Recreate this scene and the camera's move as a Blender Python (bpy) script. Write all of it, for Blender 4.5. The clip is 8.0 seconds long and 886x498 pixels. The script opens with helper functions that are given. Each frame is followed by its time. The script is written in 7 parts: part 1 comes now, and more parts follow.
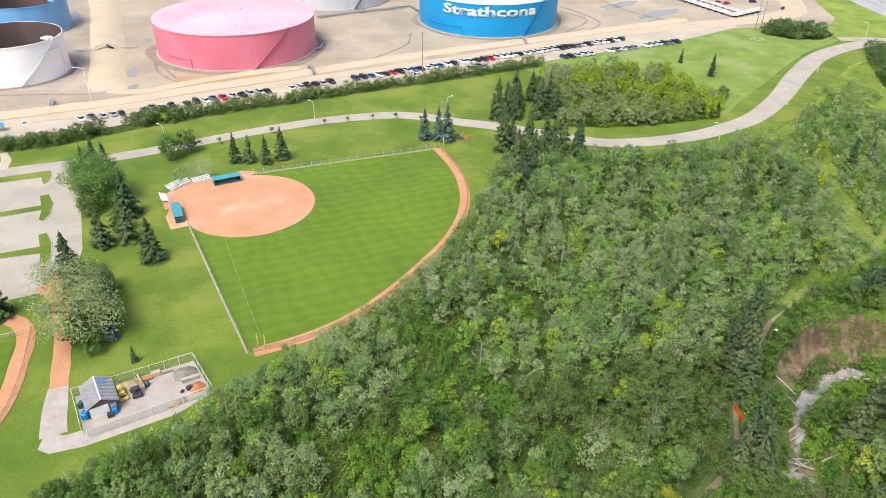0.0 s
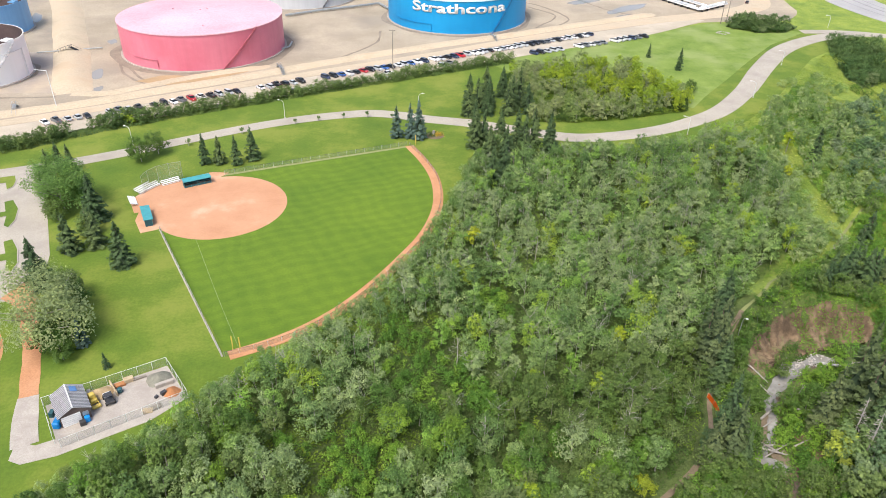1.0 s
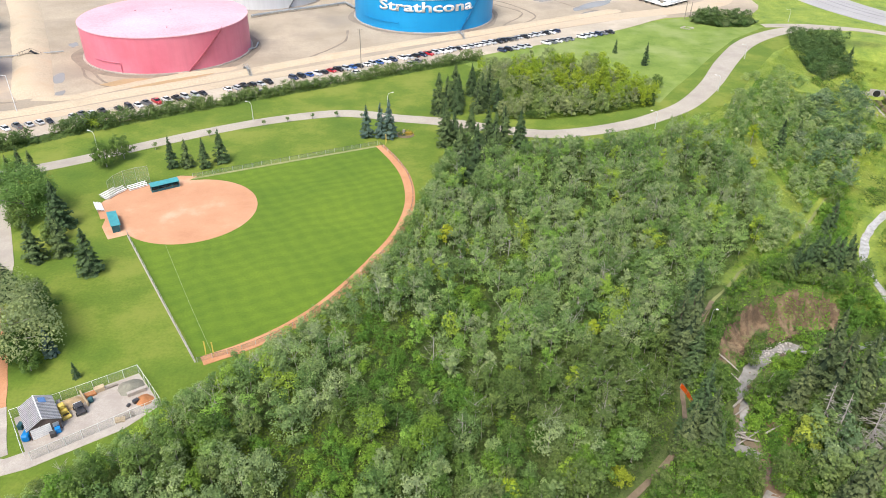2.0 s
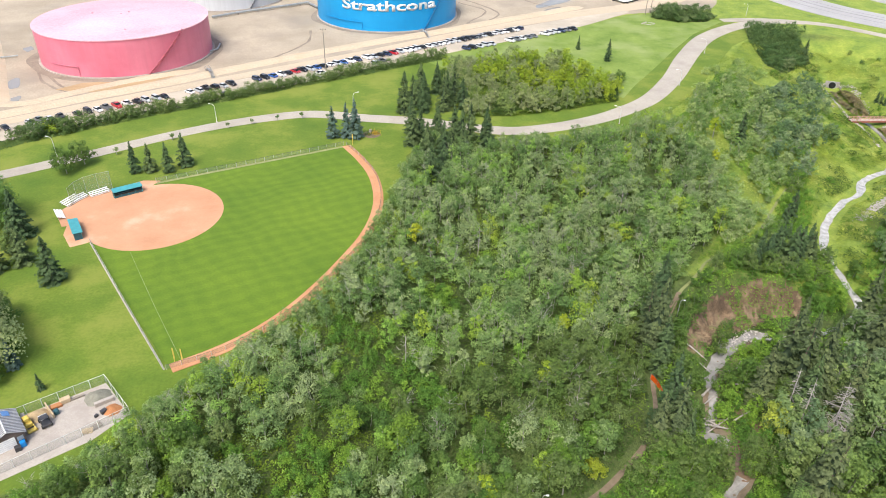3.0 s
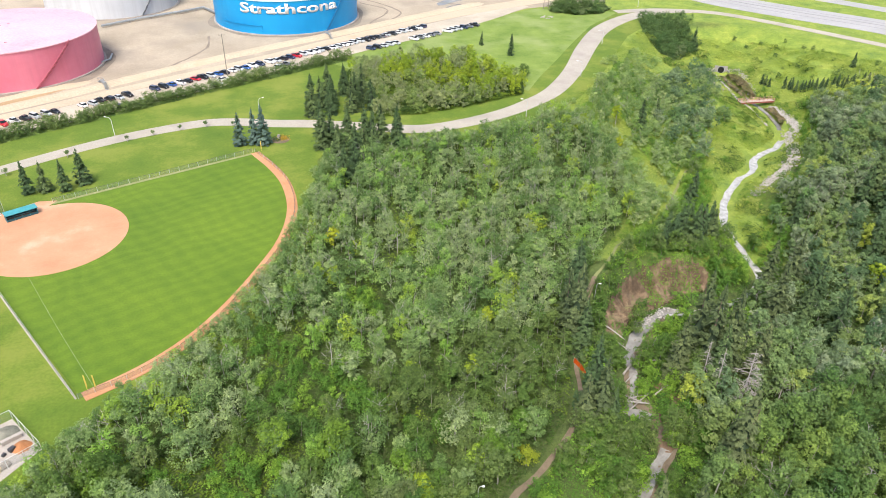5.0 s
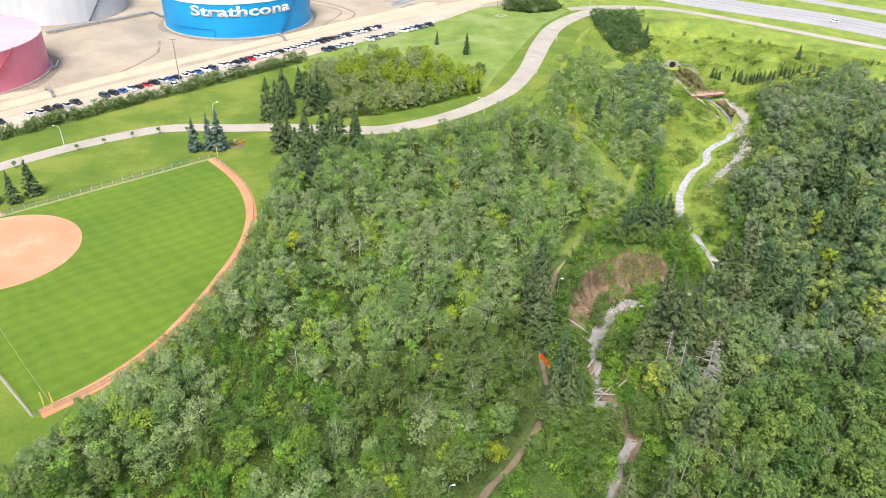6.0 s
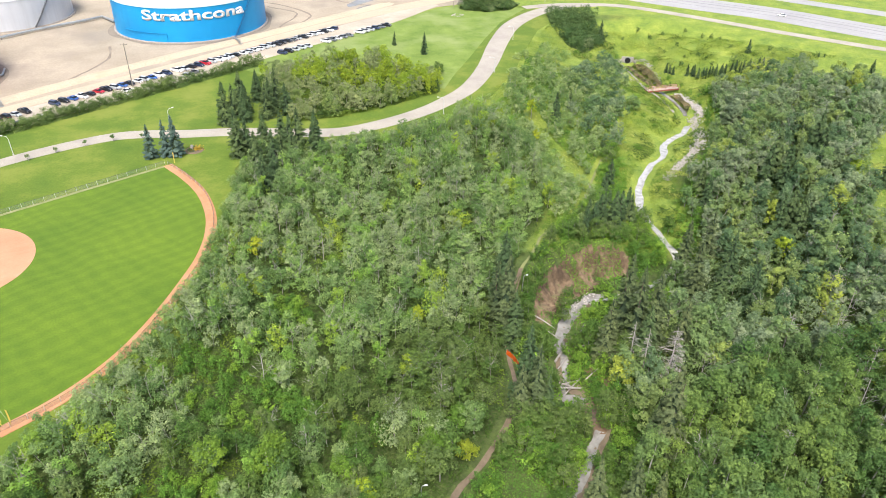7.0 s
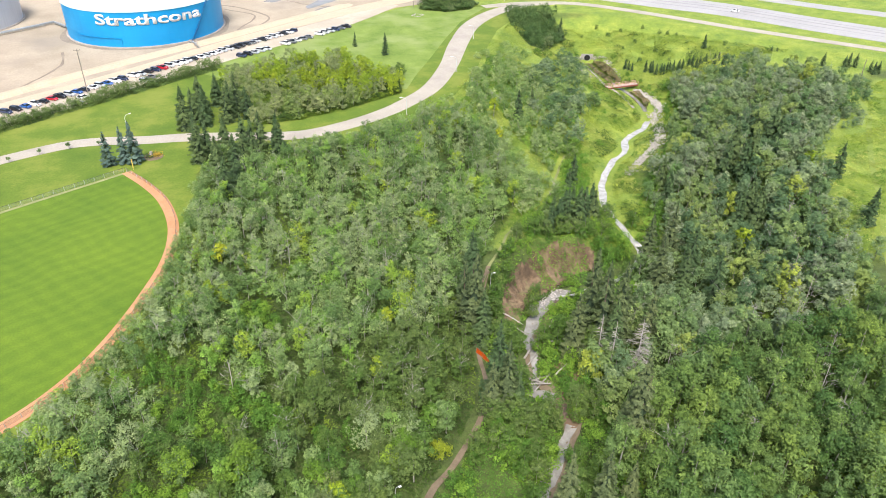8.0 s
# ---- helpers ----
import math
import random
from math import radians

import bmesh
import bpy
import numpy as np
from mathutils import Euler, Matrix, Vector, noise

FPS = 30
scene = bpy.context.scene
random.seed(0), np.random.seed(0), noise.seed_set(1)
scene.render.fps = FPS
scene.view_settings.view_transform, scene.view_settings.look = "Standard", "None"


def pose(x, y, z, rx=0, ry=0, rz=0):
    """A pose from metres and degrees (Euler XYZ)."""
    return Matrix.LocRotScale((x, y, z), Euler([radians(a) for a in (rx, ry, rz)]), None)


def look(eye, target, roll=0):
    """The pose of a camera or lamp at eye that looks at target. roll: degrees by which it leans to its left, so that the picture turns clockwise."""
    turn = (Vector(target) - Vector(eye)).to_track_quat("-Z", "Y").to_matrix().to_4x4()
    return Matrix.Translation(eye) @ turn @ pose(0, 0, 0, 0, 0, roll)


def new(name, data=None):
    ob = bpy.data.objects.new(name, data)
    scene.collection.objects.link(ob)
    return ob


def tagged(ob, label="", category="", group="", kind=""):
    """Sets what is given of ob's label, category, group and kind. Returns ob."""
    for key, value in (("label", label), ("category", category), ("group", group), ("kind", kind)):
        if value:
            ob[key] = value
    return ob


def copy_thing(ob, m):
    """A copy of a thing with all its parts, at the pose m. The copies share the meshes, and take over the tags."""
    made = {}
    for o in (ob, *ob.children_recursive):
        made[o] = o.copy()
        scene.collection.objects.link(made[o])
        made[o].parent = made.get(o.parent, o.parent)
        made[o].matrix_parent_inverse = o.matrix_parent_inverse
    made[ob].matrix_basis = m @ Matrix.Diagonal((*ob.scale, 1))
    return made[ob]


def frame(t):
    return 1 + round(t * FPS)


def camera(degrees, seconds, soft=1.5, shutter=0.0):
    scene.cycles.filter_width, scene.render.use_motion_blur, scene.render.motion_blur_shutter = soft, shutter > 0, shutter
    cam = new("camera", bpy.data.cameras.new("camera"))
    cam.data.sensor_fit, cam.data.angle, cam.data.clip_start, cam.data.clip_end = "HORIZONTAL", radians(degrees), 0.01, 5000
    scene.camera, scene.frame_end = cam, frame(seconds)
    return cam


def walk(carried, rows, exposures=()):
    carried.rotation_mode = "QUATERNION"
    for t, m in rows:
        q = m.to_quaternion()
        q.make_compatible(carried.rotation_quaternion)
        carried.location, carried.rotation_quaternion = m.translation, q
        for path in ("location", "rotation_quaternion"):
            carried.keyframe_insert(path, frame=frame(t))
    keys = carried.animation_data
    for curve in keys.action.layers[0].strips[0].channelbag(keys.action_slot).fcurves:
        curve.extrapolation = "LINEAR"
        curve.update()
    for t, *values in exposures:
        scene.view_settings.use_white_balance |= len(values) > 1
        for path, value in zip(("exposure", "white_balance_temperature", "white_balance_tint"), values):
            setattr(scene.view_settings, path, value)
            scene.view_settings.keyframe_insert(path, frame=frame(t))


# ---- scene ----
cam = camera(64.24, 8.0, soft=0.85)
EYE = (0.0, 0.0, 96.0)
# seconds and the camera's turn in degrees; the drone hovers and pans
TURNS = [
    (0.0, 57.8, -1.0, 0.63), (0.5, 57.731, -1.012, -0.484), (1.0, 57.64, -1.022, -1.803), (1.5, 57.606, -0.994, -3.167),
    (3.0, 57.511, -1.019, -7.298), (3.5, 57.522, -1.037, -9.287), (4.0, 57.536, -1.041, -11.262), (4.5, 57.553, -1.06, -13.183),
    (6.0, 57.635, -1.036, -18.662), (6.5, 57.659, -1.026, -20.44), (7.0, 57.696, -0.997, -22.119), (7.5, 57.721, -1.018, -23.683),
    (8.0, 57.755, -0.988, -25.295)]
walk(cam, [(t, pose(*EYE, rx, ry, rz)) for t, rx, ry, rz in TURNS],
     exposures=[(0.0, 0.84), (1.5, 0.87), (3.0, 0.93), (4.5, 0.99), (6.0, 1.06), (8.0, 1.12)])

# ---- light: bright overcast sky with a wide, weak sun ----
SUN_ELEVATION, SUN_AZIMUTH = 58.0, 208.0
world = bpy.data.worlds.new("overcast_sky")
scene.world = world
world.use_nodes = True
wn = world.node_tree.nodes
sky = wn.new("ShaderNodeTexSky")
sky.sky_type = "NISHITA"
sky.sun_disc = False
sky.sun_elevation, sky.sun_rotation = radians(SUN_ELEVATION), radians(SUN_AZIMUTH)
sky.air_density, sky.dust_density, sky.ozone_density = 1.0, 4.0, 1.0
world.node_tree.links.new(sky.outputs[0], wn["Background"].inputs[0])
wn["Background"].inputs[1].default_value = 0.125
sun_data = bpy.data.lights.new("sun", "SUN")
sun_data.energy, sun_data.angle, sun_data.color = 1.75, radians(24), (1.0, 0.96, 0.9)
sun = new("sun", sun_data)
_a, _e = radians(SUN_AZIMUTH), radians(SUN_ELEVATION)
sun.matrix_world = look((0, 0, 0), (-math.sin(_a) * math.cos(_e), -math.cos(_a) * math.cos(_e), -math.sin(_e)))

# ---- materials ----
def nodes_of(name, rough, metallic=0.0):
    m = bpy.data.materials.new(name)
    m.use_nodes = True
    nt = m.node_tree
    b = nt.nodes["Principled BSDF"]
    b.inputs["Roughness"].default_value = rough
    b.inputs["Metallic"].default_value = metallic
    return m, nt, b


def noise_node(nt, scale, detail=4.0, rough=0.6, stretch=None):
    geo = nt.nodes.new("ShaderNodeNewGeometry")
    src = geo.outputs["Position"]
    if stretch:
        mp = nt.nodes.new("ShaderNodeMapping")
        mp.inputs["Rotation"].default_value = (0, 0, stretch[3])
        mp.inputs["Scale"].default_value = stretch[:3]
        nt.links.new(src, mp.inputs["Vector"])
        src = mp.outputs["Vector"]
    n = nt.nodes.new("ShaderNodeTexNoise")
    n.inputs["Scale"].default_value = scale
    n.inputs["Detail"].default_value = detail
    n.inputs["Roughness"].default_value = rough
    nt.links.new(src, n.inputs["Vector"])
    return n.outputs["Fac"]


def ramp(nt, fac, stops):
    r = nt.nodes.new("ShaderNodeValToRGB")
    el = r.color_ramp.elements
    while len(el) < len(stops):
        el.new(0.5)
    for e, (p, c) in zip(el, stops):
        e.position, e.color = p, (*c, 1)
    if fac is not None:
        nt.links.new(fac, r.inputs["Fac"])
    return r.outputs["Color"]


def mix(nt, fac, a, b, kind="MIX"):
    n = nt.nodes.new("ShaderNodeMix")
    n.data_type, n.blend_type = "RGBA", kind
    for key, v in ((0, fac), (6, a), (7, b)):
        if isinstance(v, (int, float)):
            n.inputs[key].default_value = v
        elif isinstance(v, tuple):
            n.inputs[key].default_value = (*v, 1)
        else:
            nt.links.new(v, n.inputs[key])
    return n.outputs[2]


def bump(nt, b, fac, strength, distance):
    n = nt.nodes.new("ShaderNodeBump")
    n.inputs["Strength"].default_value, n.inputs["Distance"].default_value = strength, distance
    nt.links.new(fac, n.inputs["Height"])
    nt.links.new(n.outputs["Normal"], b.inputs["Normal"])


def surface(name, dark, light, scale=0.5, fine=6.0, rough=0.9, metallic=0.0, depth=0.03, stain=None, stain_scale=0.05, stretch=None):
    """Two scales of variation between two colours, an optional large stain, and fine relief."""
    m, nt, b = nodes_of(name, rough, metallic)
    big = noise_node(nt, scale, 5, 0.6, stretch)
    small = noise_node(nt, fine, 3, 0.7)
    col = ramp(nt, big, [(0.3, dark), (0.7, light)])
    grain = ramp(nt, small, [(0.25, (0.72, 0.72, 0.72)), (0.75, (1.2, 1.2, 1.2))])
    col = mix(nt, 0.7, col, grain, "MULTIPLY")
    if stain:
        s = ramp(nt, noise_node(nt, stain_scale, 6, 0.65), [(0.48, (0, 0, 0)), (0.68, (1, 1, 1))])
        col = mix(nt, s, col, stain)
    nt.links.new(col, b.inputs["Base Color"])
    if depth:
        bump(nt, b, small, 0.5, depth)
    return m


def foliage(name, stops, leaf=0.25):
    """Leaves: a tone for each tree, a lighter or darker tint for each spray and leaf, and some light coming through."""
    m, nt, b = nodes_of(name, 0.6)
    info = nt.nodes.new("ShaderNodeObjectInfo")
    att = nt.nodes.new("ShaderNodeAttribute")
    att.attribute_name = "tone"
    add = nt.nodes.new("ShaderNodeMath")
    nt.links.new(info.outputs["Random"], add.inputs[0])
    nt.links.new(att.outputs["Fac"], add.inputs[1])
    fr = nt.nodes.new("ShaderNodeMath")
    fr.operation = "FRACT"
    nt.links.new(add.outputs[0], fr.inputs[0])
    col = ramp(nt, fr.outputs[0], stops)
    spray = nt.nodes.new("ShaderNodeAttribute")
    spray.attribute_name = "spray"
    col = mix(nt, 1.0, col, ramp(nt, spray.outputs["Fac"], [(0.0, (0.9, 0.92, 0.95)), (0.5, (0.72, 0.75, 0.72)), (1.0, (1.22, 1.19, 1.1))]), "MULTIPLY")
    geo = nt.nodes.new("ShaderNodeNewGeometry")
    tint = ramp(nt, geo.outputs["Random Per Island"], [(0.0, (0.84, 0.85, 0.84)), (0.6, (1.0, 1.0, 1.0)), (1.0, (1.22, 1.2, 1.18))])
    col = mix(nt, 1.0, col, tint, "MULTIPLY")
    nt.links.new(col, b.inputs["Base Color"])
    b.inputs["Specular IOR Level"].default_value = 0.25
    tr = nt.nodes.new("ShaderNodeBsdfTranslucent")
    nt.links.new(col, tr.inputs["Color"])
    ms = nt.nodes.new("ShaderNodeMixShader")
    ms.inputs[0].default_value = leaf
    nt.links.new(b.outputs[0], ms.inputs[1])
    nt.links.new(tr.outputs[0], ms.inputs[2])
    nt.links.new(ms.outputs[0], nt.nodes["Material Output"].inputs["Surface"])
    return m


def plain(name, colour, rough=0.6, metallic=0.0, wear=0.15):
    d = tuple(c * (1 - wear) for c in colour)
    l = tuple(min(1.0, c * (1 + wear)) for c in colour)
    return surface(name, d, l, 0.8, 9.0, rough, metallic, 0.0)


LAWN = surface("mown_lawn", (0.07, 0.135, 0.008), (0.165, 0.225, 0.02), 0.05, 1.6, 0.95, depth=0.08, stain=(0.19, 0.225, 0.035), stain_scale=0.05)
MEADOW = surface("rough_meadow", (0.116, 0.193, 0.023), (0.215, 0.292, 0.057), 0.09, 1.3, 0.95, depth=0.15, stain=(0.242, 0.297, 0.098), stain_scale=0.04)
DIRT = surface("tank_yard_dirt", (0.308, 0.259, 0.189), (0.475, 0.400, 0.302), 0.03, 1.2, 0.95, depth=0.06, stain=(0.281, 0.243, 0.194), stain_scale=0.025)
GREY_GRAVEL = surface("grey_gravel", (0.270, 0.238, 0.205), (0.389, 0.335, 0.292), 0.05, 2.5, 0.95, depth=0.04, stain=(0.454, 0.367, 0.270), stain_scale=0.03)
BEIGE = surface("sandy_track", (0.441, 0.362, 0.257), (0.567, 0.478, 0.352), 0.06, 1.5, 0.95, depth=0.05, stain=(0.473, 0.367, 0.252), stain_scale=0.06)
LOT_GRAVEL = surface("pale_lot_gravel", (0.42, 0.365, 0.285), (0.53, 0.465, 0.37), 0.08, 2.0, 0.95, depth=0.03, stain=(0.38, 0.33, 0.26), stain_scale=0.06)
PAVING = surface("worn_pale_asphalt", (0.365, 0.33, 0.275), (0.435, 0.395, 0.335), 0.1, 3.0, 0.9, depth=0.01, stain=(0.32, 0.285, 0.245), stain_scale=0.08)
HIGHWAY = surface("grey_highway_asphalt", (0.330, 0.325, 0.325), (0.396, 0.391, 0.391), 0.05, 3.0, 0.9, depth=0.01)
SHALE = surface("red_shale", (0.44, 0.21, 0.1), (0.54, 0.28, 0.15), 0.15, 3.0, 0.95, depth=0.02)
BANK = surface("eroded_scarp_earth", (0.065, 0.042, 0.025), (0.165, 0.112, 0.066), 0.7, 2.6, 0.95, depth=0.4, stain=(0.24, 0.168, 0.105), stain_scale=0.25)
SLUMP = surface("slumped_pale_soil", (0.14, 0.1, 0.06), (0.25, 0.182, 0.112), 0.5, 2.4, 0.95, depth=0.3, stain=(0.11, 0.15, 0.035), stain_scale=0.16)
TRAIL = surface("trodden_earth", (0.13, 0.1, 0.065), (0.22, 0.17, 0.115), 0.3, 3.0, 0.95, depth=0.05)
CONCRETE = surface("yard_concrete", (0.36, 0.32, 0.28), (0.45, 0.41, 0.36), 0.3, 4.0, 0.9, depth=0.01, stain=(0.33, 0.29, 0.25), stain_scale=0.2)
STONE = surface("creek_stone", (0.27, 0.245, 0.22), (0.47, 0.435, 0.4), 1.0, 6.0, 0.85, depth=0.04)
# near-black green: the shade inside spruces, put into the core's colour
DARK_CORE = plain("dark_spruce_core", (0.034, 0.060, 0.025), 0.9)
SPRUCE_BARK = surface("spruce_bark", (0.08, 0.06, 0.045), (0.16, 0.12, 0.09), 2.0, 9.0, 0.95)
PALE_BARK = surface("pale_poplar_bark", (0.24, 0.23, 0.19), (0.38, 0.37, 0.32), 1.5, 9.0, 0.9)
DEAD_WOOD = surface("weathered_dead_wood", (0.24, 0.22, 0.2), (0.42, 0.39, 0.36), 1.0, 8.0, 0.9)
GALVANISED = plain("galvanised_steel", (0.42, 0.44, 0.44), 0.45, 0.6)
WHITE = plain("white_paint", (0.78, 0.78, 0.77), 0.5)
STEEL_DARK = plain("dark_steel", (0.08, 0.08, 0.085), 0.5, 0.5)
GLASS_DARK = plain("dark_window_glass", (0.02, 0.025, 0.03), 0.08)
TYRE = plain("tyre_rubber", (0.02, 0.02, 0.02), 0.85)

GREENS = [(0, (0.067, 0.143, 0.027)), (0.2, (0.100, 0.189, 0.032)), (0.4, (0.148, 0.210, 0.057)), (0.55, (0.118, 0.205, 0.037)), (0.7, (0.187, 0.239, 0.088)), (0.85, (0.129, 0.256, 0.030)), (0.97, (0.195, 0.307, 0.035)), (1, (0.306, 0.365, 0.030))]
# grey-green leaf tones, paled further: some distance haze is in the colour
UPPER_GREENS = [(0, (0.132, 0.233, 0.064)), (0.2, (0.197, 0.303, 0.096)), (0.45, (0.272, 0.359, 0.155)), (0.65, (0.212, 0.332, 0.092)), (0.85, (0.310, 0.389, 0.181)), (0.96, (0.226, 0.402, 0.064)), (1, (0.371, 0.479, 0.052))]
EAST_GREENS = [(0, (0.081, 0.170, 0.042)), (0.25, (0.132, 0.224, 0.057)), (0.5, (0.188, 0.285, 0.062)), (0.75, (0.143, 0.234, 0.077)), (1, (0.233, 0.328, 0.062))]
LEAVES = foliage("poplar_leaves", GREENS, 0.3)
EAST_LEAVES = foliage("east_bank_leaves", EAST_GREENS, 0.3)
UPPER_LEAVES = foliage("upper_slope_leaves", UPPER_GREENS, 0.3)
# upper slope leaves about a third brighter; the slope's light is in the colour
LIFTED_LEAVES = foliage("lifted_slope_leaves", [(0, (0.18, 0.29, 0.085)), (0.25, (0.26, 0.37, 0.12)), (0.5, (0.33, 0.42, 0.18)), (0.75, (0.23, 0.37, 0.09)), (1, (0.38, 0.46, 0.2))], 0.3)
DARK_LEAVES = foliage("dark_grove_leaves", [(0, (0.084, 0.163, 0.047)), (0.5, (0.132, 0.206, 0.065)), (1, (0.192, 0.250, 0.104))], 0.25)
SHRUB_LEAVES = foliage("shrub_leaves", [(0.0, (0.101, 0.217, 0.032)), (0.5, (0.151, 0.297, 0.038)), (1.0, (0.227, 0.376, 0.045))], 0.3)
YELLOW_LEAVES = foliage("yellowing_leaves", [(0.0, (0.23, 0.36, 0.035)), (0.5, (0.32, 0.43, 0.035)), (1.0, (0.43, 0.47, 0.035))], 0.35)
GROVE_LEAVES = foliage("mixed_grove_leaves", [(0, (0.172, 0.241, 0.086)), (0.3, (0.241, 0.305, 0.115)), (0.55, (0.299, 0.345, 0.149)), (0.8, (0.218, 0.310, 0.081)), (1, (0.310, 0.391, 0.081))], 0.3)
HEDGE_LEAVES = foliage("hedge_leaves", [(0.0, (0.094, 0.165, 0.044)), (1.0, (0.176, 0.248, 0.066))])
UNDER_LEAVES = foliage("undergrowth_leaves", [(0, (0.058, 0.110, 0.022)), (0.3, (0.080, 0.141, 0.025)), (0.55, (0.103, 0.163, 0.032)), (0.8, (0.131, 0.211, 0.025)), (1, (0.188, 0.265, 0.029))], 0.3)
# distance haze is mixed into these leaf colours as paler, bluer greens
HAZED_LEAVES = foliage("hazed_bank_leaves", [(0, (0.100, 0.178, 0.077)), (0.2, (0.149, 0.240, 0.109)), (0.4, (0.249, 0.316, 0.182)), (0.55, (0.145, 0.259, 0.077)), (0.7, (0.289, 0.345, 0.210)), (0.85, (0.180, 0.278, 0.101)), (0.96, (0.269, 0.354, 0.109)), (1, (0.359, 0.432, 0.064))], 0.3)
BANK_LEAVES = foliage("creek_bank_leaves", [(0.0, (0.078, 0.182, 0.028)), (0.35, (0.114, 0.240, 0.033)), (0.6, (0.144, 0.267, 0.050)), (0.85, (0.180, 0.332, 0.033)), (1.0, (0.252, 0.403, 0.044))], 0.3)
# blue raised a little, so some distance haze sits in the blade colour
GRASS_BLADES = foliage("rough_grass_blades", [(0, (0.132, 0.241, 0.029)), (0.35, (0.212, 0.317, 0.036)), (0.65, (0.317, 0.393, 0.057)), (1, (0.410, 0.445, 0.114))], 0.3)
NEEDLES = foliage("spruce_needles", [(0.0, (0.07, 0.125, 0.05)), (0.6, (0.1, 0.16, 0.06)), (1.0, (0.135, 0.19, 0.068))], 0.2)
OLIVE_NEEDLES = foliage("old_spruce_needles", [(0.0, (0.098, 0.138, 0.055)), (1.0, (0.15, 0.185, 0.075))], 0.15)
BLUE_NEEDLES = foliage("blue_spruce_needles", [(0.0, (0.084, 0.140, 0.117)), (1.0, (0.126, 0.196, 0.163))], 0.12)
SILVER_LEAVES = foliage("silver_leaves", [(0, (0.264, 0.345, 0.138)), (1, (0.336, 0.402, 0.180))], 0.35)
FLOWERS = foliage("orange_flowers", [(0.0, (0.5, 0.25, 0.03)), (1.0, (0.55, 0.4, 0.05))])


def chain_link():
    m, nt, b = nodes_of("chain_link_mesh", 0.5, 0.3)
    b.inputs["Base Color"].default_value = (0.34, 0.4, 0.38, 1)
    tr = nt.nodes.new("ShaderNodeBsdfTransparent")
    ms = nt.nodes.new("ShaderNodeMixShader")
    ms.inputs[0].default_value = 0.87
    nt.links.new(b.outputs[0], ms.inputs[1])
    nt.links.new(tr.outputs[0], ms.inputs[2])
    nt.links.new(ms.outputs[0], nt.nodes["Material Output"].inputs["Surface"])
    return m


CHAIN_LINK = chain_link()


def water():
    m, nt, b = nodes_of("shallow_creek_water", 0.12)
    fine = noise_node(nt, 1.2, 5, 0.65)
    # paler greys put the reflected overcast sky into the water's colour
    nt.links.new(ramp(nt, noise_node(nt, 0.3, 5, 0.6), [(0.3, (0.17, 0.155, 0.13)), (0.5, (0.26, 0.25, 0.23)), (0.72, (0.37, 0.36, 0.345))]), b.inputs["Base Color"])
    bump(nt, b, fine, 0.4, 0.15)
    return m


WATER = water()
# upper creek, its base colour lightened to stand for sky reflection
SKY_PALE_WATER = surface("sky_pale_water", (0.32, 0.31, 0.285), (0.54, 0.53, 0.51), 0.5, 2.2, 0.2, depth=0.15)
WORN_LANE = surface("dark_worn_lane", (0.25, 0.245, 0.245), (0.31, 0.3, 0.3), 0.08, 3.0, 0.9, depth=0.01)
OUTFIELD = surface("striped_outfield_turf", (0.084, 0.156, 0.007), (0.122, 0.2, 0.01), 0.04, 2.5, 0.95, depth=0.04)


def mow_stripes(m):
    """Two crossing sets of faint mowing bands."""
    nt = m.node_tree
    b = nt.nodes["Principled BSDF"]
    src = b.inputs["Base Color"].links[0].from_socket
    geo = nt.nodes.new("ShaderNodeNewGeometry")
    for ang, scale, amt in ((-0.379, 0.085, 0.5), (1.08, 0.07, 0.38)):
        mp = nt.nodes.new("ShaderNodeMapping")
        mp.inputs["Rotation"].default_value = (0, 0, ang)
        nt.links.new(geo.outputs["Position"], mp.inputs["Vector"])
        w = nt.nodes.new("ShaderNodeTexWave")
        w.bands_direction = "Y"
        w.inputs["Scale"].default_value = scale
        w.inputs["Distortion"].default_value = 8.0
        w.inputs["Detail"].default_value = 3
        w.inputs["Detail Scale"].default_value = 0.8
        nt.links.new(mp.outputs["Vector"], w.inputs["Vector"])
        src = mix(nt, amt, src, ramp(nt, w.outputs["Fac"], [(0.2, (0.86, 0.89, 0.86)), (0.8, (1.14, 1.1, 1.14))]), "MULTIPLY")
    nt.links.new(src, b.inputs["Base Color"])


mow_stripes(OUTFIELD)


# ---- building helpers ----
def mesh_of(name, verts, faces, mats, index=None, smooth=False, tone=None, spray=None):
    me = bpy.data.meshes.new(name)
    me.from_pydata([tuple(v) for v in verts] if isinstance(verts, list) else verts.tolist(), [], faces if isinstance(faces, list) else faces.tolist())
    for m in (mats if isinstance(mats, (list, tuple)) else [mats]):
        me.materials.append(m)
    if index is not None:
        me.polygons.foreach_set("material_index", np.asarray(index, dtype=np.int32))
    if smooth:
        me.polygons.foreach_set("use_smooth", [True] * len(me.polygons))
    if tone is not None:
        at = me.attributes.new("tone", "FLOAT", "POINT")
        at.data.foreach_set("value", np.asarray(tone, dtype=np.float32))
    if spray is not None:
        at = me.attributes.new("spray", "FLOAT", "POINT")
        at.data.foreach_set("value", np.asarray(spray, dtype=np.float32))
    me.update()
    return me


def part(name, bm, material, parent, label="", smooth=False):
    me = bpy.data.meshes.new(name)
    bm.to_mesh(me)
    bm.free()
    me.materials.append(material)
    if smooth:
        me.polygons.foreach_set("use_smooth", [True] * len(me.polygons))
    ob = new(name, me)
    ob.parent = parent
    if label:
        tagged(ob, label)
    return ob


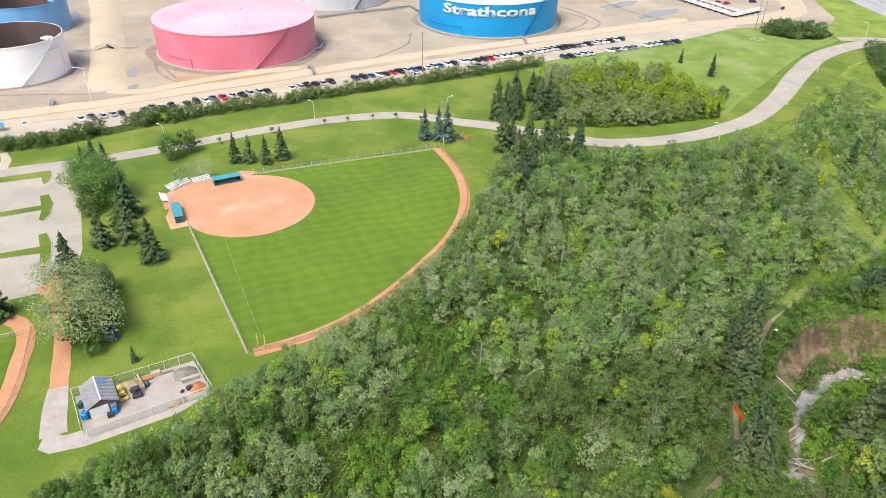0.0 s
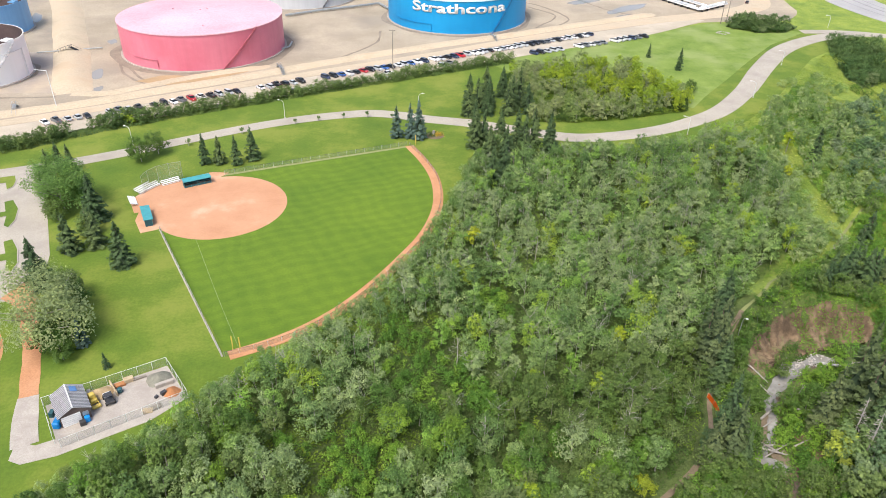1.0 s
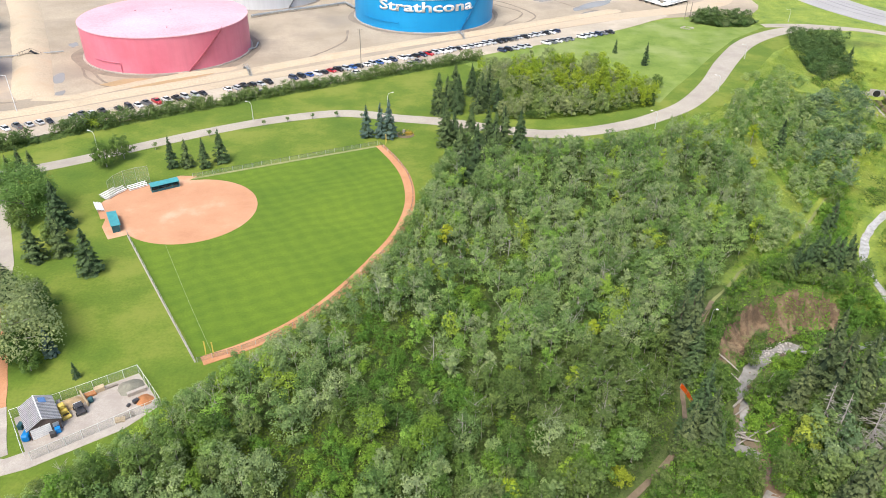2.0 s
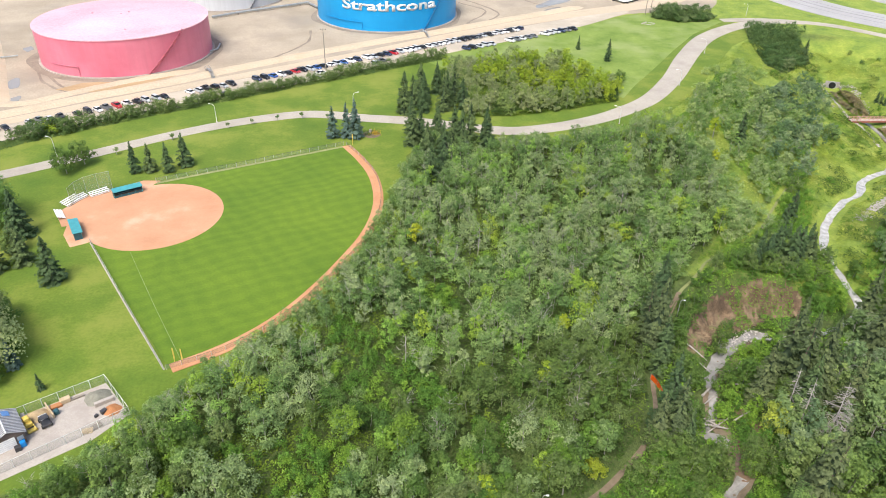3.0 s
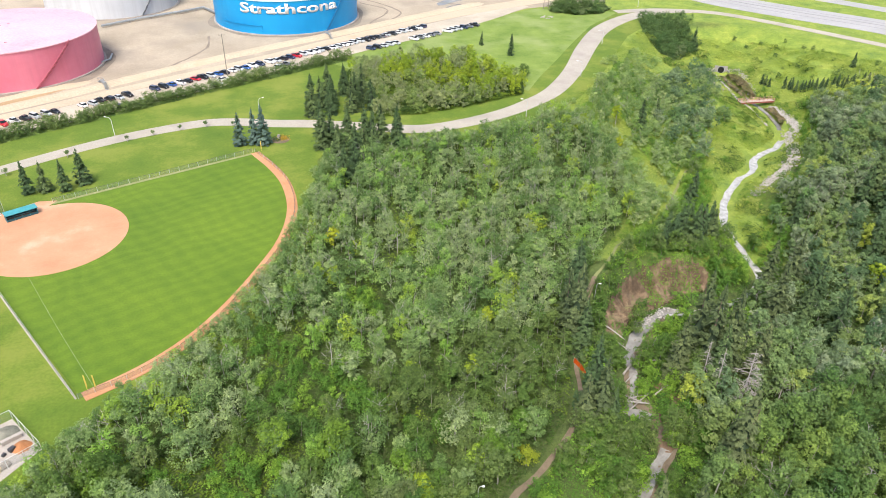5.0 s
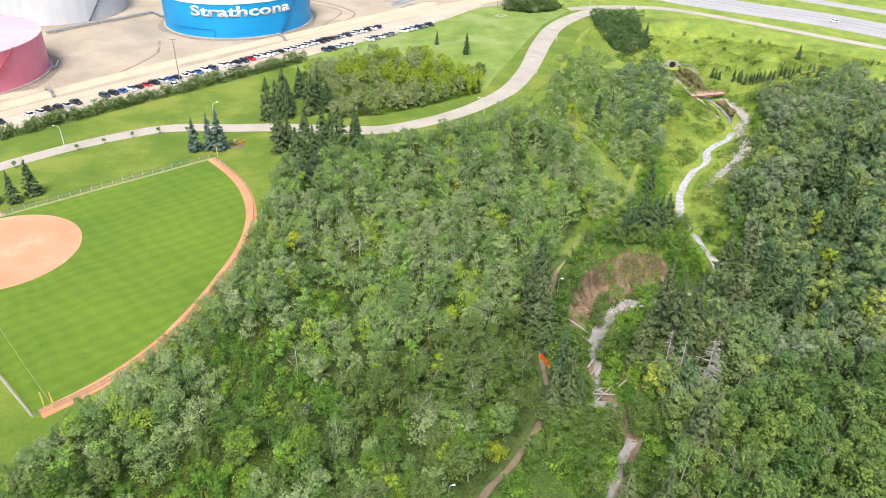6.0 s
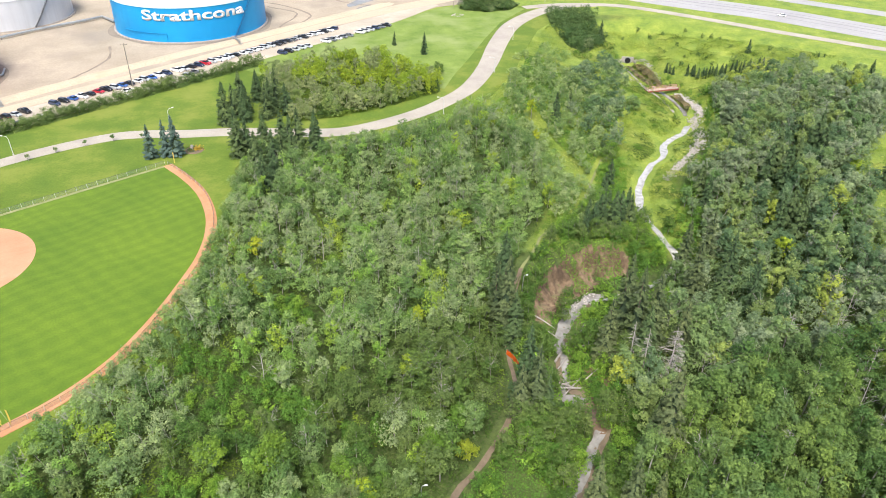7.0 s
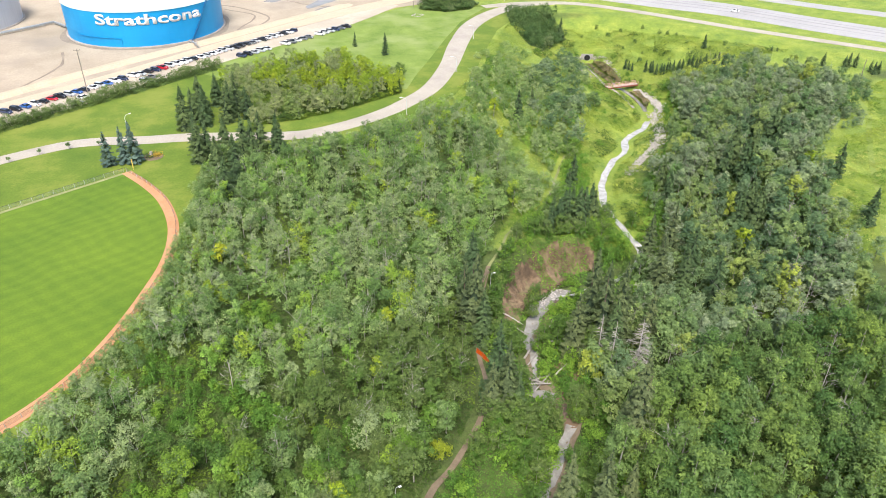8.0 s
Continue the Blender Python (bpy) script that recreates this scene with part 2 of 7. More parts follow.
def thing(name, m, label, category, group="", kind=""):
    ob = new(name)
    ob.matrix_world = m
    return tagged(ob, label, category, group, kind)


def box(bm, x0, x1, y0, y1, z0, z1, m=None, bevel=0.0):
    r = bmesh.ops.create_cube(bm, size=1.0)
    t = Matrix.Translation(((x0 + x1) / 2, (y0 + y1) / 2, (z0 + z1) / 2)) @ Matrix.Diagonal((x1 - x0, y1 - y0, z1 - z0, 1))
    bmesh.ops.transform(bm, matrix=(m @ t) if m else t, verts=r["verts"])
    if bevel:
        bmesh.ops.bevel(bm, geom=list({e for v in r["verts"] for e in v.link_edges}), offset=bevel, segments=1, affect="EDGES")
    return bm


def rod(bm, a, b, r0, r1=None, sides=6):
    a, b = Vector(a), Vector(b)
    d = b - a
    res = bmesh.ops.create_cone(bm, cap_ends=True, segments=sides, radius1=r0, radius2=r0 if r1 is None else r1, depth=d.length)
    bmesh.ops.transform(bm, matrix=Matrix.Translation((a + b) / 2) @ d.to_track_quat("Z", "Y").to_matrix().to_4x4(), verts=res["verts"])
    return bm


def smooth_line(pts, step=2.0):
    """A Catmull-Rom curve through plan points."""
    p = np.array(pts, float)
    p = np.vstack([2 * p[0] - p[1], p, 2 * p[-1] - p[-2]])
    out = []
    for i in range(1, len(p) - 2):
        n = max(2, int(np.linalg.norm(p[i + 1] - p[i]) / step))
        for k in range(n):
            t = k / n
            out.append(0.5 * (2 * p[i] + (p[i + 1] - p[i - 1]) * t + (2 * p[i - 1] - 5 * p[i] + 4 * p[i + 1] - p[i + 2]) * t ** 2
                              + (3 * p[i] - p[i - 1] - 3 * p[i + 1] + p[i + 2]) * t ** 3))
    out.append(p[-2])
    return np.array(out)


def line_distance(X, Y, pts):
    d = np.full(np.shape(X), 1e9)
    for (ax, ay), (bx, by) in zip(pts[:-1], pts[1:]):
        ux, uy = bx - ax, by - ay
        t = np.clip(((X - ax) * ux + (Y - ay) * uy) / (ux * ux + uy * uy + 1e-9), 0, 1)
        d = np.minimum(d, np.hypot(X - ax - t * ux, Y - ay - t * uy))
    return d


def inside(X, Y, poly):
    res = np.zeros(np.shape(X), bool)
    for (ax, ay), (bx, by) in zip(poly, poly[1:] + poly[:1]):
        c = (ay > Y) != (by > Y)
        with np.errstate(divide="ignore", invalid="ignore"):
            xs = ax + (Y - ay) * (bx - ax) / (by - ay if by != ay else 1e-9)
        res ^= c & (X < xs)
    return res

# ---- the ground: a level upper park, and a wooded ravine with a creek ----
CREEK = [(-30, -60), (10, 5), (38, 45), (58, 69), (66, 78), (71, 84), (71, 93), (72, 101), (78, 111), (86, 120), (95, 124), (105, 122), (122, 127),
         (129.4, 133), (131.4, 140.7), (133.4, 149.6), (134.8, 157), (139.4, 165.4), (148.2, 177), (159.2, 186.4), (169, 192), (176.5, 201), (188.2, 206.4), (197.3, 213.4),
         (203, 222), (209, 235), (211, 250), (220, 289)]
CREEK_LINE = smooth_line(CREEK, 3.0)
WEST_PARK = [(-900, -300), (-300, 20), (-75, 62), (-50, 84), (-36, 101), (-20, 112), (-5, 130), (8, 155), (14, 180), (15, 205), (26, 218), (52, 211),
             (70, 212), (88, 217), (104, 225), (120, 237), (140, 259), (160, 286), (180, 312), (205, 332), (228, 332), (250, 320), (272, 293), (292, 255),
             (320, 208), (352, 180), (420, 120), (900, -100), (3000, 200), (3000, 3000), (-3000, 3000), (-3000, -300)]
EAST_PARK = [(60, -120), (120, 20), (160, 66), (178, 92), (198, 125), (218, 148), (242, 168), (264, 180), (300, 182), (335, 170), (420, 118), (900, -110), (900, -900), (60, -900)]
DEPTH = 14.0
CUT_BANK = [(73, 115.5), (75.5, 120.5), (77.9, 125.2), (81.6, 129.9), (87, 133.5), (93.9, 136.4), (100.8, 136.4), (107.2, 135.6), (113.3, 134), (110, 129.5), (101, 128.5), (97, 127), (92.8, 125.8), (88.3, 125.2), (84, 122.8), (79.5, 117.8), (74.5, 112.5)]


def base_height(X, Y):
    """Height of the ground: level parks joined by slopes that fall to the creek, steeper at the cut bank."""
    out = ~(inside(X, Y, WEST_PARK) | inside(X, Y, EAST_PARK))
    dw = line_distance(X, Y, WEST_PARK + WEST_PARK[:1])
    de = line_distance(X, Y, EAST_PARK + EAST_PARK[:1])
    dp = np.where(out, np.minimum(dw, de), 0.0)
    dc = line_distance(X, Y, CREEK_LINE.tolist())
    far = np.maximum(dc - 2.2, 0.0)
    p = dp / (dp + far + 1e-6)
    p = np.where(out, p, 0.0)
    west = inside(X, Y, [(p[0], p[1]) for p in CREEK] + [(-500, 300), (-500, -60)])
    cut = np.where(west, 0.85 * np.exp(-(((X - 94) / 24) ** 2 + ((Y - 132) / 17) ** 2) ** 2), 0.0)
    bank = np.clip(1 - far / 11.0, 0, 1)
    bank = 1 - (1 - bank) ** 2.4
    soft = p ** 1.15
    z = -DEPTH * ((1 - cut) * soft + cut * (0.3 * soft + 0.7 * bank))
    z -= 0.7 * np.clip(1 - dc / 2.6, 0, 1) * (dp > 0)
    scarp = np.where(inside(X, Y, CUT_BANK), np.clip(line_distance(X, Y, CUT_BANK[:9]) / 2.2, 0, 1), 0.0)
    z = np.maximum(z - 3.2 * scarp, np.minimum(z, -DEPTH - 0.2))
    return z


def spread(lo, a, b, hi, step):
    core = np.arange(a, b + step, step)
    g = np.cumsum(step * 1.35 ** np.arange(1, 22))
    return np.concatenate([(a - g[::-1])[(a - g[::-1]) > lo], core, (b + g)[(b + g) < hi]])


GX, GY = spread(-4000, -150, 350, 4000, 2.0), spread(-4000, 20, 370, 4000, 2.0)
MX, MY = np.meshgrid(GX, GY)
MZ = base_height(MX, MY)
_rough = np.array([[noise.noise((x * 0.06, y * 0.06, 0.0)) for x in GX] for y in GY])
MZ = MZ + np.where(MZ < -0.4, _rough * 0.9, 0.0)


def ground_z(x, y):
    i = int(np.clip(np.searchsorted(GX, x) - 1, 0, len(GX) - 2))
    j = int(np.clip(np.searchsorted(GY, y) - 1, 0, len(GY) - 2))
    u, v = (x - GX[i]) / (GX[i + 1] - GX[i]), (y - GY[j]) / (GY[j + 1] - GY[j])
    return float((MZ[j, i] * (1 - u) + MZ[j, i + 1] * u) * (1 - v) + (MZ[j + 1, i] * (1 - u) + MZ[j + 1, i + 1] * u) * v)


def grid_faces(nx, ny):
    i, j = np.meshgrid(np.arange(nx - 1), np.arange(ny - 1))
    a = (j * nx + i).ravel()
    return np.stack([a, a + 1, a + nx + 1, a + nx], 1)


def ground_material():
    m, nt, b = nodes_of("ravine_and_meadow_ground", 0.95)
    att = nt.nodes.new("ShaderNodeAttribute")
    att.attribute_name = "grass"
    wood = ramp(nt, noise_node(nt, 0.35, 6, 0.7), [(0.3, (0.05, 0.075, 0.02)), (0.55, (0.085, 0.125, 0.03)), (0.75, (0.11, 0.17, 0.035))])
    # the grass ramp's blue is raised slightly for distance haze
    grass = ramp(nt, noise_node(nt, 0.09, 8, 0.72), [(0.32, (0.115, 0.195, 0.033)), (0.48, (0.2, 0.285, 0.04)), (0.68, (0.31, 0.37, 0.06))])
    fine = noise_node(nt, 1.1, 6, 0.8)
    col = mix(nt, att.outputs["Fac"], wood, grass)
    col = mix(nt, 0.75, col, ramp(nt, fine, [(0.28, (0.5, 0.55, 0.5)), (0.72, (1.4, 1.3, 1.25))]), "MULTIPLY")
    nt.links.new(col, b.inputs["Base Color"])
    bump(nt, b, fine, 0.8, 0.5)
    return m


GRASS_BANKS = [
    [(217, 152), (236, 147), (276, 180), (300, 190), (285, 160), (240, 134), (205, 106), (178, 86), (163, 90), (167, 100), (176, 114), (190, 124), (196, 134)],
    [(150, 330), (200, 332), (262, 318), (292, 262), (330, 200), (262, 182), (240, 190), (215, 200), (190, 195), (160, 176), (150, 160), (143, 140), (132, 130), (128, 138), (140, 172), (165, 200), (190, 222), (195, 260), (175, 290)],
    [(78, 216), (110, 232), (150, 275), (180, 316), (195, 300), (175, 275), (150, 235), (130, 205), (112, 190), (105, 196), (118, 215), (100, 218)],
    [(112, 205), (112, 180), (106, 165), (90, 150), (80, 140), (96, 139), (112, 136), (126, 132), (130, 145), (140, 172), (165, 200), (190, 222), (195, 260), (175, 290), (150, 240), (130, 215)],
]
_grass = np.zeros(MX.shape)
for _poly in GRASS_BANKS:
    _grass = np.maximum(_grass, inside(MX, MY, _poly) * 1.0)
_grass = np.maximum(_grass, (MZ > -0.05) * 1.0)
for _ in range(2):
    _grass[1:-1, 1:-1] = (_grass[1:-1, 1:-1] * 2 + _grass[:-2, 1:-1] + _grass[2:, 1:-1] + _grass[1:-1, :-2] + _grass[1:-1, 2:]) / 6
_me = mesh_of("ground", np.stack([MX.ravel(), MY.ravel(), MZ.ravel()], 1), grid_faces(len(GX), len(GY)), ground_material(), smooth=True)
_at = _me.attributes.new("grass", "FLOAT", "POINT")
_at.data.foreach_set("value", _grass.ravel().astype(np.float32))
tagged(new("ground", _me), "green ground of a level park falling into a wooded ravine", "ground", kind="structure")


def sheet(name, pts, z, material, label, category="ground", thick=0.1):
    """A flat, slightly raised area with an edge."""
    bm = bmesh.new()
    f = bm.faces.new([bm.verts.new((x, y, z)) for x, y in pts])
    if f.calc_area() and f.normal.z < 0:
        f.normal_flip()
    f.normal_update()
    if f.normal.z < 0:
        f.normal_flip()
    ext = bmesh.ops.extrude_face_region(bm, geom=[f])
    for v in [g for g in ext["geom"] if isinstance(g, bmesh.types.BMVert)]:
        v.co.z -= thick
    bmesh.ops.triangulate(bm, faces=bm.faces[:])
    bmesh.ops.recalc_face_normals(bm, faces=bm.faces[:])
    ob = part(name, bm, material, None)
    return tagged(ob, label, category, kind="structure")


def ribbon(name, pts, width, material, label, category="path", lift=0.1, drape=False, step=2.0, wobble=0.0):
    """A strip along a plan curve; width is a number or one per point. drape lets it follow the ground."""
    c = smooth_line(pts, step)
    w = np.full(len(c), width, float) if isinstance(width, (int, float)) else np.interp(np.linspace(0, 1, len(c)), np.linspace(0, 1, len(width)), width)
    d = np.gradient(c, axis=0)
    d /= np.linalg.norm(d, axis=1)[:, None]
    n = np.stack([-d[:, 1], d[:, 0]], 1)
    cols = np.linspace(-0.5, 0.5, 5) if drape else np.array([-0.5, 0.5])
    verts, faces, k = [], [], len(cols)
    for i in range(len(c)):
        for j, s in enumerate(cols):
            edge = wobble * (noise.noise((c[i][0] * 0.16, c[i][1] * 0.16, j * 3.0)) + 0.4 * noise.noise((c[i][0] * 0.6, c[i][1] * 0.6, j * 3.0))) if j in (0, k - 1) else 0
            x, y = c[i] + n[i] * (w[i] * s + edge)
            verts.append((x, y, (ground_z(x, y) if drape else 0.0) + lift))
    top = len(verts)
    verts += [(x, y, z - 0.25) for x, y, z in verts]
    for i in range(len(c) - 1):
        for j in range(k - 1):
            a = i * k + j
            faces.append((a, a + k, a + k + 1, a + 1))
        a = i * k
        faces.append((a, top + a, top + a + k, a + k))
        a += k - 1
        faces.append((a, a + k, top + a + k, top + a))
    ob = new(name, mesh_of(name, verts, [f[::-1] for f in faces], material))
    return tagged(ob, label, category, kind="structure")


# mown park, tank yard and roads, each a little above the one below
sheet("lawn", [(-160, 30), (-76, 60), (-50, 83), (-36, 100), (-20, 111), (-5, 129), (9, 155), (15, 180), (16, 205), (27, 219), (52, 212), (70, 213), (88, 218), (104, 226), (120, 238), (140, 260), (160, 287), (180, 313), (205, 334),
               (200, 362), (150, 370), (100, 345), (26, 305), (-45, 268), (-100, 236), (-140, 214), (-260, 150), (-240, 60)], 0.05, LAWN, "mown green park lawn", "lawn")
sheet("meadow", [(30, 304), (84, 334), (118, 352), (150, 372), (178, 374), (196, 356), (170, 334), (150, 310), (130, 284), (114, 264), (104, 250), (96, 262), (60, 285), (40, 290)], 0.065, MEADOW, "rough pale green meadow beside the car lot", "meadow")
sheet("tank_yard", [(-420, 110), (-140, 216), (-100, 240), (-45, 271), (26, 307), (84, 337), (118, 354), (150, 374), (176, 378), (200, 380), (210, 393), (214, 401), (216, 416), (221, 444), (240, 520), (300, 900), (-600, 900), (-600, 100)], 0.08, DIRT, "bare brown dirt yard round storage tanks", "yard")
sheet("gravel_pad", [(-196, 256), (-150, 262), (-138, 262), (-136, 290), (-150, 310), (-200, 318), (-240, 300), (-240, 256)], 0.11, GREY_GRAVEL, "grey gravel pad round the white tank", "gravel")
ribbon("car_lot", [(-160, 214), (-126, 229), (-83, 252), (-40, 275), (5, 299), (44, 321), (84, 342), (118, 360), (150, 382)], [12, 15, 16, 17, 17, 17, 17, 15, 10], LOT_GRAVEL, "pale gravel strip where cars are parked", "car park", 0.12)
ribbon("service_track", [(-170, 219), (-126, 241), (-83, 265), (-40, 289), (5, 313), (44, 336), (84, 357), (125, 377), (165, 392), (195, 412), (208, 450)], [6, 6, 6, 6, 6, 7, 9, 12, 14, 14], BEIGE, "sandy service track beside the tank yard", "track", 0.14)
ROAD = [(-134, 190), (-114, 198), (-96, 207), (-76, 219), (-57, 230), (-39, 238), (-20, 243), (-8, 242), (4, 238), (20, 234), (38, 227), (54, 222), (70, 224), (85, 229), (98, 236), (114, 248), (132, 270), (152, 300), (173, 327), (198, 346), (222, 354), (238, 351)]
ribbon("road", ROAD, [6, 6, 6, 6, 6.5, 6.5, 7, 7, 7, 7.5, 8, 9, 9, 9, 9, 7], PAVING, "pale worn asphalt park road", "road", 0.12)
ribbon("trail", [(196, 358), (215, 358), (232, 354), (250, 345), (264, 328), (282, 299), (298, 271), (320, 237), (336, 213), (356, 180), (400, 120)], 6.5, PAVING, "pale paved trail along the highway", "trail", 0.14)
HIGHWAY_LINE = [(262, 520), (259, 449), (260, 411), (271, 373), (297.5, 334), (322, 302.5), (344, 260.5), (361.5, 230), (400, 165), (460, 80)]
ribbon("road", HIGHWAY_LINE, 31, HIGHWAY, "wide grey highway carriageway with worn lanes", "highway", 0.12)
ribbon("road", [(300, 520), (303, 440), (318, 390), (345, 345), (366, 311), (384, 282), (400, 259), (440, 195)], 12, HIGHWAY, "far grey highway carriageway", "highway", 0.12)


def beside(pts, off):
    """A line that runs off metres to the left of another."""
    c = smooth_line(pts, 12.0)
    d = np.gradient(c, axis=0)
    d /= np.linalg.norm(d, axis=1)[:, None]
    return (c + np.stack([-d[:, 1], d[:, 0]], 1) * off).tolist()


for _off, _w, _m, _l in ((-14.6, 0.2, LOT_GRAVEL, "faded pale edge line on the highway"), (14.6, 0.2, LOT_GRAVEL, "faded pale edge line on the highway"), (2.5, 1.6, WORN_LANE, "dark worn band along the highway"), (-4.5, 0.8, WORN_LANE, "dark worn band along the highway"),
                         (8.0, 0.8, WORN_LANE, "dark worn band along the highway"), (-1.2, 0.15, LOT_GRAVEL, "faded pale lane line on the highway"), (-8.2, 0.15, LOT_GRAVEL, "faded pale lane line on the highway")):
    ribbon("trim", beside(HIGHWAY_LINE, _off), _w, _m, _l, "lane line", 0.13)


def berm(name, pts, width, top, height, material, label):
    """A long earth bank with sloped sides and an uneven top."""
    c = smooth_line(pts, 4.0)
    d = np.gradient(c, axis=0)
    d /= np.linalg.norm(d, axis=1)[:, None]
    n = np.stack([-d[:, 1], d[:, 0]], 1)
    sec = [(-0.5 * width, 0.0), (-0.5 * top, height), (0.0, height * 1.08), (0.5 * top, height), (0.5 * width, 0.0)]
    verts, faces = [], []
    for i in range(len(c)):
        e = min(1.0, i / 2, (len(c) - 1 - i) / 2)
        for s, h in sec:
            w = 0.35 * noise.noise((c[i][0] * 0.2 + s, c[i][1] * 0.2, 0.0))
            verts.append((*(c[i] + n[i] * (s + w)), 0.05 + max(0.0, h * e + (w * 0.5 if h else 0))))
    for i in range(len(c) - 1):
        for j in range(4):
            a = i * 5 + j
            faces.append((a, a + 1, a + 6, a + 5))
    ob = new(name, mesh_of(name, verts, faces, material, smooth=True))
    return tagged(ob, label, "earth bank", kind="structure")


berm("berm", [(-175, 226), (-141, 242), (-120, 252), (-99, 265), (-72, 280), (-37, 302), (2, 324), (46, 346), (91, 370), (130, 390)], 6.5, 2.2, 1.3, BEIGE, "sandy earth bank along the tank yard")
berm("berm", [(-131, 262), (-141, 287), (-152, 314), (-167, 348), (-183, 385), (-205, 430)], 15, 6, 1.8, BEIGE, "broad sandy earth bank between storage tanks")
berm("berm", [(-131, 262), (-118, 262), (-104, 272), (-86, 284), (-62, 296)], 5, 2, 0.8, BEIGE, "low sandy bank before the red tank")
PUDDLE = nodes_of("standing_puddle_water", 0.06)[0]
PUDDLE.node_tree.nodes["Principled BSDF"].inputs["Base Color"].default_value = (0.3, 0.28, 0.25, 1)


def puddle(x, y, rx, ry, turn, seed):
    pts = []
    for i in range(22):
        a = 2 * math.pi * i / 22
        k = 1 + 0.45 * noise.noise((math.cos(a) * 1.3 + seed, math.sin(a) * 1.3, seed))
        u, v = rx * k * math.cos(a), ry * k * math.sin(a)
        pts.append((x + u * math.cos(turn) - v * math.sin(turn), y + u * math.sin(turn) + v * math.cos(turn)))
    sheet("water", pts, 0.125, PUDDLE, "shallow pale puddle on the dirt", "puddle", 0.02)


for _i, _p in enumerate([(-129.5, 284, 2.5, 6, 0.3), (-123, 267, 2, 3, 0.2), (-192, 370, 3, 9, 0.4), (-128, 320, 2, 8, 0.2), (118, 402, 4, 18, -0.9), (98, 420, 4, 15, -0.9), (112, 385, 3, 7, -0.9), (-140, 330, 2, 4, 0.4)]):
    puddle(*_p, _i * 3.7)

# parking lot with grass islands
sheet("parking_lot", [(-250, 150), (-136, 192), (-114, 198), (-103, 176), (-90.5, 149), (-86.5, 135), (-92, 129.8), (-99, 126.3), (-160, 100), (-260, 80)], 0.10, PAVING, "pale asphalt parking lot with painted bays", "parking lot")


def island(pts, k):
    t = sheet("kerb", pts, 0.26, CONCRETE, "pale concrete kerb round a grass island", "kerb", 0.2)
    c = np.mean(np.array(pts), axis=0)
    part_pts = [tuple(np.array(p) + (c - np.array(p)) / max(np.linalg.norm(c - np.array(p)), 1) * 0.25) for p in pts]
    g = sheet("lawn", part_pts, 0.285, LAWN, "narrow grass island in the parking lot", "grass island", 0.02)


island([(-175, 168.5), (-131.9, 186.8), (-121.4, 191.3), (-118.9, 192.2), (-117.2, 189), (-116.2, 185.2), (-117, 183.3), (-119.4, 187.6), (-129.9, 183.4), (-175, 164)], 0)
island([(-165, 146), (-120.6, 166.3), (-111.2, 170.5), (-114.2, 176), (-112.3, 177.1), (-108.7, 172.2), (-106.6, 165.9), (-106.5, 161.9), (-108, 162.8), (-109.8, 168), (-119.1, 163.5), (-165, 142.5)], 1)
island([(-155, 127), (-109.6, 145.9), (-101.1, 149.4), (-104.3, 155), (-102.7, 156.2), (-99.3, 151.6), (-96.3, 145.1), (-95.9, 141.3), (-97.5, 141.8), (-99.4, 146.3), (-108.2, 143.4), (-155, 123.5)], 2)
for _row, (_x, _y) in enumerate([(-112.5, 161.2), (-102, 140.2), (-121, 181)]):
    for _k in range(7):
        _a = np.array((_x, _y)) - np.array((0.91, 0.41)) * 2.9 * _k
        ribbon("trim", [tuple(_a), tuple(_a + np.array((2.4, -5.0)) * (-1 if _row == 2 else 1) * 0.9)], 0.12, LOT_GRAVEL, "faded pale painted parking bay line", "bay line", 0.11)

# paths at the maintenance yard
sheet("shale_apron", [(-93.6, 130.8), (-91.4, 137), (-89, 138), (-87.2, 134.5), (-82, 122), (-87, 126.6), (-91, 129.2)], 0.11, SHALE, "red shale apron at the parking lot edge", "path")
ribbon("path", [(-86, 126), (-83.1, 121.7), (-79.1, 114.1), (-75.5, 105.4), (-73.2, 99.6)], 3.6, SHALE, "red shale path across the lawn", "path", 0.12, wobble=0.3)
ribbon("path", [(-73.2, 99.6), (-70.4, 91.8), (-68.4, 87.5)], [3.8, 4.2, 4.6], CONCRETE, "pale gravel path to the yard gate", "path", 0.13, wobble=0.2)
sheet("yard_slab", [(-69, 97.2), (-49.9, 108), (-43.4, 99), (-48.6, 93.2), (-61.9, 85.2), (-67.3, 83.4), (-69.6, 84.3), (-70.2, 88.5), (-66.6, 87.6), (-63.7, 89)], 0.115, CONCRETE, "worn concrete slab of a fenced maintenance yard", "yard")

ribbon("path", [(-134.5, 192), (-136.5, 199), (-140.5, 205), (-143.5, 213), (-146, 221)], [4, 2.6, 2.2, 2.0, 2.4], LOT_GRAVEL, "pale gravel footpath through the hedge", "path", 0.13, wobble=0.4)

# second ball field at the edge of the park
ribbon("warning_track", [(-100, 122), (-91, 119), (-86.5, 113.5), (-84.2, 106), (-82, 98.8), (-81, 90), (-83, 78), (-90, 66)], 3.6, SHALE, "curved red shale warning track", "warning track", 0.12)
sheet("outfield", [(-140, 112), (-91.5, 112.4), (-88.7, 112.9), (-86, 105.1), (-84, 98.8), (-83, 90), (-86, 78), (-110, 60), (-150, 60)], 0.11, OUTFIELD, "mown outfield turf of a second ball field", "outfield")

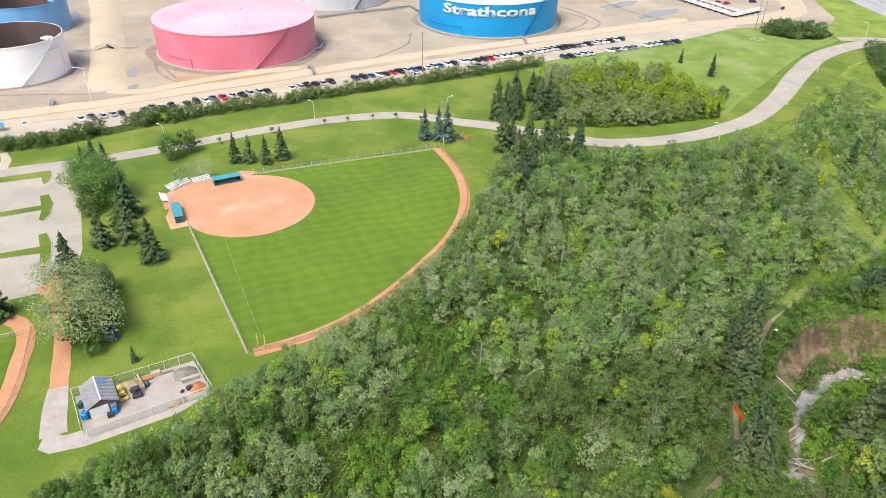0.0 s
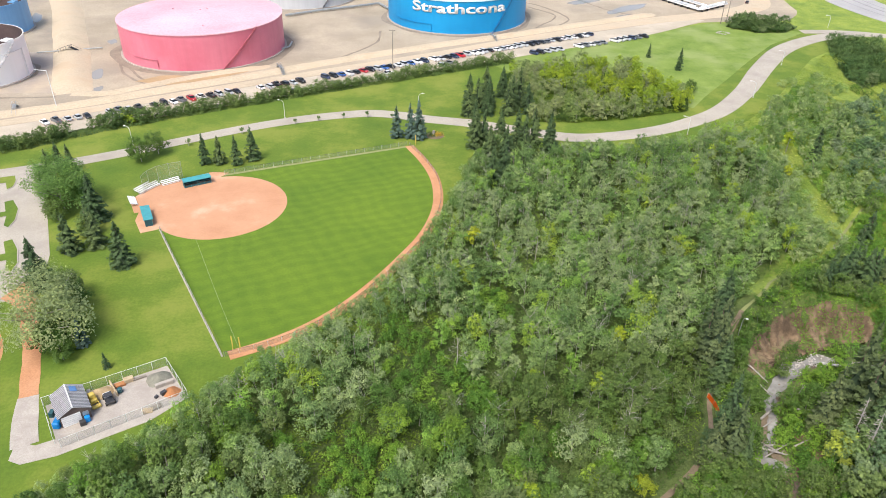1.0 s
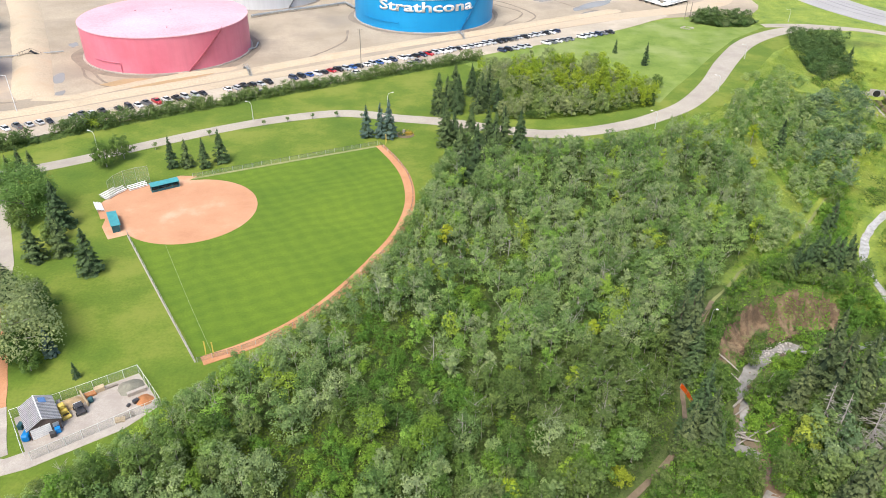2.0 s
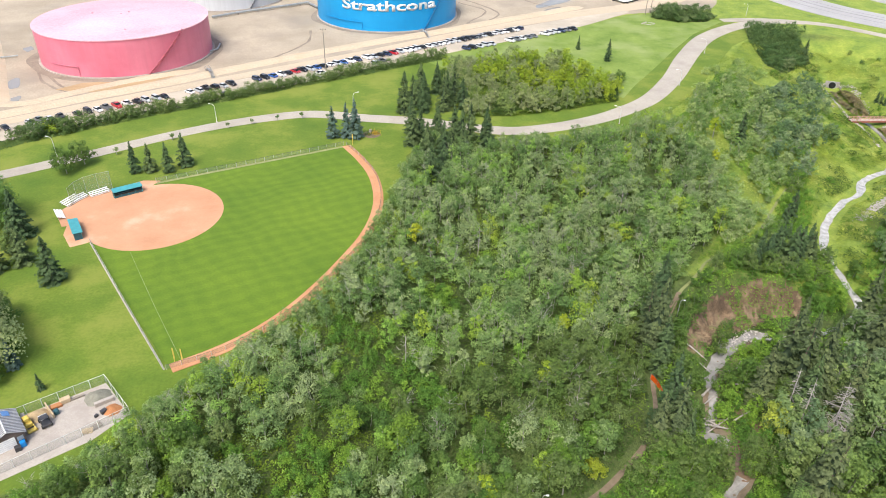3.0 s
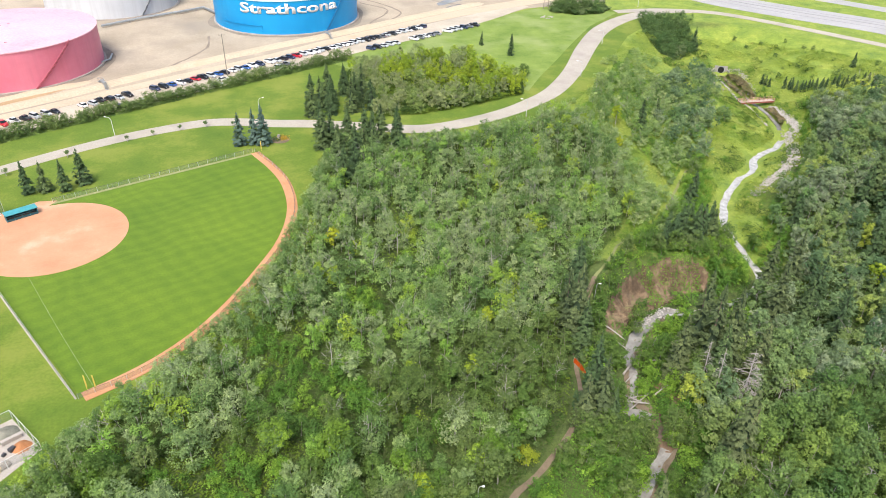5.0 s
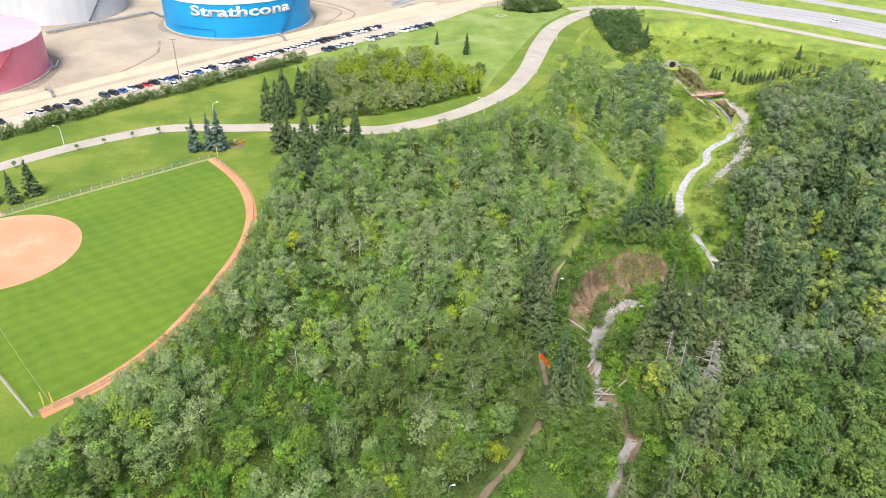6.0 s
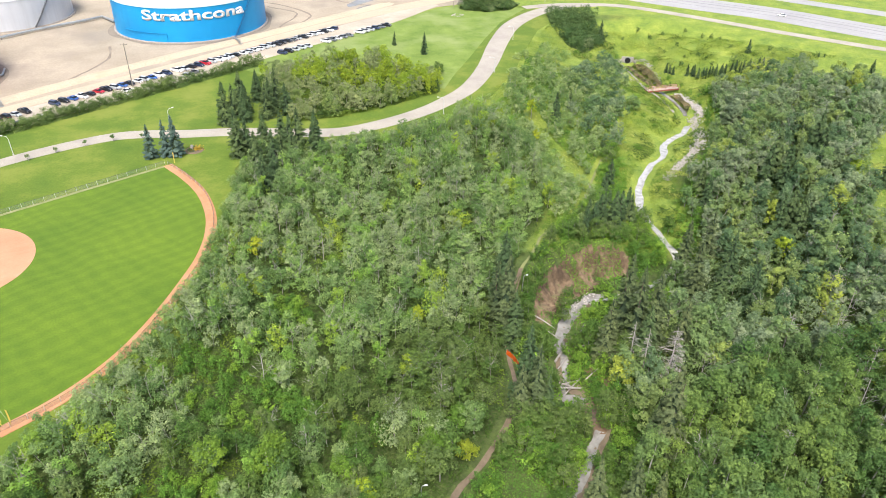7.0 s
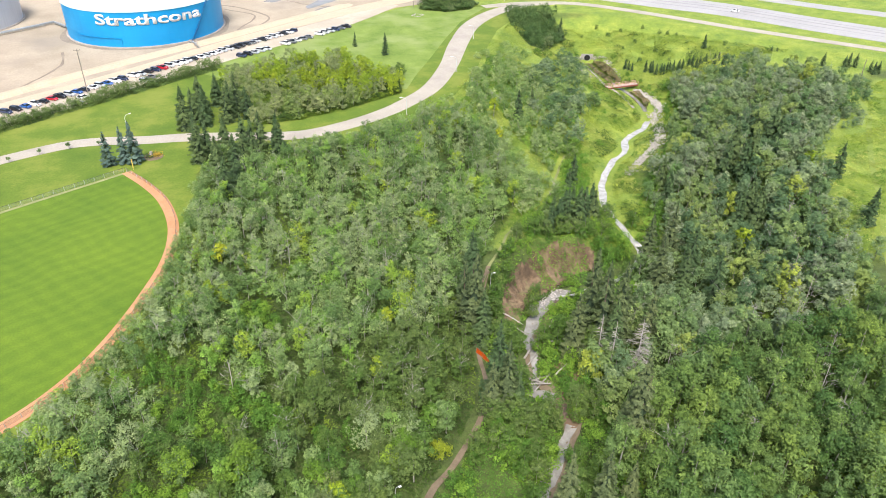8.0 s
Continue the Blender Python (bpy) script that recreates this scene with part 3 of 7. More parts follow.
# softball field
ARC = [(-2.6, 214.6), (2.0, 203.3), (5.1, 192), (6.0, 179), (4.6, 167.8), (1.3, 157.2), (-3.5, 147.5), (-9.5, 137), (-16.5, 127), (-23.6, 119.8), (-30.7, 114.8), (-38.4, 110.9)]
sheet("outfield", [(-58, 193.5), (-3.5, 214)] + ARC[1:-1] + [(-39.2, 111.5), (-68, 161), (-72, 170), (-68, 186)], 0.10, OUTFIELD, "bright green striped softball outfield turf", "outfield")
ribbon("warning_track", ARC, 2.9, SHALE, "curved red shale warning track round the outfield", "warning track", 0.16)


def circle(x, y, r, n=64):
    return [(x + r * math.cos(2 * math.pi * i / n), y + r * math.sin(2 * math.pi * i / n)) for i in range(n)]


def shale_material():
    m, nt, b = nodes_of("raked_infield_shale", 0.95)
    col = ramp(nt, noise_node(nt, 0.09, 5, 0.6), [(0.3, (0.46, 0.235, 0.13)), (0.55, (0.53, 0.285, 0.165)), (0.7, (0.6, 0.37, 0.25))])
    col = mix(nt, 0.5, col, ramp(nt, noise_node(nt, 3.0, 3, 0.7), [(0.25, (0.8, 0.8, 0.8)), (0.75, (1.15, 1.15, 1.15))]), "MULTIPLY")
    nt.links.new(col, b.inputs["Base Color"])
    return m


INFIELD = shale_material()
sheet("infield", circle(-54.6, 174, 18.1), 0.15, INFIELD, "smooth pale red shale softball infield", "infield")
sheet("infield_apron", [(-80.5, 177), (-77, 169.7), (-75.8, 170.1), (-75.3, 165.5), (-71.8, 159.2), (-66.5, 161.8), (-64, 168), (-61, 188), (-57, 194.5), (-62, 195), (-70, 190), (-77, 186)], 0.135, INFIELD, "red shale ground before the dugouts", "infield")
ribbon("trim", [(-57.2, 157), (-46.5, 133.5), (-37, 113.5)], 0.07, surface("faded_chalk", (0.16, 0.22, 0.07), (0.34, 0.38, 0.24), 0.4, 3.0), "faded white chalk foul line on turf", "foul line", 0.115)
ribbon("trim", [(-67.5, 161), (-53.5, 135.5), (-39.6, 110.6)], 0.34, CONCRETE, "grey mow strip under the outfield fence", "mow strip", 0.13)
ribbon("trim", [(-58, 193), (-31, 203.5), (-3.6, 214)], 1.1, surface("dry_grass_strip", (0.2, 0.22, 0.08), (0.28, 0.28, 0.14), 0.3, 2.0), "dry pale strip under the fence", "mow strip", 0.12)

# creek, cut bank, trails
BROWN_WATER = surface("silty_brown_water", (0.17, 0.11, 0.07), (0.27, 0.19, 0.13), 0.4, 2.0, 0.15, depth=0.1)
ribbon("water", [(20, 22), (38, 46), (50, 63), (56, 70.2), (59.9, 73.3), (64.2, 76.8), (67.5, 80.2), (71.3, 82.9)], [2, 2, 2.6, 3.4, 3.0, 2.2, 2.6, 1.8], WATER, "shallow pale creek water", "creek", 0.14, drape=True, step=1.2, wobble=1.3)
ribbon("water", [(70.8, 82.4), (73.7, 86.5), (74.4, 90.3), (72.4, 92.6)], [1.6, 3.6, 4.0, 3.0], BROWN_WATER, "silty brown pool of the creek", "creek", 0.15, drape=True, step=1.2, wobble=0.9)
ribbon("water", [(72.9, 91.8), (71.2, 93.6), (68.6, 95.3), (71, 98), (73, 99.7), (75.2, 103.8), (76.6, 107.6)], [2.8, 3.4, 2.2, 1.0, 1.3, 1.6, 1.8], WATER, "shallow pale creek water", "creek", 0.17, drape=True, step=1.2, wobble=1.0)
ribbon("water", [(76, 106.5), (77, 110.5), (81.2, 115.6), (89.1, 122.4), (94.9, 125), (99, 124.4)], [1.5, 2.8, 3.6, 3.4, 2.2, 0.8], WATER, "broad shallow pale pool below the bank", "creek", 0.14, drape=True, step=1.2, wobble=1.2)
ribbon("water", [(77.5, 102.5), (79.5, 98.1), (79.9, 94.1), (78.2, 90.5)], [1.2, 2.0, 2.6, 2.0], BROWN_WATER, "silty brown side pool", "creek", 0.15, drape=True, step=1.2, wobble=0.9)
ribbon("water", CREEK[10:24], [0.8, 0.8, 1.1, 1.8, 2.2, 1.6, 2.2, 2.7, 2.4, 1.9, 1.6, 2.8, 1.9, 2.3, 1.7], SKY_PALE_WATER, "narrow creek water coloured pale like reflected sky", "creek", 0.12, drape=True, step=1.2, wobble=0.7)
ribbon("water", [(203, 222), (207, 229), (209.5, 238), (211, 250), (214.5, 268), (220, 289)], 1.6, WATER, "thin water in a stone channel", "creek", 0.14, drape=True, step=1.5, wobble=0.4)
ribbon("mud_bank", [(52, 62), (58.5, 69), (66.5, 77.5), (72, 84), (72.5, 93), (73.5, 101), (79, 110.5), (87, 119), (94, 122.5)], [1.6, 2.2, 2.6, 3, 3.4, 2.6, 3.4, 4.6, 3.4], TRAIL, "brown mud beside the creek", "mud", 0.06, drape=True, step=1.5, wobble=1.6)
ribbon("trail", [(24, 66), (35.4, 76.4), (40.6, 80.1), (46, 83.8), (51.8, 88.8), (55.9, 93.5), (59.2, 98.2), (61.5, 104.4), (63.1, 110), (68, 120), (73, 127), (77.8, 132.3)], 1.15, TRAIL, "worn dirt trail through the wood", "trail", 0.14, drape=True, wobble=0.4)
ribbon("trail", [(77.8, 132.3), (82.4, 136.4), (93.8, 148.4), (103.3, 154.3), (110.9, 158.4), (121.2, 169.5), (129.9, 179.5), (141.4, 191.7)], 0.7, surface("grassy_trail", (0.17, 0.2, 0.065), (0.26, 0.27, 0.11), 0.3, 3.0), "faint grassy trail along the slope", "trail", 0.14, drape=True, wobble=0.4)
ribbon("trail", [(275, 185), (254.8, 159.6), (235.7, 144.3), (212.3, 124.9), (194.1, 108.2), (177.8, 94.9), (150, 70)], 1.8, surface("mown_trail", (0.15, 0.225, 0.03), (0.23, 0.28, 0.06), 0.3, 3.0), "mown grass track through the clearing", "trail", 0.1, drape=True)


def cut_bank():
    """The slumped, bare earth face above the bend."""
    poly = CUT_BANK
    rim = poly[:9]
    xs, ys = np.arange(70, 116, 0.4), np.arange(108, 142, 0.4)
    ok = {}
    verts, faces, steep = [], [], []
    for j, y in enumerate(ys):
        for i, x in enumerate(xs):
            jit = 1.3 * noise.noise((x * 0.22, y * 0.22, 2.0)) + 1.0 * noise.noise((x * 0.7, y * 0.7, 4.0))
            if inside(np.array([x + jit]), np.array([y + jit]), poly)[0]:
                along = 22 * math.atan2(y - 122, x - 96)
                d = float(line_distance(np.array([x]), np.array([y]), rim)[0])
                gully = 1.5 * abs(noise.noise((along * 0.33, d * 0.1, 5.0))) * min(1, d / 2) + 0.9 * noise.noise((x * 0.5, y * 0.5, 1.0)) + 0.4 * noise.noise((x * 1.6, y * 1.6, 3.0))
                ok[i, j] = len(verts)
                verts.append((x, y, ground_z(x, y) + 0.35 + gully))
    for (i, j), a in ok.items():
        q = [(i + 1, j), (i + 1, j + 1), (i, j + 1)]
        if all(k in ok for k in q):
            faces.append((a, *[ok[k] for k in q]))
            zs = [verts[k][2] for k in faces[-1]]
            # steep faces get the darker earth, with some scarp shade in its colour
            steep.append(0 if max(zs) - min(zs) + 0.25 * noise.noise((verts[a][0] * 0.4, verts[a][1] * 0.4, 8.0)) > 0.42 else 1)
    tagged(new("eroded_bank", mesh_of("eroded_bank", verts, faces, [BANK, SLUMP], steep, smooth=True)), "bare brown slumped earth bank above the creek bend", "earth bank", kind="structure")


cut_bank()

# ---- storage tanks ----
def tank_paint(name, dark, light, streak):
    """Painted steel shell: plate courses, faded patches, and streaks that run down."""
    m, nt, b = nodes_of(name, 0.45)
    col = ramp(nt, noise_node(nt, 0.05, 4, 0.6), [(0.3, dark), (0.7, light)])
    run = ramp(nt, noise_node(nt, 1.0, 4, 0.6, (0.55, 0.55, 0.03, 0)), [(0.3, streak), (0.6, (1, 1, 1))])
    nt.links.new(mix(nt, 0.7, col, run, "MULTIPLY"), b.inputs["Base Color"])
    return m


def ring(bm, r, z0, z1, out, n=96):
    """A band standing proud of a shell."""
    loops = []
    for rr, z in ((r, z0), (r + out, z0), (r + out, z1), (r, z1)):
        loops.append([bm.verts.new((rr * math.cos(2 * math.pi * i / n), rr * math.sin(2 * math.pi * i / n), z)) for i in range(n)])
    for a, b in zip(loops[:-1], loops[1:]):
        for i in range(n):
            bm.faces.new((a[i], a[(i + 1) % n], b[(i + 1) % n], b[i]))
    return bm


def tank(x, y, r, h, shell, roof, label, stair=None, open_top=False, cone=1.6, pipe=None, rail=GALVANISED, tread=STEEL_DARK):
    t = thing("storage_tank", pose(x, y, 0.1), label, "storage tank", "storage tanks")
    n = 96
    bm = bmesh.new()
    bmesh.ops.create_cone(bm, cap_ends=False, segments=n, radius1=r, radius2=r, depth=h, matrix=Matrix.Translation((0, 0, h / 2)))
    part("shell", bm, shell, t, smooth=True)
    if open_top:
        bm = bmesh.new()
        bmesh.ops.create_cone(bm, cap_ends=False, segments=n, radius1=r - 0.25, radius2=r - 0.25, depth=h, matrix=Matrix.Translation((0, 0, h / 2)))
        part("inner_wall", bm, BROWN_WALL, t, "dark brown inner wall", smooth=True)
        bm = bmesh.new()
        box(bm, r - 3.2, r - 0.2, -1.6, 1.6, h - 0.1, h + 0.5, pose(0, 0, 0, 0, 0, -12))
        part("platform", bm, shell, t)
    bm = bmesh.new()
    if open_top:
        bmesh.ops.create_cone(bm, cap_ends=True, segments=n, radius1=r - 0.35, radius2=r - 0.35, depth=0.5, matrix=Matrix.Translation((0, 0, 2.5)))
        part("floating_roof", bm, roof, t, "dark sunken floating roof")
    else:
        bmesh.ops.create_cone(bm, cap_ends=False, segments=n, radius1=r + 0.15, radius2=0.4, depth=cone, matrix=Matrix.Translation((0, 0, h + cone / 2)))
        part("roof", bm, roof, t, "faded low conical roof", smooth=True)
        for k in range(3):
            bm = bmesh.new()
            a, d = 0.8 + 2.1 * k, r * (0.1 + 0.28 * k)
            rod(bm, (d * math.cos(a), d * math.sin(a), h + cone * (1 - d / r) - 0.1), (d * math.cos(a), d * math.sin(a), h + cone * (1 - d / r) + 0.4), 0.4, 0.4, 10)
            part("roof_vent", bm, roof, t)
    part("rim_girder", ring(bmesh.new(), r, h - 0.35, h, 0.28), shell if open_top else roof, t)
    for k in range(1, 6):
        part("plate_seam", ring(bmesh.new(), r, h * k / 6 - 0.03, h * k / 6 + 0.03, 0.03), shell, t)
    part("base_ring", ring(bmesh.new(), r, -0.1, 0.45, 0.9), CONCRETE, t, "grey concrete footing ring")
    if stair:
        a0, a1 = radians(stair[0]), radians(stair[1])
        m = 40
        bm = bmesh.new()
        for i in range(m):
            u = i / (m - 1)
            a = a0 + (a1 - a0) * u
            box(bm, r + 0.1, r + 1.0, -0.35, 0.35, h * u, h * u + 0.08, pose(0, 0, 0, 0, 0, math.degrees(a)))
        part("stair", bm, tread, t, "dark steel stair winding up the shell")
        bm = bmesh.new()
        for i in range(m - 1):
            u, v = i / (m - 1), (i + 1) / (m - 1)
            p = [Vector(((r + 1.0) * math.cos(a0 + (a1 - a0) * w), (r + 1.0) * math.sin(a0 + (a1 - a0) * w), h * w + 1.0)) for w in (u, v)]
            rod(bm, p[0], p[1], 0.05, 0.05, 4)
            if i % 4 == 0:
                rod(bm, p[0] - Vector((0, 0, 1.0)), p[0], 0.04, 0.04, 4)
        part("stair_rail", bm, rail, t)
    if pipe:
        a0, a1, z = radians(pipe[0]), radians(pipe[1]), pipe[2]
        bm = bmesh.new()
        pts = [((r + 0.35) * math.cos(a0 + (a1 - a0) * i / 20), (r + 0.35) * math.sin(a0 + (a1 - a0) * i / 20), z) for i in range(21)]
        for p, q in zip(pts[:-1], pts[1:]):
            rod(bm, p, q, 0.18, 0.18, 6)
        rod(bm, pts[-1], (pts[-1][0], pts[-1][1], 0), 0.2, 0.2, 6)
        part("foam_pipe", bm, rail, t, "thin pipe round the shell")
    return t


BROWN_WALL = surface("dark_brown_inner_wall", (0.075, 0.05, 0.05), (0.13, 0.09, 0.085), 0.1, 1.5, 0.8)
STAIR_RED = plain("dark_red_stair_steel", (0.3, 0.06, 0.08), 0.5)
STAIR_BLUE = plain("dark_blue_stair_steel", (0.01, 0.1, 0.28), 0.5)
PINK = tank_paint("faded_red_tank_paint", (0.615, 0.150, 0.216), (0.721, 0.237, 0.312), (0.912, 0.925, 0.912))
PINK_ROOF = surface("faded_pink_roof", (0.68, 0.34, 0.4), (0.77, 0.5, 0.55), 0.04, 1.0, 0.6, depth=0.0)
BLUE = tank_paint("blue_tank_paint", (0.0, 0.25, 0.56), (0.004, 0.31, 0.64), (0.9, 0.92, 0.95))
PALE_BLUE = tank_paint("faded_blue_tank_paint", (0.13, 0.34, 0.6), (0.19, 0.41, 0.66), (0.8, 0.84, 0.9))
PALE_ROOF = surface("pale_tank_roof", (0.5, 0.72, 0.78), (0.64, 0.8, 0.84), 0.05, 1.0, 0.6, depth=0.0)
GREY_ROOF = surface("pale_grey_roof", (0.66, 0.68, 0.7), (0.74, 0.75, 0.77), 0.05, 1.0, 0.6, depth=0.0)
GREY_SHELL = tank_paint("grey_tank_paint", (0.5, 0.52, 0.55), (0.6, 0.62, 0.64), (0.85, 0.85, 0.85))
WHITE_SHELL = tank_paint("white_tank_paint", (0.88, 0.88, 0.88), (0.91, 0.91, 0.91), (0.97, 0.965, 0.955))
BROWN_DARK = surface("dark_brown_floating_roof", (0.06, 0.04, 0.04), (0.12, 0.08, 0.07), 0.1, 1.5, 0.8)
tank(-95.6, 322.7, 35.0, 15.0, PINK, PINK_ROOF, "wide faded red storage tank with pale pink roof", (-65, -37), pipe=(-130, -108, 4.5), rail=PINK, tread=STAIR_RED)
TEXT_TANK = (21.0, 382.0, 36.0)
lettered = tank(*TEXT_TANK, 16.0, BLUE, PALE_ROOF, "bright blue storage tank with white painted place name", (-64, -45), pipe=(-150, -113, 4.5), rail=BLUE, tread=STAIR_BLUE)
tank(-68.0, 424.0, 33.0, 14.0, GREY_SHELL, GREY_ROOF, "large pale grey storage tank behind the red one", (-60, -40))
tank(-175.5, 281.0, 20.0, 15.5, WHITE_SHELL, BROWN_DARK, "white open-topped storage tank with dark brown inside", (-60, -10), True, pipe=(-30, 0, 11.5), rail=WHITE, tread=GREY_SHELL)
tank(-205.0, 347.0, 20.0, 14.0, PALE_BLUE, BROWN_DARK, "faded blue open storage tank behind the white one", None, True)


def wet_ring(x, y, r, w, seed, material, label):
    """Uneven damp gravel round the foot of a tank."""
    n = 72
    verts, faces = [], []
    for i in range(n):
        a = 2 * math.pi * i / n
        k = w * (1 + 0.7 * noise.noise((math.cos(a) * 2 + seed, math.sin(a) * 2, seed)))
        for rr in (r - 0.5, r + k):
            verts.append((x + rr * math.cos(a), y + rr * math.sin(a), 0.135))
    for i in range(n):
        j = (i + 1) % n
        faces.append((2 * i, 2 * i + 1, 2 * j + 1, 2 * j))
    tagged(new("gravel_ring", mesh_of("gravel_ring", verts, faces, material)), label, "gravel", kind="structure")


DAMP = surface("damp_brown_gravel", (0.2, 0.165, 0.125), (0.3, 0.25, 0.195), 0.15, 2.0, 0.9, depth=0.04)
OCHRE = surface("damp_ochre_sand", (0.36, 0.25, 0.13), (0.46, 0.33, 0.19), 0.1, 2.0, 0.9, depth=0.04)
wet_ring(-95.6, 322.7, 35.0, 4.5, 1.0, DAMP, "damp brown gravel ring round the red tank")
wet_ring(21.0, 382.0, 36.0, 3.5, 2.0, DAMP, "damp brown gravel ring round the blue tank")
wet_ring(-175.5, 281.0, 20.0, 2.2, 3.0, DAMP, "damp brown gravel ring round the white tank")
sheet("sand_patch", [(-112, 276), (-98, 272), (-84, 278), (-72, 287), (-66, 294), (-76, 291), (-92, 284), (-104, 283)], 0.13, OCHRE, "damp ochre sand before the red tank", "sand")
for _i, _pts in enumerate([[(-126, 300), (-121, 288), (-112, 277), (-104, 272)], [(-124, 302), (-118, 290), (-110, 279), (-102, 275)], [(-132, 332), (-128, 316), (-124, 302)], [(-40, 300), (-20, 330), (-18, 352)], [(70, 362), (80, 380), (66, 410), (40, 424)], [(60, 360), (74, 384), (62, 404)], [(120, 386), (105, 400), (90, 430)], [(-196, 250), (-160, 256), (-135, 258)]]):
    ribbon("wheel_track", _pts, 1.1, DAMP, "dark rutted wheel track in the dirt", "track", 0.125, wobble=0.6)


def tank_lettering():
    """The painted name, bent round the shell."""
    cu = bpy.data.curves.new("lettering", "FONT")
    cu.body, cu.size, cu.offset, cu.align_x = "Strathcona", 6.4, 0.19, "CENTER"
    cu.resolution_u = 3
    tmp = new("lettering_source", cu)
    me = bpy.data.meshes.new_from_object(tmp.evaluated_get(bpy.context.evaluated_depsgraph_get()))
    bpy.data.objects.remove(tmp)
    bm = bmesh.new()
    bm.from_mesh(me)
    xs = [v.co.x for v in bm.verts]
    k = 49.0 / (max(xs) - min(xs))
    mid = (max(xs) + min(xs)) / 2
    r = TEXT_TANK[2] + 0.24
    for v in bm.verts:
        a = radians(-91.0) + (v.co.x - mid) * k / r
        v.co = (r * math.cos(a), r * math.sin(a), 10.2 + v.co.y)
    ext = bmesh.ops.extrude_face_region(bm, geom=bm.faces[:])
    for v in [g for g in ext["geom"] if isinstance(g, bmesh.types.BMVert)]:
        v.co.x, v.co.y = v.co.x * (1 + 0.06 / r), v.co.y * (1 + 0.06 / r)
    bmesh.ops.recalc_face_normals(bm, faces=bm.faces[:])
    part("lettering", bm, WHITE, lettered, "bold white painted letters")


tank_lettering()


def pipe_run(pts, r, label):
    t = thing("pipeline", pose(0, 0, 0), label, "pipeline")
    bm = bmesh.new()
    for a, b in zip(pts[:-1], pts[1:]):
        rod(bm, a, b, r, r, 8)
    part("pipe", bm, GALVANISED, t, smooth=False)
    for a, b in zip(pts[:-1], pts[1:]):
        n = max(1, int(math.dist(a, b) / 9))
        for i in range(n):
            p = Vector(a).lerp(Vector(b), (i + 0.5) / n)
            bm = bmesh.new()
            box(bm, p.x - 0.3, p.x + 0.3, p.y - 0.3, p.y + 0.3, 0.08, p.z)
            part("support", bm, CONCRETE, t)
    return t


pipe_run([(-68, 376, 1.2), (-52, 387, 1.2), (-29, 399, 1.2), (-21, 404, 1.2), (-15.5, 392, 1.4)], 0.6, "thick pale steel pipe on low supports between tanks")
pipe_run([(-62.5, 317, 0.9), (-58, 322, 0.9), (-58, 330, 0.9)], 0.35, "short pale pipe beside the red tank")
pipe_run([(-165, 310, 0.9), (-140, 318, 0.9)], 0.3, "thin pale pipe beside the sandy bank")


def stile(x0, y0, x1, y1):
    """A small steel stair that crosses the earth bank."""
    a = math.degrees(math.atan2(y1 - y0, x1 - x0))
    L = math.dist((x0, y0), (x1, y1))
    t = thing("crossover_stair", pose(x0, y0, 0.1, 0, 0, a), "grey steel crossover stair over the sandy bank", "stair", "crossover stairs")
    for i in range(7):
        for a0 in (L * 0.3 * i / 7, L - L * 0.3 * i / 7 - 0.4):
            bm = bmesh.new()
            box(bm, a0, a0 + 0.4, -0.6, 0.6, 1.7 * i / 7, 1.7 * i / 7 + 0.1)
            part("tread", bm, GALVANISED, t)
    bm = bmesh.new()
    box(bm, L * 0.3, L * 0.7, -0.6, 0.6, 1.7, 1.82)
    part("deck", bm, GALVANISED, t)
    for s in (-0.6, 0.6):
        for p, q in (((0, s, 1.0), (L * 0.3, s, 2.8)), ((L * 0.3, s, 2.8), (L * 0.7, s, 2.8)), ((L * 0.7, s, 2.8), (L, s, 1.0))):
            part("handrail", rod(bmesh.new(), p, q, 0.06), GALVANISED, t)
        for q in (0.0, 0.3, 0.5, 0.7, 1.0):
            part("rail_post", rod(bmesh.new(), (L * q, s, 0), (L * q, s, 2.8 if 0.25 < q < 0.75 else 1.0), 0.05), GALVANISED, t)


stile(-141.3, 238.7, -145.4, 249.0)
stile(-54.8, 285.3, -59.0, 295.6)
stile(38.0, 336.0, 34.7, 345.3)


def bank_walkway():
    """A narrow dark walkway that climbs over the broad bank and down again."""
    t = thing("bank_walkway", pose(-150.9, 311.5, 0.1), "dark narrow walkway climbing over the broad sandy bank", "walkway")
    for a, b in (((-4.6, -1.5, 1.5), (0, 0, 3.0)), ((0, 0, 3.0), (4.4, -1.0, 1.2))):
        a, b = Vector(a), Vector(b)
        side = Vector((0.25, 0.95, 0)).normalized() * 0.75
        bm = bmesh.new()
        f = bm.faces.new([bm.verts.new(p) for p in (a - side, b - side, b + side, a + side)])
        bmesh.ops.solidify(bm, geom=[f], thickness=0.22)
        part("deck", bm, STEEL_DARK, t)
        for s_ in (-1, 1):
            part("handrail", rod(bmesh.new(), a + side * s_ + Vector((0, 0, 0.9)), b + side * s_ + Vector((0, 0, 0.9)), 0.06), STEEL_DARK, t)
            for u in (0.05, 0.5, 0.95):
                p = a.lerp(b, u) + side * s_
                part("rail_post", rod(bmesh.new(), (p.x, p.y, p.z - 0.9), (p.x, p.y, p.z + 0.9), 0.05), STEEL_DARK, t)


bank_walkway()


# ---- parked cars ----
def car_material(name, c):
    m, nt, b = nodes_of(name, 0.28)
    nt.links.new(ramp(nt, noise_node(nt, 0.8, 3), [(0.2, tuple(v * 0.85 for v in c)), (0.8, c)]), b.inputs["Base Color"])
    b.inputs["Coat Weight"].default_value = 0.5
    return m


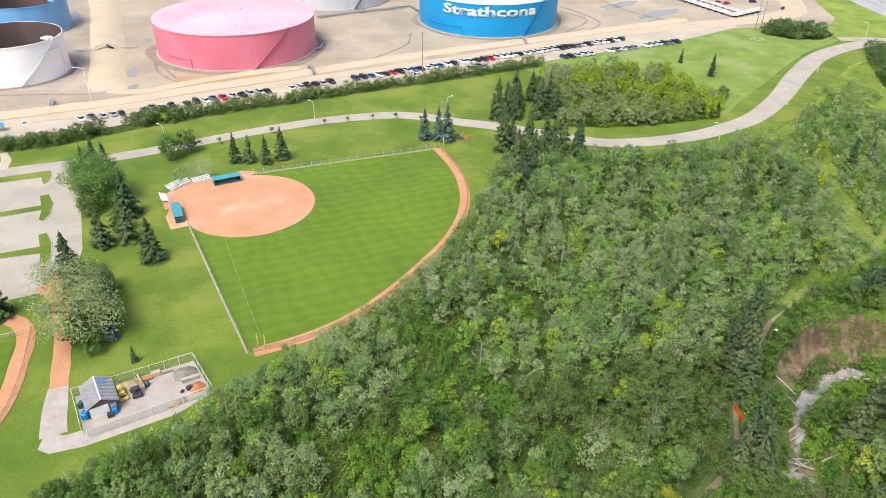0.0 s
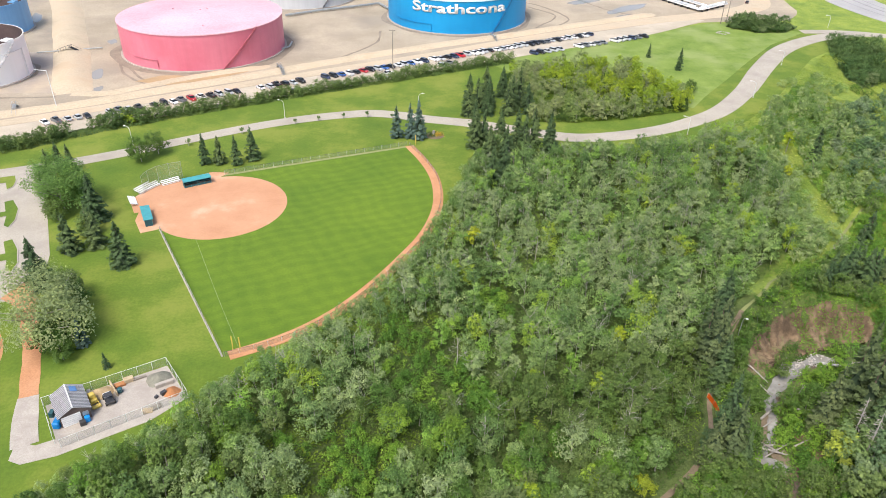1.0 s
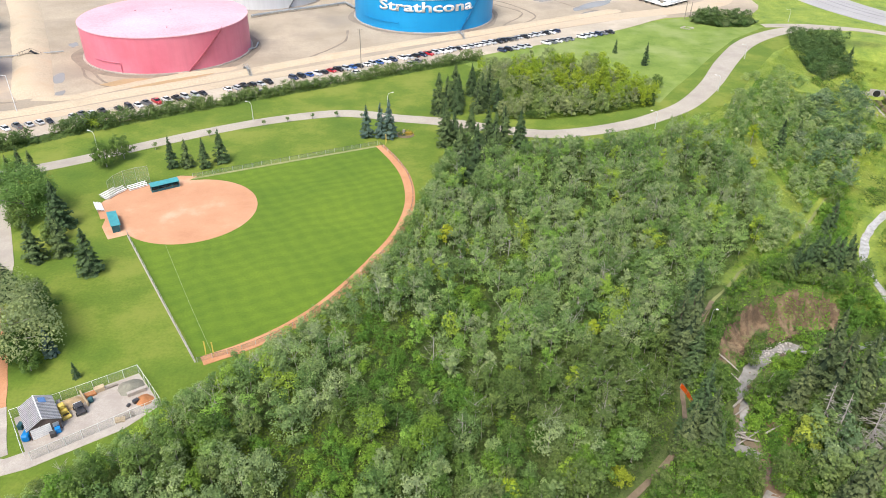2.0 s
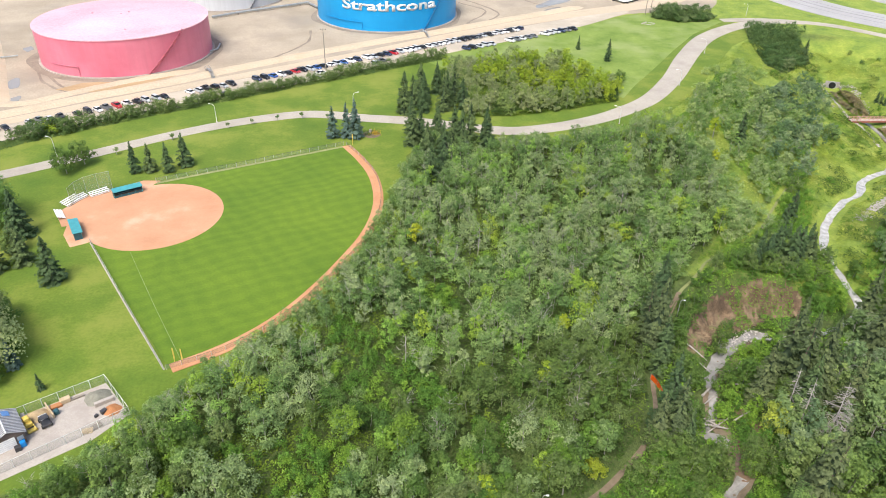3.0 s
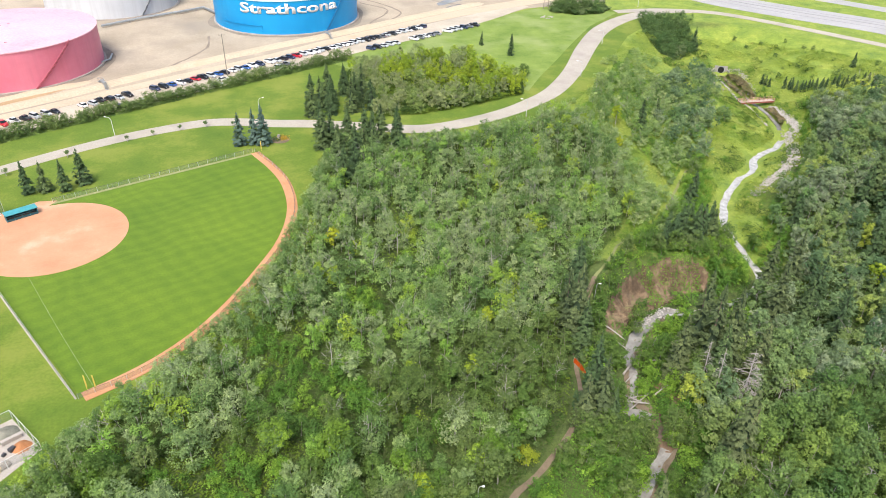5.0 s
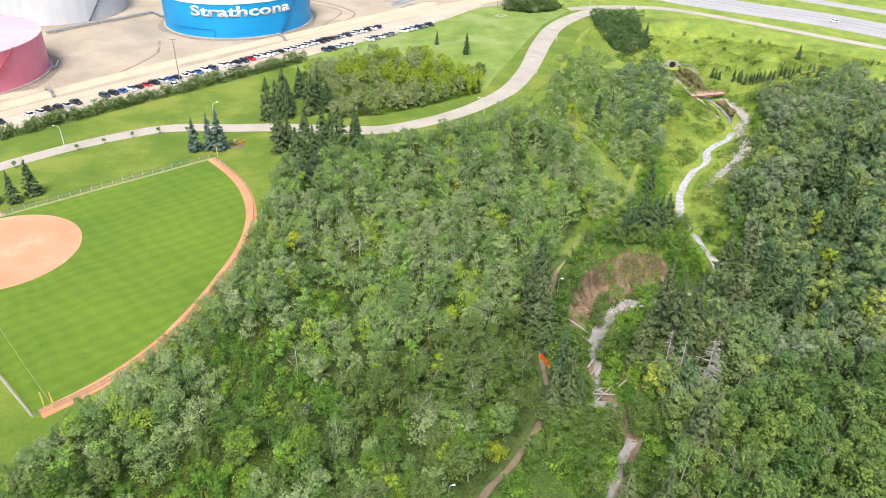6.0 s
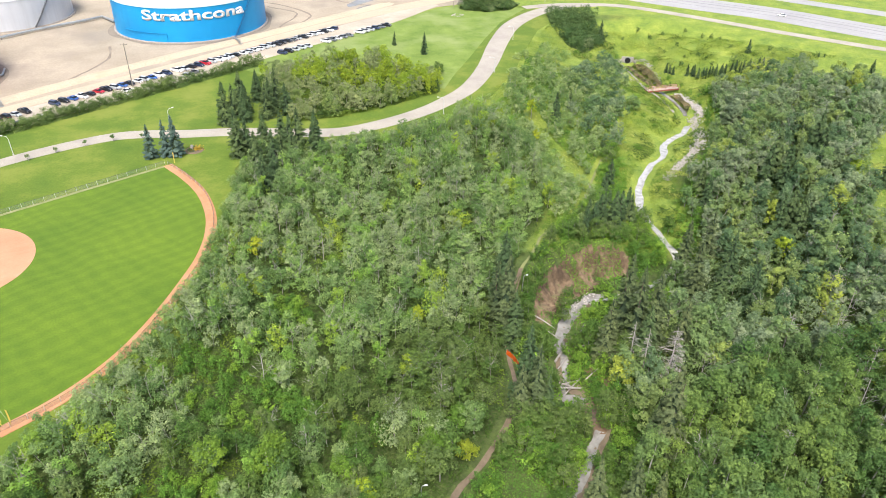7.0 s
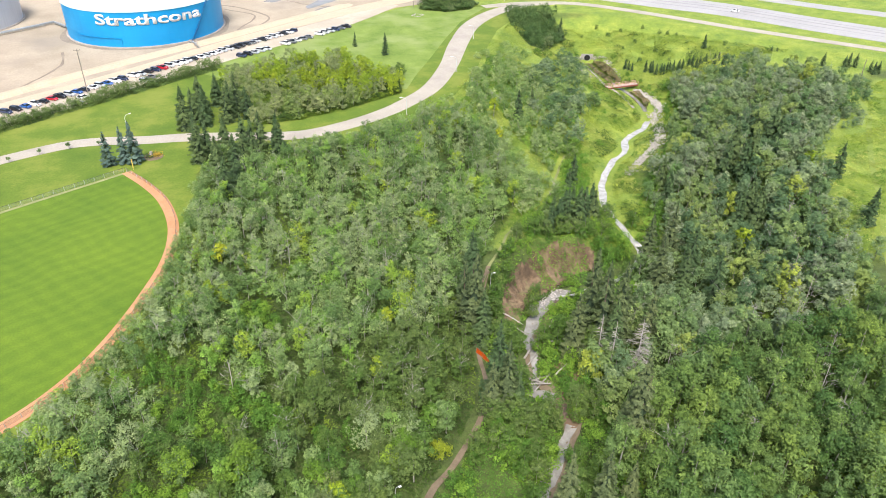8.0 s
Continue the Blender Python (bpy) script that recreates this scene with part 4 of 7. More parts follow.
def loft(bm, sections):
    """Skin closed cross-sections, given along x as (x, half width low, half width high, z low, z high)."""
    loops = []
    for x, wl, wh, z0, z1 in sections:
        loops.append([bm.verts.new(p) for p in ((x, -wl, z0), (x, -wl, z0 + (z1 - z0) * 0.6), (x, -wh, z1), (x, wh, z1), (x, wl, z0 + (z1 - z0) * 0.6), (x, wl, z0))])
    for a, b in zip(loops[:-1], loops[1:]):
        for i in range(6):
            bm.faces.new((a[i], a[(i + 1) % 6], b[(i + 1) % 6], b[i]))
    bm.faces.new(loops[0][::-1])
    bm.faces.new(loops[-1])
    bmesh.ops.recalc_face_normals(bm, faces=bm.faces[:])
    return bm


def make_car(colour_name, colour, style):
    t = thing("car", pose(0, 0, 0), f"{colour_name} {style} parked on pale gravel", "car", "cars parked in the lot")
    paint = car_material(f"{colour_name}_car_paint", colour)
    tall = {"saloon": 0.0, "estate car": 0.18, "pickup truck": 0.3}[style]
    L = 5.4 if style == "pickup truck" else 4.6
    h = L / 2
    part("body", loft(bmesh.new(), [(-h, 0.78, 0.72, 0.35, 0.78 + tall), (-h + 0.15, 0.88, 0.8, 0.28, 0.92 + tall), (-0.8, 0.92, 0.84, 0.24, 0.95 + tall), (0.9, 0.92, 0.84, 0.24, 0.95 + tall), (h - 0.25, 0.88, 0.78, 0.26, 0.78 + tall), (h, 0.74, 0.66, 0.34, 0.66 + tall)]), paint, t, smooth=False)
    if style == "pickup truck":
        cab = [(-0.5, 0.84, 0.74, 0.9 + tall, 1.0 + tall), (-0.35, 0.82, 0.68, 0.9 + tall, 1.5 + tall), (0.75, 0.82, 0.68, 0.9 + tall, 1.5 + tall), (1.5, 0.84, 0.76, 0.9 + tall, 1.0 + tall)]
        roof = (-0.35, 0.75)
        bm = bmesh.new()
        box(bm, -h + 0.2, -0.6, -0.72, 0.72, 0.9 + tall, 0.97 + tall)
        part("cargo_bed", bm, STEEL_DARK, t, "dark open cargo bed")
    elif style == "estate car":
        cab = [(-h + 0.15, 0.84, 0.72, 0.88 + tall, 1.0 + tall), (-h + 0.5, 0.82, 0.66, 0.88 + tall, 1.48 + tall), (0.5, 0.82, 0.66, 0.88 + tall, 1.5 + tall), (1.3, 0.84, 0.76, 0.88 + tall, 0.98 + tall)]
        roof = (-h + 0.5, 0.5)
    else:
        cab = [(-1.7, 0.84, 0.74, 0.88, 0.98), (-0.95, 0.82, 0.64, 0.88, 1.42), (0.35, 0.82, 0.64, 0.88, 1.44), (1.25, 0.84, 0.76, 0.88, 0.96)]
        roof = (-0.95, 0.35)
    part("glasshouse", loft(bmesh.new(), cab), GLASS_DARK, t, "dark glass")
    top = cab[1][4]
    bm = bmesh.new()
    box(bm, roof[0] - 0.05, roof[1] + 0.05, -0.67, 0.67, top - 0.02, top + 0.06, bevel=0.03)
    part("roof", bm, paint, t)
    for sx in (-h + 0.85, h - 0.85):
        for sy in (-0.82, 0.82):
            bm = bmesh.new()
            rod(bm, (sx, sy - 0.1, 0.33), (sx, sy + 0.1, 0.33), 0.33, 0.33, 12)
            w = part("wheel", bm, TYRE, t)
            bm = bmesh.new()
            rod(bm, (sx, sy - 0.115, 0.33), (sx, sy + 0.115, 0.33), 0.19, 0.19, 8)
            part("rim", bm, GALVANISED, w)
    for sy in (-0.6, 0.6):
        bm = bmesh.new()
        box(bm, h - 0.1, h + 0.01, sy - 0.16, sy + 0.16, 0.55 + tall, 0.68 + tall)
        part("headlight", bm, WHITE, t)
        bm = bmesh.new()
        box(bm, -h - 0.01, -h + 0.1, sy - 0.16, sy + 0.16, 0.6 + tall, 0.74 + tall)
        part("tail_light", bm, RED_LAMP, t)
    return t


RED_LAMP = plain("red_lamp_plastic", (0.35, 0.01, 0.01), 0.3)
PAINTS = {"white": (0.8, 0.8, 0.8), "black": (0.015, 0.015, 0.018), "silver": (0.5, 0.52, 0.54), "grey": (0.16, 0.17, 0.18), "red": (0.5, 0.015, 0.03), "blue": (0.03, 0.12, 0.4), "navy": (0.02, 0.035, 0.09)}
STYLES = {"white": ("saloon", "pickup truck"), "black": ("saloon", "estate car", "pickup truck"), "silver": ("saloon", "estate car"), "grey": ("saloon", "pickup truck"), "red": ("saloon", "pickup truck"), "blue": ("saloon",), "navy": ("estate car",)}
MODELS = {}


def park_car(x, y, turn, colour, rng):
    style = STYLES[colour][rng.randrange(len(STYLES[colour]))]
    key = (colour, style)
    m = pose(x, y, 0.13, 0, 0, turn)
    if key not in MODELS:
        MODELS[key] = make_car(colour, PAINTS[colour], style)
        MODELS[key].matrix_world = m
        return MODELS[key]
    return copy_thing(MODELS[key], m)


CAR_RNG = random.Random(5)
ROW_START, ROW_WAY = Vector((-126.0, 233.0)), Vector((0.879, 0.477))
# metres along the row where each run of cars starts and ends
RUNS = [(-2, 14), (19, 31), (34, 66), (74, 92), (101, 148), (152, 240)]
REDS, BLUES = {46, 117, 165}, {108, 129, 140}
for _a, _b in RUNS:
    _s = float(_a)
    while _s < _b:
        _c = CAR_RNG.choice(["white", "black", "silver", "grey", "white", "black", "silver", "black", "navy"])
        if any(abs(_s - r) < 1.5 for r in REDS):
            _c = "red"
        elif any(abs(_s - r) < 1.5 for r in BLUES):
            _c = "blue"
        _p = ROW_START + ROW_WAY * _s + Vector((-0.477, 0.879)) * CAR_RNG.uniform(-0.4, 0.4)
        park_car(_p.x, _p.y, -45 + CAR_RNG.uniform(-4, 4) + (180 if CAR_RNG.random() < 0.4 else 0), _c, CAR_RNG)
        _s += CAR_RNG.uniform(2.9, 3.7)
for _k in range(19):
    _p = Vector((53.0, 316.0)).lerp(Vector((111.0, 345.0)), _k / 18)
    if _k not in (5, 6, 12):
        park_car(_p.x, _p.y, -45 + CAR_RNG.uniform(-5, 5), CAR_RNG.choice(["white", "silver", "black", "grey", "navy", "silver"]), CAR_RNG)
for _x, _y, _t, _c in ((-46.8, 264, 20, "black"), (13.3, 300.3, 25, "grey"), (11, 297, -40, "silver"), (-31, 272, 30, "navy"), (158.5, 430, 30, "red"), (163, 428, 30, "red"), (180, 433, 10, "navy"), (192, 418, 60, "black"),
                       (-104, 236, 25, "grey"), (-40, 268, 25, "silver"), (-14, 281, 22, "silver"), (-12, 287, 22, "white")):
    park_car(_x, _y, _t, _c, CAR_RNG)
tagged(park_car(323.2, 296.5, 124, "white", CAR_RNG), "white car standing on the grey highway", "car")
tagged(park_car(-100.5, 124.8, 25, "grey", CAR_RNG), "grey car parked at the asphalt lot edge", "car")


# ---- lamps, poles ----
def street_lamp(x, y, turn, h=8.0, kind=GALVANISED, lift=0.0, reach=1.0):
    t = thing("street_lamp", pose(x, y, ground_z(x, y) + lift, 0, 0, turn), "slender pale curved-arm street lamp", "street lamp", "street lamps")
    bm = bmesh.new()
    rod(bm, (0, 0, -0.1), (0, 0, h - 1.2), 0.12, 0.08, 8)
    part("pole", bm, kind, t)
    bm = bmesh.new()
    pts = [(0, 0, h - 1.2), (0.15 * reach, 0, h - 0.6), (0.5 * reach, 0, h - 0.15), (1.1 * reach, 0, h), (1.8 * reach, 0, h)]
    for a, b in zip(pts[:-1], pts[1:]):
        rod(bm, a, b, 0.07, 0.06, 6)
    part("arm", bm, kind, t)
    bm = bmesh.new()
    box(bm, 1.7 * reach, 1.7 * reach + 0.35 + 0.45 * reach, -0.16, 0.16, h - 0.1, h + 0.1, bevel=0.05)
    part("lamp_head", bm, WHITE, t)
    bm = bmesh.new()
    rod(bm, (0, 0, -0.1), (0, 0, 0.25), 0.3, 0.28, 8)
    part("footing", bm, CONCRETE, t)
    return t


PALE_STEEL = plain("pale_painted_steel", (0.62, 0.64, 0.62), 0.5)
for _x, _y, _t in ((-130.8, 187.4, 150), (-92.2, 214.6, 150), (-47, 238.6, 150), (0.4, 246.0, 30), (93.6, 225.2, 150), (131.8, 262.0, 150), (161.3, 303.0, 150), (213.7, 365.6, 160)):
    street_lamp(_x, _y, _t, 6.4, PALE_STEEL)
street_lamp(74.6, 125.8, -20, 6.0, GALVANISED, reach=0.35)
street_lamp(28.5, 75.5, -10, 6.5, GALVANISED, reach=0.35)


def utility_pole(x, y, h, label, arms=1):
    t = thing("utility_pole", pose(x, y, ground_z(x, y)), label, "utility pole")
    bm = bmesh.new()
    rod(bm, (0, 0, -0.2), (0, 0, h), 0.2, 0.13, 8)
    part("pole", bm, POLE_WOOD, t)
    for k in range(arms):
        bm = bmesh.new()
        box(bm, -1.2, 1.2, -0.08, 0.08, h - 0.6 - 1.2 * k, h - 0.42 - 1.2 * k)
        part("crossarm", bm, POLE_WOOD, t)
        for s in (-1.0, 1.0):
            bm = bmesh.new()
            rod(bm, (s, 0, h - 0.42 - 1.2 * k), (s, 0, h - 0.15 - 1.2 * k), 0.07, 0.05, 6)
            part("insulator", bm, GLASS_DARK, t)
    return t


POLE_WOOD = surface("weathered_pole_wood", (0.2, 0.17, 0.14), (0.32, 0.28, 0.23), 1.0, 6.0)
utility_pole(-10.2, 292.6, 17, "tall weathered wooden utility pole behind parked cars")
utility_pole(159.2, 371.5, 18, "tall weathered wooden pole, one of a pair")
utility_pole(162.6, 373.0, 18, "tall weathered wooden pole, one of a pair")
utility_pole(291.8, 191.1, 8, "short leaning wooden pole in the meadow", 0)


def gooseneck(x, y):
    t = thing("yard_pole", pose(x, y, 0.1), "thin white gooseneck pole beside the white tank", "pole")
    bm = bmesh.new()
    rod(bm, (0, 0, 0), (0, 0, 14), 0.16, 0.12, 8)
    part("pole", bm, WHITE, t)
    bm = bmesh.new()
    rod(bm, (0, 0, 14), (-6, 3, 13.4), 0.1, 0.1, 6)
    part("arm", bm, WHITE, t)


gooseneck(-129.7, 246.1)


def pipe_racks():
    """Low white racks and trailers on the dirt by the highway."""
    t = thing("equipment_rack", pose(0, 0, 0), "long low white equipment rack on pale dirt", "rack")
    for (ax, ay), (bx, by), w in (((133, 445), (157, 396), 3.0), ((157, 397), (177, 412), 3.0), ((141, 448), (163, 403), 1.2)):
        d = Vector((bx - ax, by - ay))
        m = pose(ax, ay, 0.1, 0, 0, math.degrees(math.atan2(d.y, d.x)))
        bm = bmesh.new()
        box(bm, 0, d.length, -w / 2, w / 2, 1.1, 1.5, m)
        part("deck", bm, WHITE, t)
        for i in range(int(d.length / 5)):
            bm = bmesh.new()
            box(bm, i * 5 + 0.5, i * 5 + 0.9, -w / 2, w / 2, 0, 1.1, m)
            part("trestle", bm, STEEL_DARK, t)
            bm = bmesh.new()
            box(bm, i * 5 + 0.2, i * 5 + 4.4, -w / 2 + 0.2, w / 2 - 0.2, 1.5, 2.3, m, 0.08)
            part("crate", bm, GREY_SHELL if i % 3 else WHITE, t)


pipe_racks()


# ---- fences ----
def fence(label, pts, h, spacing, name="fence", rail=GALVANISED, posts=GALVANISED, panel=CHAIN_LINK, z=0.05):
    t = thing(name, pose(0, 0, z), label, "fence")
    c = smooth_line(pts, 0.5) if len(pts) > 3 else np.array(pts, float)
    seg = np.r_[0, np.cumsum(np.linalg.norm(np.diff(c, axis=0), axis=1))]
    n = max(1, round(seg[-1] / spacing))
    s = np.linspace(0, seg[-1], n + 1)
    p = np.stack([np.interp(s, seg, c[:, 0]), np.interp(s, seg, c[:, 1])], 1)
    bm = bmesh.new()
    rod(bm, (0, 0, 0), (0, 0, h + 0.06), 0.045, 0.045, 6)
    post = part("post", bm, posts, t)
    post.location = (*p[0], 0)
    bm = bmesh.new()
    rod(bm, (0, 0, h), (1, 0, h), 0.035, 0.035, 5)
    top = part("top_rail", bm, rail, t)
    bm = bmesh.new()
    box(bm, 0, 1, -0.006, 0.006, 0.05, h)
    pan = part("mesh_panel", bm, panel, t)
    for i in range(n + 1):
        if i:
            o = new("post", post.data)
            o.parent, o.location = t, (*p[i], 0)
        if i < n:
            d = p[i + 1] - p[i]
            for src, nm in ((top, "top_rail"), (pan, "mesh_panel")):
                o = src if i == 0 else new(nm, src.data)
                o.parent, o.location = t, (*p[i], 0)
                o.rotation_euler = (0, 0, math.atan2(d[1], d[0]))
                o.scale = (float(np.linalg.norm(d)), 1, 1)
    return t


BLACK_RAIL = plain("black_vinyl_rail", (0.03, 0.035, 0.035), 0.5)
fence("low chain-link outfield fence with dark top rail", [(-67.5, 161.2), (-53.5, 135.7), (-39.8, 110.8)], 1.3, 3.0, z=0.1)
fence("low chain-link fence with dark rail beside the road lawn", [(-58, 193.6), (-31, 204.2), (-3.4, 215.2)], 1.3, 3.0, rail=BLACK_RAIL, z=0.1)
fence("low curved outfield fence with dark padded rail", [(-2.6, 215.2), (2.4, 203.8), (5.9, 192), (6.8, 179), (5.3, 167.6), (1.9, 156.8), (-2.9, 147.1), (-9, 136.6), (-16.1, 126.4), (-23.3, 119.1), (-30.6, 114.1), (-39.2, 110.6)], 1.2, 3.0, rail=BLACK_RAIL, z=0.1)
fence("chain-link fence of the second ball field", [(-110, 110.5), (-91.3, 113), (-87.6, 115.4)], 1.3, 3.0, z=0.1)
fence("dark low fence along the second warning track", [(-86.6, 116.4), (-83.2, 107), (-80.8, 99), (-79.4, 90), (-81, 78), (-88, 66)], 1.2, 3.0, rail=BLACK_RAIL, z=0.1)
fence("pale chain-link fence round the maintenance yard", [(-69.3, 97.2), (-49.9, 108.2)], 2.0, 2.9, rail=WHITE, posts=PALE_STEEL, z=0.12)
fence("pale chain-link fence round the maintenance yard", [(-49.9, 108.2), (-43.3, 98.9)], 2.0, 2.9, rail=WHITE, posts=PALE_STEEL, z=0.12)
fence("pale chain-link fence round the maintenance yard", [(-43.3, 98.9), (-53, 92.6), (-61.8, 87)], 2.0, 2.9, rail=PALE_STEEL, posts=PALE_STEEL, z=0.12)
fence("pale chain-link fence round the maintenance yard", [(-69.3, 97.2), (-63.4, 88)], 2.0, 2.9, rail=WHITE, posts=PALE_STEEL, z=0.12)
fence("tall curved chain-link backstop behind home plate", [(-77.8, 181), (-77.2, 184.5), (-74.5, 188.3), (-69.5, 190.6)], 5.5, 3.2, "backstop", z=0.13)


def foul_pole(x, y):
    t = thing("foul_pole", pose(x, y, 0.12), "slim yellow foul pole", "foul pole", "foul poles")
    bm = bmesh.new()
    rod(bm, (0, 0, 0), (0, 0, 3.6), 0.06, 0.06, 8)
    part("pole", bm, YELLOW, t)
    bm = bmesh.new()
    box(bm, 0.06, 0.2, -0.03, 0.03, 0.8, 3.5)
    part("wing", bm, YELLOW, t)


YELLOW = plain("yellow_paint", (0.62, 0.47, 0.1), 0.5)
foul_pole(-36.4, 112.4)
foul_pole(-38.0, 112.8)
foul_pole(-0.6, 215.4)


# ---- dugouts and bleachers ----
TEAL = plain("teal_painted_metal", (0.06, 0.3, 0.33), 0.45)
TEAL_DARK = plain("dark_teal_boards", (0.02, 0.09, 0.11), 0.6)


def dugout(x, y, turn, L, W, label):
    t = thing("dugout", pose(x, y, 0.14, 0, 0, turn), label, "dugout", "dugouts")
    bm = bmesh.new()
    box(bm, -L / 2 - 0.2, L / 2 + 0.2, -W / 2 - 0.3, W / 2 + 0.3, 1.95, 2.08, pose(0, 0, 0, 3, 0, 0))
    part("roof", bm, TEAL, t, "teal sheet-metal roof")
    bm = bmesh.new()
    box(bm, -L / 2, L / 2, W / 2 - 0.1, W / 2, 0, 1.95)
    part("back_wall", bm, TEAL_DARK, t)
    for s in (-1, 1):
        bm = bmesh.new()
        box(bm, s * L / 2 - 0.06, s * L / 2 + 0.06, -W / 2, W / 2 - 0.1, 0, 1.92)
        part("side_wall", bm, TEAL_DARK, t)
    bm = bmesh.new()
    box(bm, -L / 2 + 0.2, L / 2 - 0.2, W / 2 - 0.7, W / 2 - 0.3, 0.4, 0.5)
    part("bench", bm, GALVANISED, t)
    for i in range(5):
        bm = bmesh.new()
        px = -L / 2 + L * i / 4
        rod(bm, (px, -W / 2, 0), (px, -W / 2, 1.92), 0.06)
        part("post", bm, TEAL, t)
    bm = bmesh.new()
    box(bm, -L / 2, L / 2, -W / 2 - 0.02, -W / 2 + 0.02, 0, 0.7)
    part("front_panel", bm, TEAL_DARK, t)


dugout(-64.4, 187.0, 28, 7.6, 2.0, "teal roofed dugout along the infield")
dugout(-72.3, 166.3, 115, 8.0, 1.8, "teal roofed dugout beside the shale apron")


def bleacher(x, y, turn, L, rows=4):
    t = thing("bleacher", pose(x, y, 0.14, 0, 0, turn), "small white tiered bleacher behind the backstop", "bleacher", "bleachers")
    for i in range(rows):
        bm = bmesh.new()
        box(bm, -L / 2, L / 2, i * 0.65, i * 0.65 + 0.42, 0.42 + i * 0.25, 0.5 + i * 0.25)
        part("seat_board", bm, WHITE, t)
        bm = bmesh.new()
        box(bm, -L / 2, L / 2, i * 0.65 - 0.22, i * 0.65 - 0.02, 0.17 + i * 0.25, 0.22 + i * 0.25)
        part("foot_board", bm, WHITE, t)
    for k in range(3):
        px = -L / 2 + 0.3 + (L - 0.6) * k / 2
        bm = bmesh.new()
        rod(bm, (px, 0, 0.4), (px, rows * 0.65 - 0.3, 0.4 + (rows - 1) * 0.25), 0.05)
        rod(bm, (px, 0.1, 0), (px, 0.1, 0.42), 0.05)
        rod(bm, (px, rows * 0.65 - 0.4, 0), (px, rows * 0.65 - 0.4, 0.4 + (rows - 1) * 0.25), 0.05)
        part("frame", bm, GALVANISED, t)


bleacher(-71.9, 187.2, 37, 5.4, 3)
bleacher(-75.7, 185.5, 55, 2.4, 3)
bleacher(-77.5, 182.6, 62, 5.4, 4)
bleacher(-78.6, 176.2, 118, 5.2, 3)


# ---- maintenance yard ----
def shed(x, y, turn):
    t = thing("shed", pose(x, y, 0.12, 0, 0, turn), "grey ribbed metal-roofed shed with white roller door", "shed")
    W, L, h, r = 5.0, 6.6, 2.6, 3.9
    bm = bmesh.new()
    sec = [(-W / 2, 0), (W / 2, 0), (W / 2, h), (0, r - 0.1), (-W / 2, h)]
    a = [bm.verts.new((px, -L / 2, pz)) for px, pz in sec]
    b = [bm.verts.new((px, L / 2, pz)) for px, pz in sec]
    bm.faces.new(a)
    bm.faces.new(b[::-1])
    for i in range(5):
        bm.faces.new((a[i], b[i], b[(i + 1) % 5], a[(i + 1) % 5]))
    bmesh.ops.recalc_face_normals(bm, faces=bm.faces[:])
    part("wall", bm, SHED_WALL, t)
    for s in (-1, 1):
        run = math.hypot(W / 2 + 0.3, r - h)
        ang = math.degrees(math.atan2(r - h, W / 2 + 0.0))
        m = pose(0, 0, r) @ pose(0, 0, 0, 0, s * ang, 0)
        bm = bmesh.new()
        x0, x1 = (0, run + 0.1) if s > 0 else (-run - 0.1, 0)
        box(bm, x0, x1, -L / 2 - 0.3, L / 2 + 0.3, 0, 0.07, m)
        roof = part("roof", bm, SHED_ROOF, t, "grey metal roof sheets with raised ribs")
        for i in range(17):
            bm = bmesh.new()
            yy = -L / 2 - 0.2 + (L + 0.4) * i / 16
            box(bm, x0, x1, yy - 0.05, yy + 0.05, 0.07, 0.15, m)
            part("rib", bm, SHED_RIB, roof)
        if s > 0:
            bm = bmesh.new()
            box(bm, 0.5, 1.7, L / 2 - 2.0, L / 2 - 0.6, 0.16, 0.26, m)
            part("solar_panel", bm, SOLAR, t, "small blue solar panel")
    bm = bmesh.new()
    rod(bm, (0, -L / 2 - 0.3, r + 0.08), (0, L / 2 + 0.3, r + 0.08), 0.12, 0.12, 6)
    part("ridge_cap", bm, WHITE, t)
    bm = bmesh.new()
    box(bm, -2.3, 0.9, -L / 2 - 0.06, -L / 2, 0, 2.3)
    door = part("roller_door", bm, WHITE, t)
    for i in range(5):
        bm = bmesh.new()
        box(bm, -2.3, 0.9, -L / 2 - 0.09, -L / 2 - 0.06, 0.4 * i + 0.36, 0.4 * i + 0.4)
        part("slat_seam", bm, GREY_SHELL, door)
    bm = bmesh.new()
    box(bm, 1.2, 2.2, -L / 2 - 0.08, -L / 2, 1.1, 2.0)
    part("sign_board", bm, GALVANISED, t)
    return t


SHED_WALL = surface("dark_brown_siding", (0.1, 0.075, 0.065), (0.15, 0.115, 0.1), 0.8, 6.0)
SHED_ROOF = surface("grey_roof_steel", (0.2, 0.2, 0.21), (0.27, 0.27, 0.28), 0.5, 4.0, 0.5, 0.4)
SHED_RIB = plain("pale_roof_rib", (0.45, 0.45, 0.46), 0.5)
SOLAR = plain("blue_solar_glass", (0.12, 0.25, 0.5), 0.2)
shed(-63.2, 95.6, 33.5)
BLUE_TARP = plain("blue_plastic", (0.0, 0.2, 0.55), 0.5)
TAN_SAND = surface("tan_sand", (0.34, 0.25, 0.14), (0.46, 0.35, 0.2), 0.8, 5.0)
GRAVEL_PILE = surface("dull_grey_green_gravel", (0.16, 0.16, 0.12), (0.26, 0.25, 0.2), 0.8, 5.0, depth=0.08)
MULCH = surface("orange_wood_mulch", (0.3, 0.12, 0.045), (0.46, 0.21, 0.085), 0.9, 6.0, depth=0.08)
TIMBER = surface("pale_timber", (0.4, 0.3, 0.18), (0.52, 0.42, 0.28), 1.0, 7.0)


